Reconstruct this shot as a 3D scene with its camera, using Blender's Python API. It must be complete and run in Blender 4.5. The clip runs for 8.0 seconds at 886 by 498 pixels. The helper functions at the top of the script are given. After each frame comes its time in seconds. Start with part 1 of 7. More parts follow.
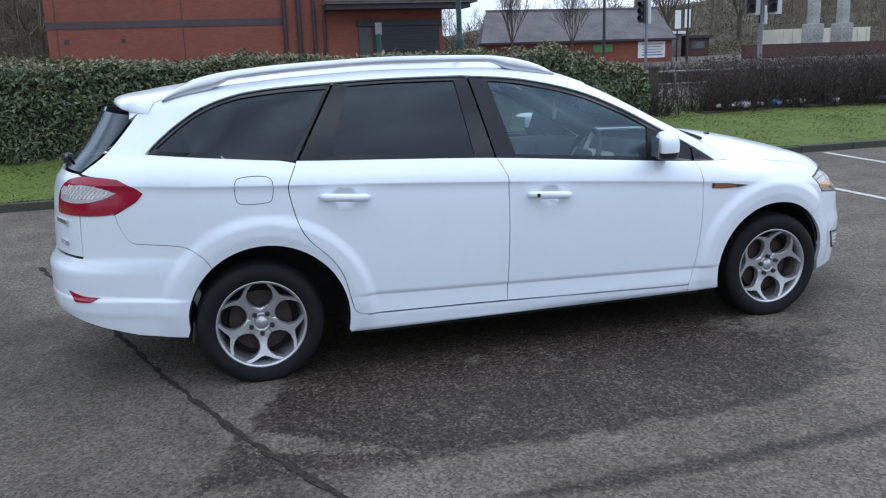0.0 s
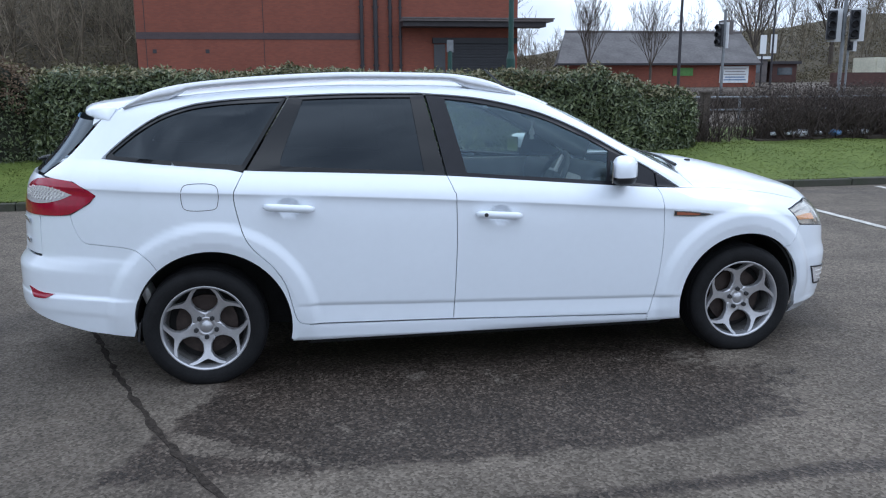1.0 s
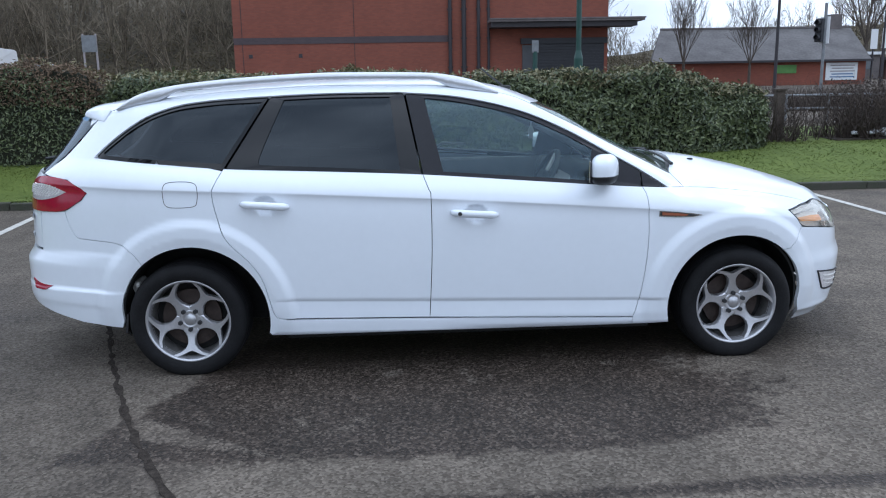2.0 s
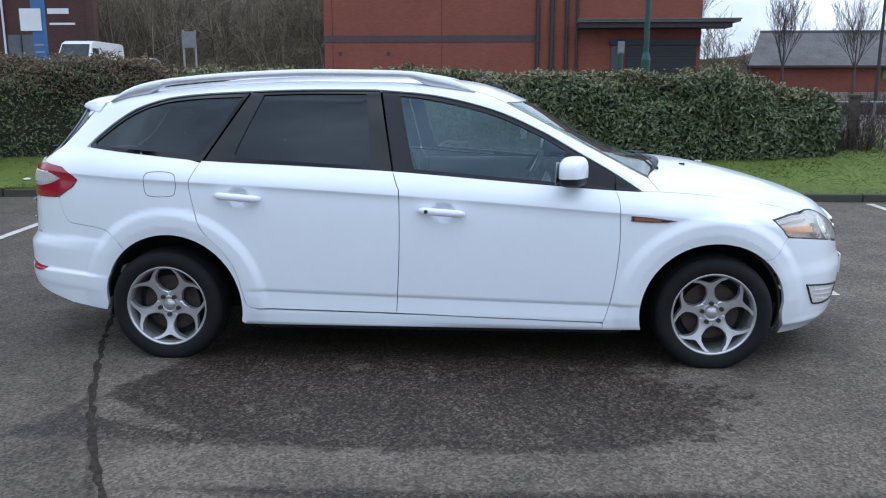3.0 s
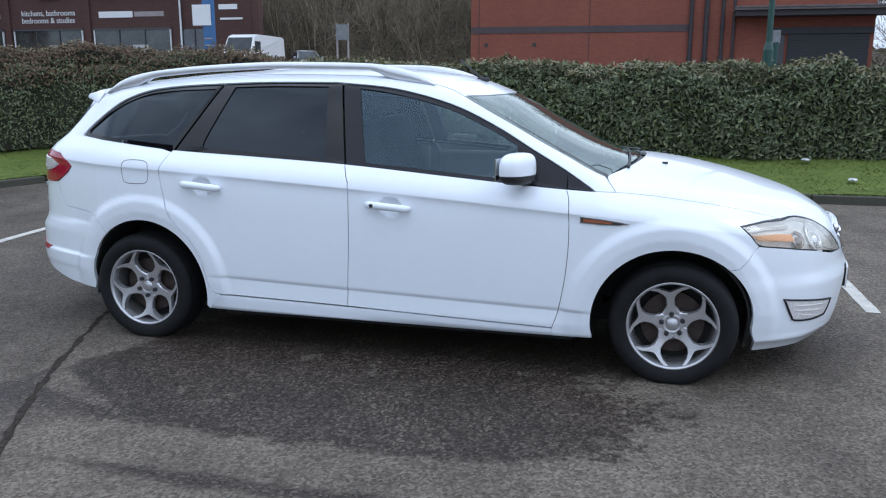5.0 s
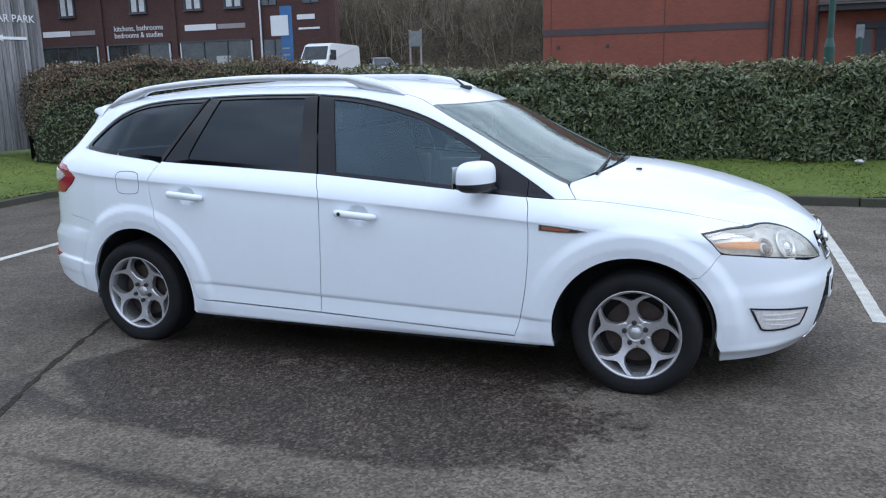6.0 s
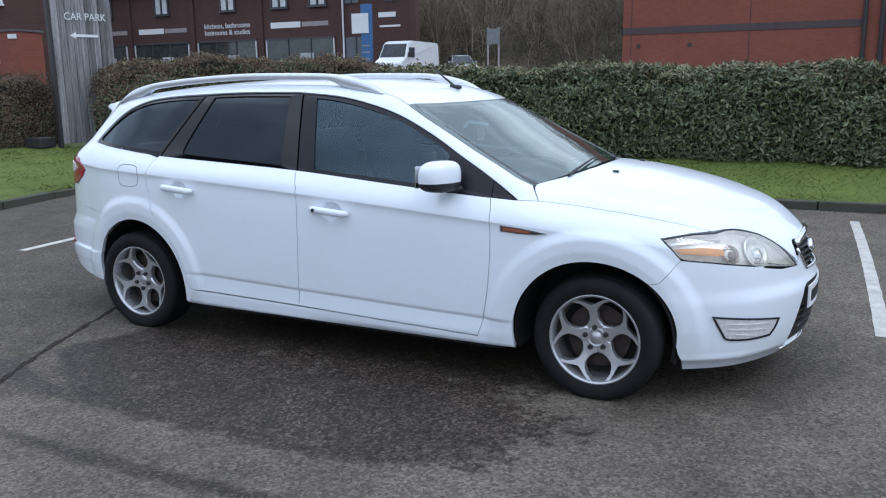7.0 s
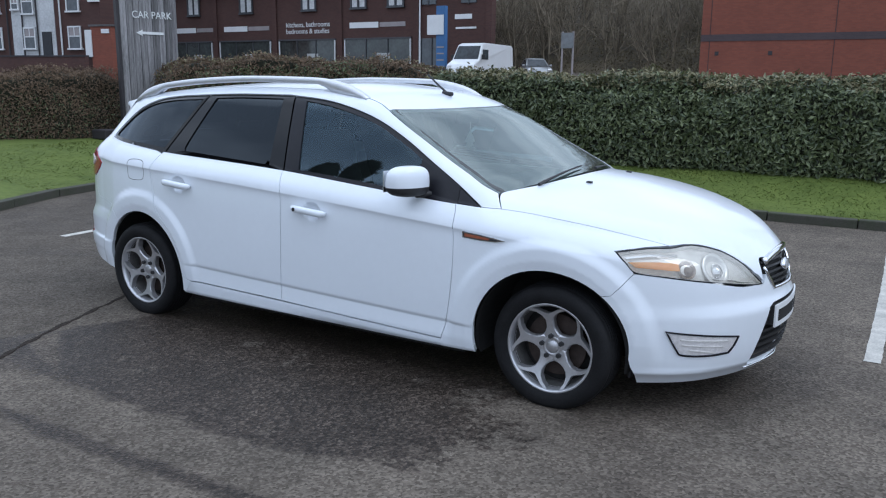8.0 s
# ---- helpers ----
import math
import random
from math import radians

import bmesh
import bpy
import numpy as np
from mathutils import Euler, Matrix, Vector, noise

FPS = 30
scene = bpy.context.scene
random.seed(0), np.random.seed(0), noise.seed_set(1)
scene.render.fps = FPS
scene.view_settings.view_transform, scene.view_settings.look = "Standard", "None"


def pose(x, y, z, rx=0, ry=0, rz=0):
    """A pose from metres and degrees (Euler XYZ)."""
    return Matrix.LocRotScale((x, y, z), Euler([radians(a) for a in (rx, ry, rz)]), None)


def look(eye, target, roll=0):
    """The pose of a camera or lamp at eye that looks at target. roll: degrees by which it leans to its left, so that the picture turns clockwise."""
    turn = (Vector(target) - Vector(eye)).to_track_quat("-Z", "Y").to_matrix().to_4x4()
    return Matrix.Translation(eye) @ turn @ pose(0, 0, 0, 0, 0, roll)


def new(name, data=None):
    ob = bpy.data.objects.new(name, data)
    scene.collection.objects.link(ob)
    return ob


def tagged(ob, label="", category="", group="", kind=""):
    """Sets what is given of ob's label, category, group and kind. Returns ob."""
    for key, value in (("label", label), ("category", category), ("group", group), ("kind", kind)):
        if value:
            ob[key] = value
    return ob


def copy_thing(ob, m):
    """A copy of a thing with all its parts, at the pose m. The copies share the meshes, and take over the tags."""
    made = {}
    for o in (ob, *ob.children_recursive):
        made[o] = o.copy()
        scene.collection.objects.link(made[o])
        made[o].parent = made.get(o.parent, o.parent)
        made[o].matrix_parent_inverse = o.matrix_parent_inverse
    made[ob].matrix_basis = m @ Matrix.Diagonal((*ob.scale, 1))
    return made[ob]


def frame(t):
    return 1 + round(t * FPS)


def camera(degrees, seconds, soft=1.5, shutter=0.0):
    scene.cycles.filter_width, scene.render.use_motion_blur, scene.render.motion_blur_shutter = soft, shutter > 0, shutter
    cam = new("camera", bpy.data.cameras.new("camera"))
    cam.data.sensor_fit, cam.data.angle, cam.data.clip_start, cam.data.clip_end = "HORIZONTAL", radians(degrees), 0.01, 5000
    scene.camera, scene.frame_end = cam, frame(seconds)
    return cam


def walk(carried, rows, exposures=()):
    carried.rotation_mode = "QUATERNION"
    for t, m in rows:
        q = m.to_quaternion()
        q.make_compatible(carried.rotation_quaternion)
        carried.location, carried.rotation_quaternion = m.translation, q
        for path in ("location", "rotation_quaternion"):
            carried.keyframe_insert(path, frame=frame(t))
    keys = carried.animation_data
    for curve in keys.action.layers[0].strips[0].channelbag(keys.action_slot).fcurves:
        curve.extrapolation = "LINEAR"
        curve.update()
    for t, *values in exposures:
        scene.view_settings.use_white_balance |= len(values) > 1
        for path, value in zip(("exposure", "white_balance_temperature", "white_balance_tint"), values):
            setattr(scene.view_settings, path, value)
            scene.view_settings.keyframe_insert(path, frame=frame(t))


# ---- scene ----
cam = camera(57.0, 8.0, soft=1.15)
PATH = [
    (0, (-0.152, -4.718, 1.484), (0.369, -2.84, 1.036), -2.0),
    (0.5, (0.131, -4.768, 1.486), (0.568, -2.865, 1.053), -1.6),
    (1, (0.478, -4.876, 1.471), (0.82, -2.947, 1.067), -0.3),
    (1.5, (0.771, -4.931, 1.46), (1.0, -2.984, 1.061), -0.9),
    (3, (1.707, -4.974, 1.441), (1.592, -3.017, 1.044), -0.0),
    (3.5, (1.966, -4.952, 1.446), (1.761, -3.003, 1.047), -0.2),
    (4, (2.263, -4.945, 1.447), (1.94, -3.016, 1.029), -0.1),
    (4.5, (2.491, -4.846, 1.446), (2.085, -2.933, 1.026), 0.4),
    (6, (3.297, -4.602, 1.47), (2.611, -2.768, 1.064), -1.2),
    (6.5, (3.589, -4.527, 1.479), (2.811, -2.728, 1.078), -0.8),
    (7, (3.828, -4.407, 1.471), (2.958, -2.653, 1.063), -0.8),
    (7.5, (4.021, -4.287, 1.48), (3.079, -2.571, 1.07), -0.9),
    (8, (4.329, -4.229, 1.499), (3.3, -2.562, 1.095), 0.6),
]
walk(cam, [(t, look(eye, target, roll)) for t, eye, target, roll in PATH],
     exposures=[(0.0, -0.13, 5640, 8), (6.6, -0.15, 5640, 8), (8.0, -0.32, 5640, 8)])

# ---- sky and sun: a bright, broken overcast ----
world = bpy.data.worlds.new("sky")
scene.world = world
world.use_nodes = True
wt = world.node_tree
wt.nodes.clear()
w_out, w_bg = wt.nodes.new("ShaderNodeOutputWorld"), wt.nodes.new("ShaderNodeBackground")
w_sky = wt.nodes.new("ShaderNodeTexSky")
w_sky.sky_type, w_sky.sun_disc = "NISHITA", False
w_sky.sun_elevation, w_sky.sun_rotation = radians(50), radians(85)
w_sky.air_density, w_sky.dust_density = 1.2, 2.5
w_co, w_map = wt.nodes.new("ShaderNodeTexCoord"), wt.nodes.new("ShaderNodeMapping")
w_map.inputs["Scale"].default_value = (1.0, 1.0, 2.6)
w_n, w_ramp, w_mix = wt.nodes.new("ShaderNodeTexNoise"), wt.nodes.new("ShaderNodeValToRGB"), wt.nodes.new("ShaderNodeMixRGB")
w_n.inputs["Scale"].default_value, w_n.inputs["Detail"].default_value, w_n.inputs["Roughness"].default_value = 2.2, 6, 0.55
w_ramp.color_ramp.elements[0].position, w_ramp.color_ramp.elements[1].position = 0.30, 0.52
w_ramp.color_ramp.elements[0].color = (0.78, 0.78, 0.78, 1)
w_c, w_cr = wt.nodes.new("ShaderNodeTexNoise"), wt.nodes.new("ShaderNodeValToRGB")
w_c.inputs["Scale"].default_value, w_c.inputs["Detail"].default_value = 3.1, 5
w_cr.color_ramp.elements[0].position, w_cr.color_ramp.elements[1].position = 0.35, 0.68
w_cr.color_ramp.elements[0].color, w_cr.color_ramp.elements[1].color = (5.6, 6.1, 7.0, 1), (12.0, 12.4, 13.2, 1)
wt.links.new(w_co.outputs["Generated"], w_map.inputs["Vector"])
wt.links.new(w_map.outputs["Vector"], w_n.inputs["Vector"])
wt.links.new(w_map.outputs["Vector"], w_c.inputs["Vector"])
wt.links.new(w_n.outputs["Fac"], w_ramp.inputs["Fac"])
wt.links.new(w_c.outputs["Fac"], w_cr.inputs["Fac"])
wt.links.new(w_ramp.outputs["Color"], w_mix.inputs["Fac"])
wt.links.new(w_sky.outputs["Color"], w_mix.inputs["Color1"])
wt.links.new(w_cr.outputs["Color"], w_mix.inputs["Color2"])
# an overcast sky is brighter overhead than at the horizon
w_sep, w_up, w_mul = wt.nodes.new("ShaderNodeSeparateXYZ"), wt.nodes.new("ShaderNodeMath"), wt.nodes.new("ShaderNodeMixRGB")
w_up.operation, w_up.use_clamp = "MULTIPLY_ADD", False
w_up.inputs[1].default_value, w_up.inputs[2].default_value = 0.8, 1.2
w_mul.blend_type, w_mul.inputs["Fac"].default_value = "MULTIPLY", 1.0
wt.links.new(w_co.outputs["Generated"], w_sep.inputs["Vector"])
wt.links.new(w_sep.outputs["Z"], w_up.inputs[0])
wt.links.new(w_mix.outputs["Color"], w_mul.inputs["Color1"])
wt.links.new(w_up.outputs[0], w_mul.inputs["Color2"])
wt.links.new(w_mul.outputs["Color"], w_bg.inputs["Color"])
w_bg.inputs["Strength"].default_value = 0.10
wt.links.new(w_bg.outputs["Background"], w_out.inputs["Surface"])
sun_data = bpy.data.lights.new("sun", "SUN")
sun_data.energy, sun_data.angle, sun_data.color = 0.6, radians(20), (1.0, 0.97, 0.93)
sun = new("sun", sun_data)
sun.matrix_world = look((0, 0, 30), (-30 * math.sin(radians(85)) * 0.84, -30 * math.cos(radians(85)) * 0.84, 0))
# ---- the car's skin: one smooth closed form, |y| below a half-width and z below a top line ----
class Line:
    """A smooth curve through (x, value) knots that does not overshoot."""

    def __init__(self, *knots):
        self.x = np.array([k[0] for k in knots], float)
        self.v = np.array([k[1] for k in knots], float)
        h, d = np.diff(self.x), np.diff(self.v) / np.diff(self.x)
        m = np.zeros(len(self.x))
        m[0], m[-1] = d[0], d[-1]
        for i in range(1, len(d)):
            if d[i - 1] * d[i] > 0:
                w1, w2 = 2 * h[i] + h[i - 1], h[i] + 2 * h[i - 1]
                m[i] = (w1 + w2) / (w1 / d[i - 1] + w2 / d[i])
        self.m = m

    def __call__(self, q):
        q = np.asarray(q, float)
        i = np.clip(np.searchsorted(self.x, q) - 1, 0, len(self.x) - 2)
        h = self.x[i + 1] - self.x[i]
        t = (q - self.x[i]) / h
        tc = np.clip(t, 0, 1)
        a = (1 + 2 * tc) * (1 - tc) ** 2 * self.v[i] + tc * (1 - tc) ** 2 * h * self.m[i]
        a = a + tc * tc * (3 - 2 * tc) * self.v[i + 1] + tc * tc * (tc - 1) * h * self.m[i + 1]
        return a + np.where(t < 0, t * h * self.m[0], 0) + np.where(t > 1, (t - 1) * h * self.m[-1], 0)


TOP = Line((-1.1, 1.16), (-0.80, 1.315), (-0.6, 1.365), (-0.2, 1.425), (0.3, 1.468), (0.8, 1.488), (1.2, 1.486), (1.6, 1.452),
           (1.9, 1.354), (2.2, 1.188), (2.45, 1.072), (2.60, 1.025), (2.68, 1.018), (2.85, 0.997), (3.1, 0.946), (3.3, 0.892), (3.5, 0.822),
           (3.64, 0.728), (3.73, 0.62), (3.83, 0.40))
CROWN = Line((-1.0, 0.06), (0.5, 0.045), (1.6, 0.058), (1.9, 0.060), (2.2, 0.050), (2.4, 0.052), (2.55, 0.070), (2.8, 0.062), (3.2, 0.058), (3.6, 0.08))
PLAN = Line((-1.02, 0.0), (-1.01, 0.20), (-0.975, 0.38), (-0.92, 0.52), (-0.84, 0.635), (-0.7, 0.735), (-0.5, 0.82), (-0.1, 0.905), (0.4, 0.938),
            (1.1, 0.943), (2.0, 0.943), (2.5, 0.937), (2.85, 0.922), (3.12, 0.872), (3.35, 0.766), (3.5, 0.655), (3.612, 0.503), (3.69, 0.35),
            (3.74, 0.20), (3.765, 0.08), (3.772, 0.0))
BELT = Line((-1.0, 1.12), (-0.47, 1.10), (0.23, 1.05), (1.21, 1.007), (2.0, 0.955), (2.46, 0.916), (3.0, 0.85), (3.6, 0.74))
SHOULDER = Line((-1.0, 0.99), (-0.5, 0.975), (0.22, 0.948), (1.24, 0.892), (2.345, 0.812), (3.0, 0.755), (3.6, 0.64))
LOWER = Line((0.4, 0.395), (1.88, 0.352), (2.4, 0.338))
NOSE = Line((0.05, -0.16), (0.15, -0.10), (0.24, -0.04), (0.34, -0.022), (0.46, -0.014), (0.54, -0.042), (0.60, -0.050), (0.70, -0.076), (0.9, -0.25))
TAIL = Line((0.1, -0.10), (0.2, -0.06), (0.3, -0.02), (0.40, 0.0), (0.56, 0.0), (0.62, -0.035), (0.75, -0.045), (0.95, -0.07), (1.03, -0.115),
            (1.09, -0.185), (1.30, -0.40), (1.5, -0.55))
ARCHES = ((0.045, 0.300, 0.375), (2.832, 0.295, 0.365))


SCOOPS = ((0.425, 0.878), (1.470, 0.812))


def half_width(x, z):
    """The body's half-width at x along the car and z above the ground."""
    ends = np.clip((x - 1.9) / 1.8, 0, 1) ** 2 * NOSE(z) - np.clip((0.6 - x) / 1.5, 0, 1) ** 2 * TAIL(z)
    plan = PLAN(x - ends)
    belt, sh, lo = BELT(x), SHOULDER(x), LOWER(x)
    mid = 0.62
    flare = np.clip((x - 0.42) / 0.12, 0, 1) * np.clip((2.52 - x) / 0.15, 0, 1)
    low = np.interp(z, [0.10, 0.185, 0.212, 0.27], [-0.10, -0.045, -0.018, -0.012])
    d = np.where(z < 0.27, low + flare * 0.004, 0.0)
    k = np.clip((z - 0.27) / np.maximum(mid - 0.27, 0.01), 0, 1)
    lower_panel = -0.012 * (1 - k) ** 2
    kl = np.clip((lo + 0.010 - z) / 0.018, 0, 1)
    out = np.clip((lo - z) / np.maximum(lo - 0.27, 0.02), 0, 1)
    lower_panel = lower_panel + flare * (0.012 * out - 0.008 * kl * kl * (3 - 2 * kl))
    ks = np.clip((z - mid) / (sh - mid), 0, 1)
    w = np.maximum(sh - z, 0) / 0.032
    crease = 0.0058 * np.clip((2.72 - x) / 0.35, 0, 1)
    upper_panel = -crease * w * np.exp(1 - w)
    kb = np.clip((z - sh) / (belt - sh), 0, 1)
    shoulder = -0.022 * kb - 0.052 * kb * kb
    kr = np.maximum((z - belt) / np.maximum(1.42 - belt, 0.05), 0)
    house = -0.074 - 0.185 * kr - 0.02 * kr * kr
    d = np.where((z >= 0.27) & (z < mid), lower_panel, d)
    d = np.where((z >= mid) & (z < sh), upper_panel, d)
    d = np.where((z >= sh) & (z < belt), shoulder, d)
    d = np.where(z >= belt, house, d)
    y = plan + d
    # ledges moulded into the two bumpers
    rear, front = np.clip((-0.26 - x) / 0.2, 0, 1), np.clip((x - 3.18) / 0.12, 0, 1)
    for zl, deep, wide in ((0.640, 0.009, 0.03), (0.450, 0.014, 0.016), (0.372, -0.004, 0.03)):
        g = np.clip((zl - z) / wide, 0, 1)
        y = y + rear * deep * (g * g * (3 - 2 * g) - 1)
    g = np.clip((0.238 - z) / 0.022, 0, 1)
    y = y + front * 0.006 * (g * g * (3 - 2 * g) - 0.5)
    for hx, hz in SCOOPS:
        q = np.maximum(1 - ((x - hx) / 0.060) ** 2 - ((z - hz) / 0.047) ** 2, 0)
        y = y - 0.022 * q * (1.5 - 0.5 * q)
    for ax, az, ar in ARCHES:
        r = np.hypot(x - ax, z - az)
        e = np.clip((ar + 0.150 - r) / 0.056, 0, 1)
        lip = np.clip((ar + 0.046 - r) / 0.046, 0, 1)
        y = y + (0.018 * e * e * (3 - 2 * e) - 0.010 * lip) * np.clip((z - 0.2) / 0.15, 0, 1)
    return y


def skin(x, y, z):
    """Below 0 inside the car's body, above 0 outside."""
    ay = np.abs(y)
    a = ay - half_width(x, z)
    slope = (TOP(x + 0.01) - TOP(x - 0.01)) / 0.02
    b = (z - TOP(x) + CROWN(x) * (ay / 0.7) ** 2) / np.sqrt(1 + np.minimum(slope * slope, 2.0))
    r = 0.07 + 0.04 * np.clip((x - 2.3) / 0.4, 0, 1)
    h = np.maximum(r - np.abs(a - b), 0) / r
    return np.maximum(a, b) + h * h * r / 4


def bisect(o, d, lo, hi):
    lo, hi = np.full(len(o), lo), np.full(len(o), hi)
    for _ in range(34):
        m = (lo + hi) / 2
        p = o + d * m[:, None]
        out = skin(p[:, 0], p[:, 1], p[:, 2]) > 0
        hi, lo = np.where(out, m, hi), np.where(out, lo, m)
    return o + d * lo[:, None]


def slope_of(p):
    e = 0.004
    g = [skin(*(p + np.eye(3)[i] * e).T) - skin(*(p - np.eye(3)[i] * e).T) for i in range(3)]
    n = np.stack(g, 1)
    return n / np.maximum(np.linalg.norm(n, axis=1), 1e-9)[:, None]


X_R, X_F, R_END = 0.0, 2.7, 0.9


def on_side(uv, sign=-1):
    """Points of the skin at (s, z): s runs as x along the flank and on round the two ends."""
    s, z = np.asarray(uv, float).T
    c = np.clip(s, X_R, X_F)
    th = np.where(s > X_F, (s - X_F) / R_END, np.where(s < X_R, (s - X_R) / R_END, 0))
    o = np.stack([c, np.zeros_like(c), z], 1)
    d = np.stack([np.sin(th), sign * np.cos(th), np.zeros_like(c)], 1)
    return bisect(o, d, 0.0, 1.6)


def on_top(uv, sign=1):
    x, y = np.asarray(uv, float).T
    o = np.stack([x, y * sign, np.full_like(x, 0.3)], 1)
    return bisect(o, np.tile([0.0, 0.0, 1.0], (len(x), 1)), 0.0, 1.6)

# ---- materials ----
def material(name, colour, rough=0.5, metal=0.0, spread=0.0, scale=8.0, bump=0.0, bump_scale=60.0, coat=0.0, spec=0.5, tint=None, trans=0.0, coat_rough=0.03):
    """A surface with grain at two scales. spread: how far its colour wanders; tint: a second colour that it wanders to."""
    m = bpy.data.materials.new(name)
    m.use_nodes = True
    t = m.node_tree
    b = t.nodes["Principled BSDF"]
    b.inputs["Base Color"].default_value = (*colour, 1)
    b.inputs["Roughness"].default_value, b.inputs["Metallic"].default_value = rough, metal
    b.inputs["Specular IOR Level"].default_value, b.inputs["Coat Weight"].default_value = spec, coat
    b.inputs["Coat Roughness"].default_value = coat_rough
    b.inputs["Transmission Weight"].default_value = trans
    co = t.nodes.new("ShaderNodeTexCoord")
    if spread or tint:
        n, n2, mx = t.nodes.new("ShaderNodeTexNoise"), t.nodes.new("ShaderNodeTexNoise"), t.nodes.new("ShaderNodeMath")
        n.inputs["Scale"].default_value, n.inputs["Detail"].default_value = scale, 6
        n2.inputs["Scale"].default_value, n2.inputs["Detail"].default_value = scale * 9, 3
        mx.operation = "MULTIPLY_ADD"
        mx.inputs[1].default_value = 0.45
        add = t.nodes.new("ShaderNodeMath")
        add.operation = "MULTIPLY"
        add.inputs[1].default_value = 0.55
        t.links.new(co.outputs["Object"], n.inputs["Vector"])
        t.links.new(co.outputs["Object"], n2.inputs["Vector"])
        t.links.new(n.outputs["Fac"], add.inputs[0])
        t.links.new(n2.outputs["Fac"], mx.inputs[0])
        t.links.new(add.outputs[0], mx.inputs[2])
        r = t.nodes.new("ShaderNodeValToRGB")
        other = tint or tuple(min(c * (1 + spread), 1) for c in colour)
        r.color_ramp.elements[0].position, r.color_ramp.elements[1].position = 0.36, 0.64
        r.color_ramp.elements[0].color = (*(c * (1 - spread) for c in colour), 1)
        r.color_ramp.elements[1].color = (*other, 1)
        t.links.new(mx.outputs[0], r.inputs["Fac"])
        t.links.new(r.outputs["Color"], b.inputs["Base Color"])
    if bump:
        bn, bp = t.nodes.new("ShaderNodeTexNoise"), t.nodes.new("ShaderNodeBump")
        bn.inputs["Scale"].default_value, bn.inputs["Detail"].default_value = bump_scale, 4
        bp.inputs["Strength"].default_value, bp.inputs["Distance"].default_value = bump, 0.01
        t.links.new(co.outputs["Object"], bn.inputs["Vector"])
        t.links.new(bn.outputs["Fac"], bp.inputs["Height"])
        t.links.new(bp.outputs["Normal"], b.inputs["Normal"])
    return m


def glass(name, tint, clear, rough=0.0, ior=1.6, haze=0.0, veil=(0.6, 0.62, 0.60), mirror=(1, 1, 1)):
    """A thin pane: part of the light goes straight through, tinted, the rest is mirrored by its gloss."""
    m = bpy.data.materials.new(name)
    m.use_nodes = True
    t = m.node_tree
    t.nodes.clear()
    out, mix, tr, gl, fr = (t.nodes.new("ShaderNode" + k) for k in ("OutputMaterial", "MixShader", "BsdfTransparent", "BsdfGlossy", "Fresnel"))
    fr.inputs["IOR"].default_value = ior
    tr.inputs["Color"].default_value = (*(c * clear for c in tint), 1)
    gl.inputs["Roughness"].default_value = rough
    gl.inputs["Color"].default_value = (*mirror, 1)
    t.links.new(fr.outputs["Fac"], mix.inputs["Fac"])
    through_pane = tr.outputs["BSDF"]
    if haze:
        # a diffuse veil: aged plastic on lamps; on windows it paints in a luminous haze
        df, hz, no, rp = (t.nodes.new("ShaderNode" + k) for k in ("BsdfDiffuse", "MixShader", "TexNoise", "MapRange"))
        df.inputs["Color"].default_value = (*veil, 1)
        no.inputs["Scale"].default_value, no.inputs["Detail"].default_value = 5.0, 6
        co = t.nodes.new("ShaderNodeTexCoord")
        t.links.new(co.outputs["Object"], no.inputs["Vector"])
        rp.inputs["From Min"].default_value, rp.inputs["From Max"].default_value = 0.3, 0.7
        rp.inputs["To Min"].default_value, rp.inputs["To Max"].default_value = haze * 0.7, haze * 1.3
        t.links.new(no.outputs["Fac"], rp.inputs["Value"])
        t.links.new(rp.outputs["Result"], hz.inputs["Fac"])
        t.links.new(through_pane, hz.inputs[1])
        t.links.new(df.outputs["BSDF"], hz.inputs[2])
        through_pane = hz.outputs["Shader"]
    t.links.new(through_pane, mix.inputs[1])
    t.links.new(gl.outputs["BSDF"], mix.inputs[2])
    t.links.new(mix.outputs["Shader"], out.inputs["Surface"])
    return m


PAINT = material("white_paint", (0.775, 0.815, 0.87), rough=0.32, coat=0.7, spread=0.012, scale=3, coat_rough=0.06)
BLACK_TRIM = material("black_trim", (0.010, 0.010, 0.014), rough=0.30, spec=0.32, spread=0.2, scale=30)
GLOSS_BLACK = material("gloss_black", (0.004, 0.004, 0.005), rough=0.07, spec=0.42, spread=0.1, scale=30)
RUBBER = material("rubber", (0.009, 0.009, 0.010), rough=0.75, spec=0.25, spread=0.35, scale=14, bump=0.15, bump_scale=90)
PLASTIC = material("dark_plastic", (0.02, 0.02, 0.022), rough=0.55, spread=0.25, scale=25, bump=0.1, bump_scale=200)
UNDER = material("underbody", (0.012, 0.012, 0.012), rough=0.9, spread=0.4, scale=9)
ALLOY = material("alloy", (0.56, 0.56, 0.58), rough=0.30, metal=0.72, spread=0.10, scale=30)
RAIL = material("satin_aluminium", (0.68, 0.69, 0.72), rough=0.34, metal=0.55, spread=0.05, scale=20)
CHROME = material("chrome", (0.75, 0.76, 0.78), rough=0.12, metal=1.0, spread=0.03)
RUST = material("brake_disc", (0.045, 0.032, 0.027), rough=0.6, metal=0.4, spread=0.4, scale=25)
RED_LENS = material("red_lens", (0.30, 0.002, 0.026), rough=0.15, coat=0.25, spread=0.15, scale=40)
CLEAR_PART = material("frosted_lens", (0.62, 0.60, 0.60), rough=0.22, spread=0.15, scale=60, coat=0.6)
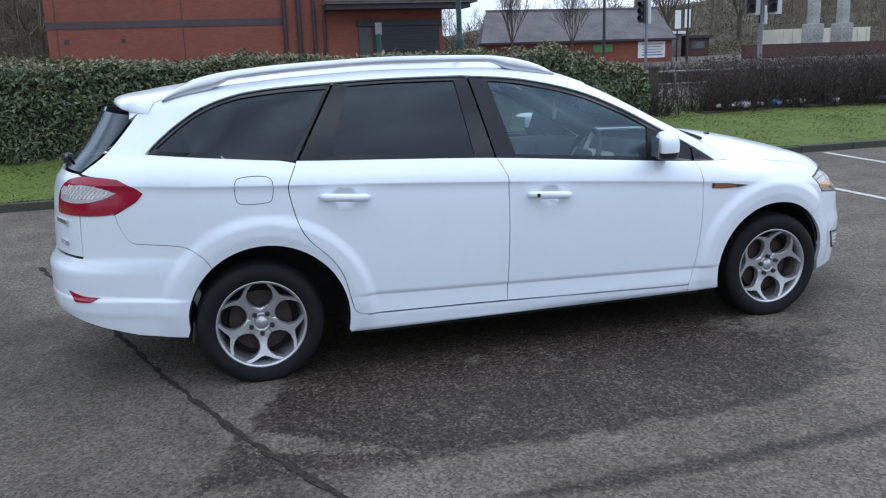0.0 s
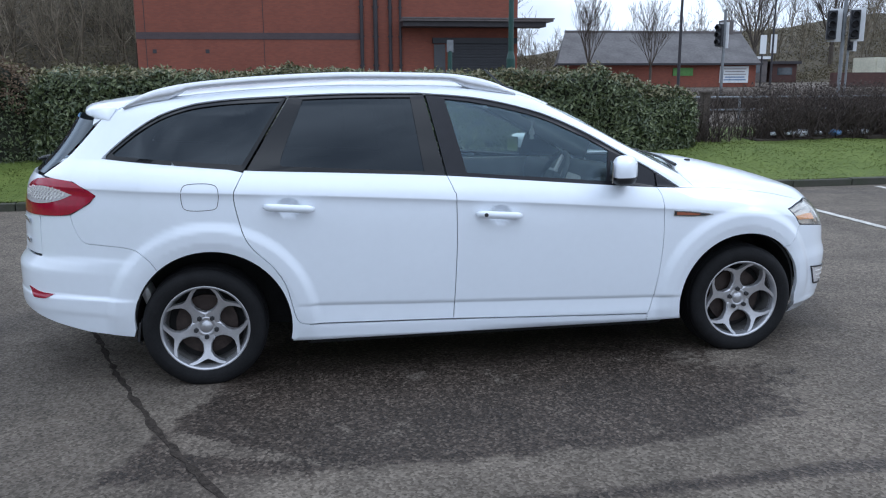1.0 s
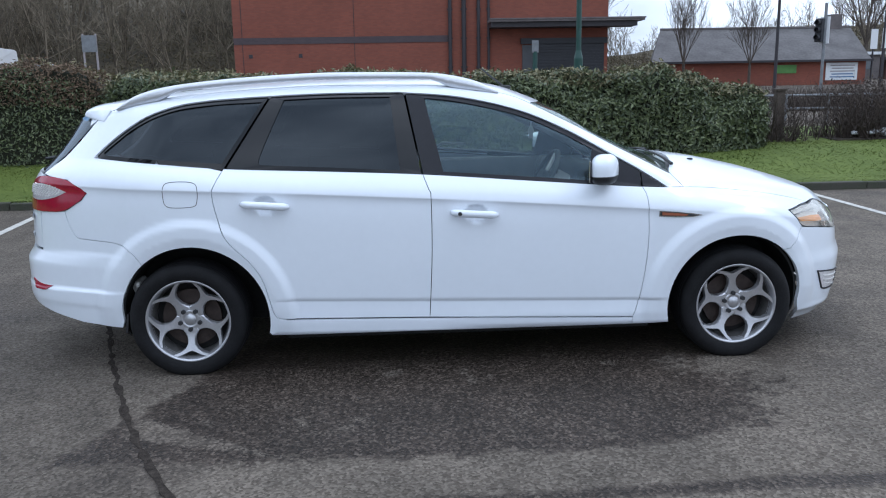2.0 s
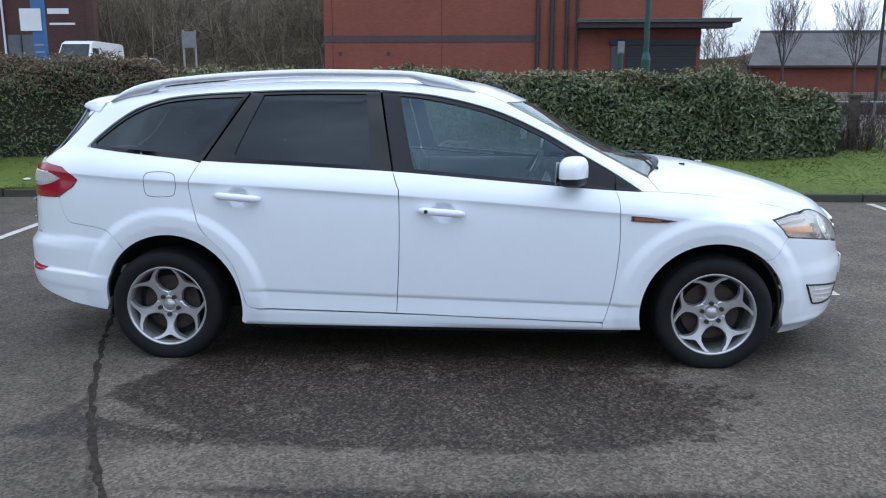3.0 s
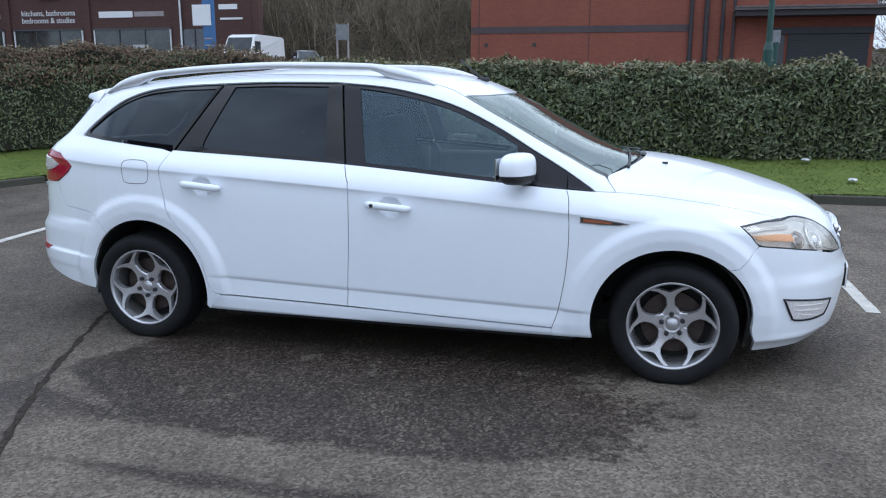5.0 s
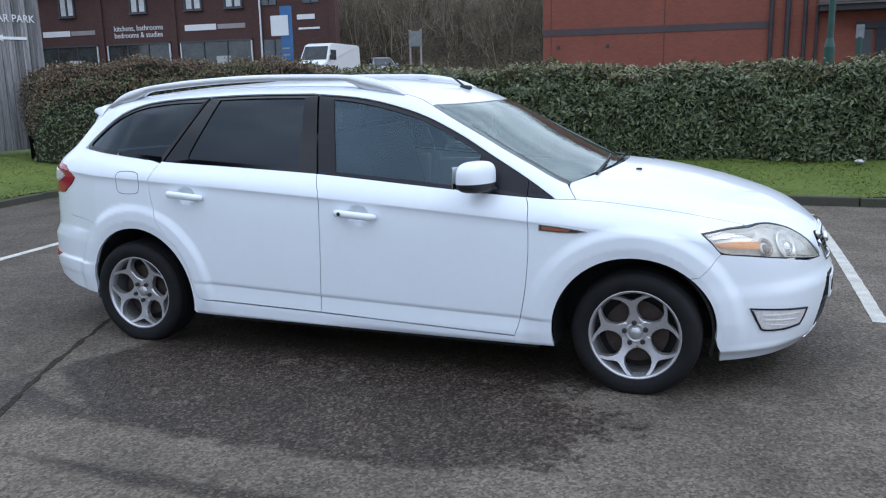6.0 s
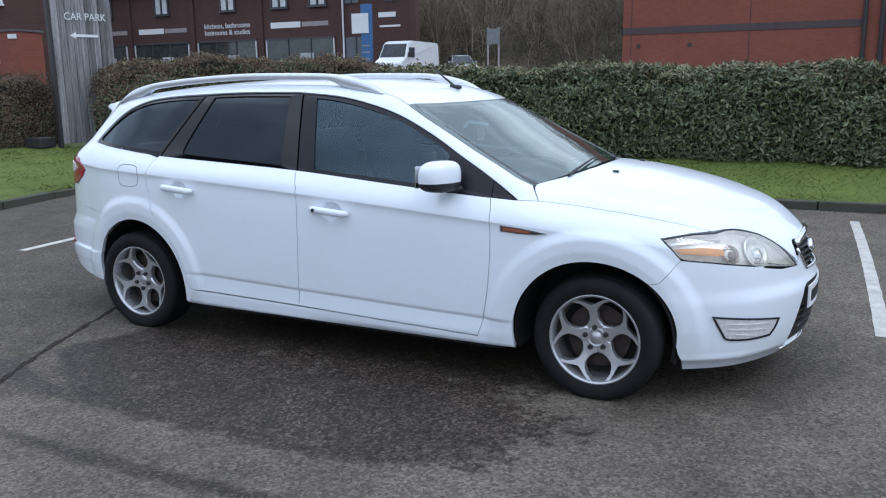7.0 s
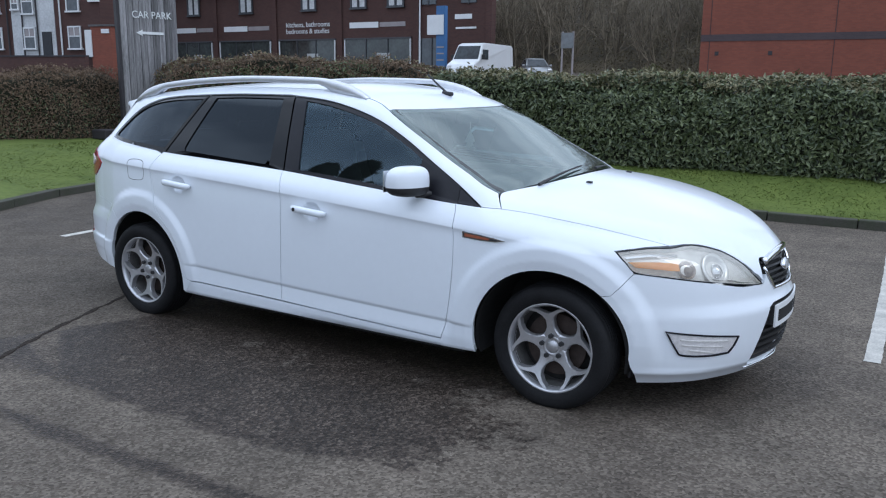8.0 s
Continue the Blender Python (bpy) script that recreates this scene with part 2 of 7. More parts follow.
AMBER = material("amber_lens", (0.95, 0.42, 0.06), rough=0.45, coat=0.1, spread=0.1, scale=50)
LENS_GREY = material("pale_lens", (0.50, 0.48, 0.49), rough=0.2, spread=0.2, scale=60, coat=0.5)
AMBER_DARK = material("dim_amber_lens", (0.33, 0.105, 0.055), rough=0.25, coat=0.6, spread=0.1, scale=50)
REFLECTOR = material("lamp_reflector", (0.90, 0.88, 0.84), rough=0.28, metal=0.15, spread=0.12, scale=30)
# darker than the alloy: the shade inside the rim is put into this colour
BARREL_SHADE = material("shaded_barrel", (0.16, 0.155, 0.15), rough=0.45, metal=0.5, spread=0.3, scale=20)
LAMP_BODY = material("reflector", (0.86, 0.85, 0.83), rough=0.25, metal=0.35, spread=0.12, scale=30)
GLASS_DARK = glass("privacy_glass", (0.55, 0.6, 0.68), 0.06, ior=1.50, mirror=(0.80, 0.90, 1.0))
GLASS_SIDE = glass("side_glass", (0.86, 0.96, 0.92), 0.86, ior=1.72, haze=0.012, veil=(0.44, 0.56, 0.54), mirror=(0.62, 0.82, 1.0))
GLASS_SCREEN = glass("windscreen_glass", (0.74, 0.93, 0.87), 0.86, ior=2.2, haze=0.05, veil=(0.56, 0.72, 0.66), mirror=(0.93, 1.0, 0.975))
GLASS_LENS = glass("lamp_glass", (0.97, 0.97, 0.95), 0.95, haze=0.16, veil=(0.90, 0.87, 0.80))
CABIN = material("cabin_plastic", (0.085, 0.090, 0.092), rough=0.7, spread=0.25, scale=18, bump=0.1, bump_scale=150)
CABIN_LIGHT = material("cabin_grey", (0.42, 0.43, 0.43), rough=0.8, spread=0.1, scale=12)
FABRIC = material("seat_cloth", (0.050, 0.053, 0.060), rough=0.95, spread=0.10, scale=14)

# ---- mesh helpers ----
def thing(name, at=(0, 0, 0), label="", category="", group="", kind="", turn=0.0):
    ob = new(name)
    ob.matrix_basis = pose(*at, 0, 0, turn)
    return tagged(ob, label, category, group, kind)


def part(name, bm, mat, parent=None, label="", smooth=False, at=None):
    """Links a bmesh as one mesh object under a thing or a part."""
    me = bpy.data.meshes.new(name)
    bm.normal_update()
    bm.to_mesh(me)
    bm.free()
    me.materials.append(mat)
    if smooth:
        me.shade_smooth()
    ob = new(name, me)
    ob.parent = parent
    if at is not None:
        ob.matrix_basis = at
    return tagged(ob, label)


def raw_part(name, verts, faces, mat, parent=None, label="", smooth=False):
    me = bpy.data.meshes.new(name)
    me.from_pydata([tuple(map(float, v)) for v in verts], [], [tuple(map(int, f)) for f in faces])
    me.materials.append(mat)
    if smooth:
        me.shade_smooth()
    me.update()
    ob = new(name, me)
    ob.parent = parent
    return tagged(ob, label)


def box(bm, size, m=None, bevel=0.0, seg=2):
    g = bmesh.ops.create_cube(bm, size=1.0, matrix=(m or Matrix()) @ Matrix.Diagonal((*size, 1)))
    if bevel:
        es = list({e for v in g["verts"] for e in v.link_edges})
        bmesh.ops.bevel(bm, geom=es, offset=bevel, segments=seg, affect="EDGES", profile=0.6)
    return bm


def tube(bm, r1, r2, h, m=None, seg=24, caps=True):
    bmesh.ops.create_cone(bm, cap_ends=caps, segments=seg, radius1=r1, radius2=r2, depth=h, matrix=m or Matrix())
    return bm


def lathe(bm, profile, seg=48, m=None):
    """Turns (radius, height) pairs round the z axis."""
    m = m or Matrix()
    rings = []
    for r, h in profile:
        rings.append([bm.verts.new(m @ Vector((r * math.cos(2 * math.pi * i / seg), r * math.sin(2 * math.pi * i / seg), h))) for i in range(seg)])
    for a, b in zip(rings, rings[1:]):
        for i in range(seg):
            bm.faces.new((a[i], a[(i + 1) % seg], b[(i + 1) % seg], b[i]))
    return bm


def sweep(bm, path, radius, seg=8, flat=1.0, closed_ends=True):
    """A round bar along points; radius may be a list; flat squeezes it upward."""
    path = [Vector(p) for p in path]
    rings = []
    for i, p in enumerate(path):
        d = (path[min(i + 1, len(path) - 1)] - path[max(i - 1, 0)]).normalized()
        up = Vector((0, 0, 1)) if abs(d.z) < 0.95 else Vector((0, 1, 0))
        s = d.cross(up).normalized()
        u = s.cross(d)
        r = radius[i] if isinstance(radius, (list, tuple)) else radius
        rings.append([bm.verts.new(p + s * r * math.cos(2 * math.pi * k / seg) + u * r * flat * math.sin(2 * math.pi * k / seg)) for k in range(seg)])
    for a, b in zip(rings, rings[1:]):
        for k in range(seg):
            bm.faces.new((a[k], a[(k + 1) % seg], b[(k + 1) % seg], b[k]))
    if closed_ends:
        bm.faces.new(rings[0][::-1])
        bm.faces.new(rings[-1])
    return bm


def smooth_path(pts, n=8, closed=False):
    """Catmull-Rom through 2D or 3D points. A point given twice is a corner."""
    p = [np.array(q, float) for q in pts]
    out, m = [], len(p)
    for i in range(m if closed else m - 1):
        a, b = p[i], p[(i + 1) % m]
        if np.allclose(a, b):
            continue
        z = p[i - 1] if (closed or i > 0) else a
        c = p[(i + 2) % m] if (closed or i + 2 < m) else b
        for k in range(n):
            t = k / n
            ta, tb = (b - z) / 2, (c - a) / 2
            out.append((2 * t**3 - 3 * t**2 + 1) * a + (t**3 - 2 * t**2 + t) * ta + (3 * t**2 - 2 * t**3) * b + (t**3 - t**2) * tb)
    if not closed:
        out.append(p[-1])
    return np.array(out)


def clip_cell(poly, x0, x1, y0, y1):
    """A polygon cut to a rectangle."""
    for axis, at, keep in ((0, x0, 1), (0, x1, -1), (1, y0, 1), (1, y1, -1)):
        if not poly:
            return poly
        out = []
        for i, b in enumerate(poly):
            a = poly[i - 1]
            da, db = (a[axis] - at) * keep, (b[axis] - at) * keep
            if (da >= 0) != (db >= 0):
                t = da / (da - db)
                out.append((a[0] + (b[0] - a[0]) * t, a[1] + (b[1] - a[1]) * t))
            if db >= 0:
                out.append(b)
        poly = out
    return poly


def follow(q, back=False):
    """Heights on the flank counted so that its two creases lie level, or the way back."""
    out = np.array(q, float)
    for i, (s, z) in enumerate(out):
        x = min(max(s, -0.95), 3.7)
        a, b = [0.0, float(LOWER(x)), float(SHOULDER(x)), 2.0], [0.0, 0.36, 0.88, 2.0]
        out[i, 1] = np.interp(z, b, a) if back else np.interp(z, a, b)
    return out


def skin_panel(name, outline, place, mat, parent, sign=-1, cell=0.04, lift=0.0, edge=0.02, shrink=0.002, label="", flip=False):
    """A panel of the car: a closed outline in the skin's own two coordinates, laid on the skin, with its rim turned inwards."""
    q = np.asarray(outline, float)
    area = 0.5 * np.sum(q[:, 0] * np.roll(q[:, 1], -1) - np.roll(q[:, 0], -1) * q[:, 1])
    if area < 0:
        q = q[::-1]
    if shrink:
        t = np.roll(q, -1, 0) - np.roll(q, 1, 0)
        t /= np.maximum(np.linalg.norm(t, axis=1), 1e-9)[:, None]
        q = q + np.stack([-t[:, 1], t[:, 0]], 1) * shrink
    flank = place is on_side
    if flank:
        q = follow(q)
    poly = [tuple(p) for p in q]
    lo, hi = q.min(0), q.max(0)
    cuts = list(np.arange(math.floor(lo[1] / cell), math.ceil(hi[1] / cell) + 1) * cell)
    if flank:
        cuts = sorted(c for c in cuts if min(abs(c - 0.36), abs(c - 0.88)) > 0.008) + [0.348, 0.360, 0.368, 0.38, 0.83, 0.845, 0.855, 0.863, 0.870, 0.876, 0.880, 0.884, 0.890, 0.90]
        cuts = sorted(cuts)
    keys, uv, faces = {}, [], []

    def vert(p):
        k = (round(p[0] * 2e4), round(p[1] * 2e4))
        if k not in keys:
            keys[k] = len(uv)
            uv.append(p)
        return keys[k]

    for i in range(int(math.floor(lo[0] / cell)), int(math.ceil(hi[0] / cell))):
        strip = clip_cell(poly, i * cell, (i + 1) * cell, lo[1] - 1, hi[1] + 1)
        if len(strip) < 3:
            continue
        sy = [p[1] for p in strip]
        y_lo, y_hi = min(sy), max(sy)
        for c0, c1 in zip(cuts, cuts[1:]):
            if c1 < y_lo or c0 > y_hi:
                continue
            c = clip_cell(strip, i * cell, (i + 1) * cell, c0, c1)
            ids = []
            for p in c:
                v = vert(p)
                if not ids or ids[-1] != v:
                    ids.append(v)
            if len(ids) > 1 and ids[0] == ids[-1]:
                ids.pop()
            if len(ids) >= 3 and len(set(ids)) == len(ids):
                faces.append(ids)
    uv = np.array(uv)
    pos = place(follow(uv, True) if flank else uv, sign)
    nor = slope_of(pos)
    pos = pos + nor * lift
    mirrored = (sign > 0) != flip
    if mirrored:
        faces = [f[::-1] for f in faces]
    verts, rim_faces = [tuple(p) for p in pos], []
    if edge:
        dense = []
        for p0, p1 in zip(q, np.roll(q, -1, 0)):
            n = max(int(np.linalg.norm(p1 - p0) / 0.03), 1)
            dense += [p0 + (p1 - p0) * k / n for k in range(n)]
        dense = np.array(dense)
        rp = place(follow(dense, True) if flank else dense, sign)
        rn = slope_of(rp)
        n0, n = len(verts), len(rp)
        verts += [tuple(p) for p in rp + rn * lift] + [tuple(p) for p in rp + rn * (lift - edge)]
        rim_faces = [(n0 + i, n0 + n + i, n0 + n + (i + 1) % n, n0 + (i + 1) % n) for i in range(n)]
    ob = raw_part(name, verts, faces + rim_faces, mat, parent, label)
    me = ob.data
    me.shade_smooth()
    loops = []
    for f in faces:
        loops += [tuple(nor[v]) for v in f]
    for f in rim_faces:
        loops += [(0, 0, 0)] * 4
    me.normals_split_custom_set(loops)
    return ob


def skin_ring(name, outer, inner, place, mat, parent, sign=-1, lift=0.003, edge=0.012, label="", low=None):
    """A flat band on the skin between two closed outlines of as many points."""
    n = len(outer)
    po, pi = place(np.asarray(outer), sign), place(np.asarray(inner), sign)
    no, ni = slope_of(po), slope_of(pi)
    out = lift if low is None else low
    verts = np.concatenate([po + no * (out - edge), po + no * out, pi + ni * lift, pi + ni * (lift - edge)])
    faces = []
    for k in range(3):
        for i in range(n):
            j = (i + 1) % n
            faces.append((k * n + i, k * n + j, (k + 1) * n + j, (k + 1) * n + i))
    o = np.asarray(outer)
    area = np.sum(o[:, 0] * np.roll(o[:, 1], -1) - np.roll(o[:, 0], -1) * o[:, 1])
    if (area < 0) != (sign > 0):
        faces = [f[::-1] for f in faces]
    return raw_part(name, verts, faces, mat, parent, label)


def inset(outline, by):
    q = np.asarray(outline, float)
    area = np.sum(q[:, 0] * np.roll(q[:, 1], -1) - np.roll(q[:, 0], -1) * q[:, 1])
    t = np.roll(q, -1, 0) - np.roll(q, 1, 0)
    t /= np.maximum(np.linalg.norm(t, axis=1), 1e-9)[:, None]
    return q + np.stack([-t[:, 1], t[:, 0]], 1) * by * np.sign(area)

# ---- ground: tarmac, rising gently away from the car park ----
rng = np.random.default_rng(7)
GROUND_Z = Line((-80, 0.0), (5.9, 0.0), (8.5, 0.30), (14, 0.50), (28, 0.80), (42, 1.35), (60, 2.2), (75, 3.6), (130, 8.0), (300, 16), (1500, 30))


def ground_z(x, y):
    """The ground's height: it climbs away from the car park, less so beyond the warehouse."""
    k = min(max((x - 9.0) / 7.0, 0.0), 1.0)
    return float(GROUND_Z(y)) * (1 - 0.45 * k * k * (3 - 2 * k))


def ground_material():
    m = bpy.data.materials.new("worn_tarmac")
    m.use_nodes = True
    t = m.node_tree
    b = t.nodes["Principled BSDF"]
    L = t.links.new
    co = t.nodes.new("ShaderNodeTexCoord")

    def noise_node(scale, detail=5, rough=0.55, dist=0.0):
        n = t.nodes.new("ShaderNodeTexNoise")
        n.inputs["Scale"].default_value, n.inputs["Detail"].default_value, n.inputs["Roughness"].default_value = scale, detail, rough
        n.inputs["Distortion"].default_value = dist
        L(co.outputs["Object"], n.inputs["Vector"])
        return n.outputs["Fac"]

    def math_node(op, a, c, third=None, clamp=False):
        n = t.nodes.new("ShaderNodeMath")
        n.operation, n.use_clamp = op, clamp
        for i, v in enumerate((a, c) if third is None else (a, c, third)):
            if isinstance(v, (int, float)):
                n.inputs[i].default_value = v
            else:
                L(v, n.inputs[i])
        return n.outputs[0]

    def ramp(v, stops):
        r = t.nodes.new("ShaderNodeValToRGB")
        while len(r.color_ramp.elements) < len(stops):
            r.color_ramp.elements.new(0.5)
        for e, (p, c) in zip(r.color_ramp.elements, stops):
            e.position, e.color = p, (*c, 1) if len(c) == 3 else c
        L(v, r.inputs["Fac"])
        return r.outputs["Color"]

    xyz = t.nodes.new("ShaderNodeSeparateXYZ")
    L(co.outputs["Object"], xyz.inputs["Vector"])
    x, y = xyz.outputs["X"], xyz.outputs["Y"]
    stone = t.nodes.new("ShaderNodeTexVoronoi")
    stone.inputs["Scale"].default_value = 88
    L(co.outputs["Object"], stone.inputs["Vector"])
    clump = t.nodes.new("ShaderNodeTexVoronoi")
    clump.inputs["Scale"].default_value = 46
    L(co.outputs["Object"], clump.inputs["Vector"])
    grit, grit_xyz = t.nodes.new("ShaderNodeSeparateXYZ"), t.nodes.new("ShaderNodeSeparateXYZ")
    L(stone.outputs["Color"], grit.inputs["Vector"])
    L(clump.outputs["Color"], grit_xyz.inputs["Vector"])
    speck = math_node("SUBTRACT", math_node("MULTIPLY_ADD", grit.outputs["Y"], 0.45, math_node("MULTIPLY", grit_xyz.outputs["X"], 0.55)), 0.5)
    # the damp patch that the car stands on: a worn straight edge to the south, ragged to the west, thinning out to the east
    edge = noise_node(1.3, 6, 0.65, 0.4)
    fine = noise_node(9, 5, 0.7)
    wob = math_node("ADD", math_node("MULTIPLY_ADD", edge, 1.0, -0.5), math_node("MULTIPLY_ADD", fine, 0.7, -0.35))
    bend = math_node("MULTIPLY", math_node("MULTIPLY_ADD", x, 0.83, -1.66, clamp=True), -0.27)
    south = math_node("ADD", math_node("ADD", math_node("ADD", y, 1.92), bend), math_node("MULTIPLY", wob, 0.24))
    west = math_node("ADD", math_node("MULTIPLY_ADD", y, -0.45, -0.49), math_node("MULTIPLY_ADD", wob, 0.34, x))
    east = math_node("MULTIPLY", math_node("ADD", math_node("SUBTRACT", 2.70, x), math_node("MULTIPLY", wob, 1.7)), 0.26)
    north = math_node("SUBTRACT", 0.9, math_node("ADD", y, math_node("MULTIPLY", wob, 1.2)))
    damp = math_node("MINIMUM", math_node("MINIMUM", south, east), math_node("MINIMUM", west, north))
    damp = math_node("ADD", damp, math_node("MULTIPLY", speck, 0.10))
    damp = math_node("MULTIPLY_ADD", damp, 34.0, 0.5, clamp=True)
    # a dry tongue that reaches in from the joint
    run = math_node("MULTIPLY_ADD", x, 2.0, -0.10)
    off = math_node("ABSOLUTE", math_node("ADD", math_node("MULTIPLY_ADD", run, 0.25, y), math_node("MULTIPLY_ADD", wob, 0.08, 1.62)), 0.0)
    half = math_node("MULTIPLY_ADD", run, -0.085, 0.095)
    tongue = math_node("MULTIPLY", math_node("ADD", math_node("SUBTRACT", half, off), math_node("MULTIPLY", speck, 0.05)), 26.0, clamp=True)
    tongue = math_node("MULTIPLY", tongue, math_node("MULTIPLY_ADD", run, 6.0, 2.2, clamp=True))
    # pale dry scuffs inside the patch
    scuff = noise_node(3.9, 7, 0.74, 0.5)
    scuff_r = math_node("MULTIPLY", math_node("ADD", math_node("SUBTRACT", scuff, 0.595), math_node("MULTIPLY", speck, 0.05)), 18.0, clamp=True)
    dry = math_node("MAXIMUM", tongue, math_node("MULTIPLY", scuff_r, 0.7))
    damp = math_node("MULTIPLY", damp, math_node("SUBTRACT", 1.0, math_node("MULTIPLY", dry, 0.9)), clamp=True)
    # a tarred seam along the tarmac, starting near the joint
    seam_y = math_node("ADD", math_node("MULTIPLY_ADD", edge, 0.10, 2.265), math_node("MULTIPLY", math_node("MULTIPLY_ADD", x, 1.0, -1.5, clamp=True), -0.05))
    band = math_node("ABSOLUTE", math_node("ADD", y, seam_y), 0.0)
    wide = math_node("MULTIPLY", math_node("MULTIPLY_ADD", x, 1.3, -0.35, clamp=True), 0.060)
    band = math_node("ADD", math_node("SUBTRACT", wide, band), math_node("MULTIPLY", math_node("ADD", speck, math_node("MULTIPLY", wob, 0.5)), 0.06))
    band = math_node("MULTIPLY", band, 40.0, clamp=True)
    # tar and dirt spread round the joint where it is broken
    along = math_node("ABSOLUTE", math_node("ADD", x, math_node("MULTIPLY_ADD", y, 0.48, 0.85)), 0.0)
    crack = math_node("ADD", math_node("SUBTRACT", math_node("MULTIPLY_ADD", wob, 0.07, 0.034), along), math_node("MULTIPLY", speck, 0.05))
    crack = math_node("MULTIPLY", math_node("MULTIPLY", crack, 34.0, clamp=True), math_node("MULTIPLY", math_node("MULTIPLY_ADD", y, -3.0, -3.3, clamp=True), math_node("MULTIPLY_ADD", y, 3.0, 8.0, clamp=True)))
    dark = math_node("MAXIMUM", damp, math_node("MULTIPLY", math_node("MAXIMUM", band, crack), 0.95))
    stain = noise_node(0.45, 5, 0.6, 0.6)
    stain = math_node("MULTIPLY", math_node("ADD", math_node("SUBTRACT", stain, 0.54), math_node("MULTIPLY", speck, 0.05)), 9.0, clamp=True)
    dark = math_node("MAXIMUM", dark, math_node("MULTIPLY", stain, 0.55))
    # drops of oil by the front wheel
    for ox, oy, orad in ((3.23, -0.72, 0.026), (3.23, -0.60, 0.013), (3.34, -0.74, 0.010), (3.12, -0.94, 0.008)):
        dist = math_node("SQRT", math_node("ADD", math_node("POWER", math_node("SUBTRACT", x, ox), 2.0), math_node("POWER", math_node("SUBTRACT", y, oy), 2.0)), 0.0)
        spot = math_node("MULTIPLY", math_node("ADD", math_node("SUBTRACT", orad, dist), math_node("MULTIPLY", speck, 0.02)), 160.0, clamp=True)
        dark = math_node("MAXIMUM", dark, spot)
    # the older layer west of the joint is a shade darker
    old = math_node("MULTIPLY", math_node("SUBTRACT", math_node("MULTIPLY_ADD", y, -0.48, -0.85), x), 9.0, clamp=True)
    chip = ramp(stone.outputs["Color"], [(0.12, (0.074, 0.061, 0.049)), (0.5, (0.134, 0.113, 0.092)), (0.92, (0.210, 0.181, 0.149))])
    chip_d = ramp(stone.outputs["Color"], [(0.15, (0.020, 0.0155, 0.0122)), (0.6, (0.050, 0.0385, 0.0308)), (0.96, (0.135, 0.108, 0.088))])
    mottle = ramp(noise_node(2.1, 6, 0.7), [(0.32, (0.62, 0.62, 0.62)), (0.66, (1.12, 1.11, 1.10))])
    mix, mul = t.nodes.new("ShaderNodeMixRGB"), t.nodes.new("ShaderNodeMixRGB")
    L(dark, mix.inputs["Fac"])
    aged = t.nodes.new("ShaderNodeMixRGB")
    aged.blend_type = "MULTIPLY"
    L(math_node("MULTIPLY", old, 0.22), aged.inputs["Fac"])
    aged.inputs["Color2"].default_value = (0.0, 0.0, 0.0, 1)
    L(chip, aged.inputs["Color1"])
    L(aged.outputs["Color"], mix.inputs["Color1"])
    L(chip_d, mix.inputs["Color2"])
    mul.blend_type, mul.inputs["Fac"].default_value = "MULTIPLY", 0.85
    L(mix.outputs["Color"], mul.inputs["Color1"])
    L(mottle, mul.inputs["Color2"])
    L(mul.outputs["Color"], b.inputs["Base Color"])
    L(math_node("MULTIPLY_ADD", dark, -0.34, 0.88), b.inputs["Roughness"])
    b.inputs["Specular IOR Level"].default_value = 0.22
    bp = t.nodes.new("ShaderNodeBump")
    bp.inputs["Strength"].default_value, bp.inputs["Distance"].default_value = 0.7, 0.006
    L(math_node("ADD", stone.outputs["Distance"], math_node("MULTIPLY", noise_node(40, 3), 0.6)), bp.inputs["Height"])
    L(bp.outputs["Normal"], b.inputs["Normal"])
    return m


TARMAC = ground_material()
LINE_PAINT = material("worn_white_line_paint", (0.47, 0.45, 0.41), rough=0.75, spread=0.25, scale=9, bump=0.4, bump_scale=120)
JOINT = material("old_tar_joint", (0.040, 0.033, 0.028), rough=0.95, spec=0.1, spread=0.6, scale=40, bump=0.8, bump_scale=110)
CONCRETE = material("mossy_concrete", (0.105, 0.096, 0.080), rough=0.9, spread=0.4, scale=5, bump=0.6, bump_scale=50, tint=(0.045, 0.05, 0.03))
GRASS = material("mown_grass", (0.088, 0.130, 0.011), rough=0.9, spread=0.28, scale=1.3, bump=0.25, bump_scale=70, tint=(0.112, 0.148, 0.022))
BLADE = material("grass_blades", (0.116, 0.164, 0.016), rough=0.7, spread=0.35, scale=2.0, tint=(0.160, 0.194, 0.034))
SOIL = material("leaf_litter", (0.035, 0.026, 0.018), rough=0.95, spread=0.5, scale=7, bump=0.8, bump_scale=40)

gx = np.concatenate([[-600, -250, -120, -70, -45, -30, -20], np.arange(-15, 16, 1.0), [20, 30, 45, 70, 120, 250, 600]])
gy = np.concatenate([[-300, -80, -30], np.arange(-15, 6, 1.0), [5.9, 7, 8.5, 10, 12, 14, 18, 23, 28, 35, 42, 50, 60, 67, 75, 90, 110, 130, 180, 300, 700, 1500]])
gv = [(x, y, ground_z(x, y) + 0.004 * math.sin(x * 0.7) * math.sin(y * 0.5)) for y in gy for x in gx]
gf = [(j * len(gx) + i, j * len(gx) + i + 1, (j + 1) * len(gx) + i + 1, (j + 1) * len(gx) + i) for j in range(len(gy) - 1) for i in range(len(gx) - 1)]
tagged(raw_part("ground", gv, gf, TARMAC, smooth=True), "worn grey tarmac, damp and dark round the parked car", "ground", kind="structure")


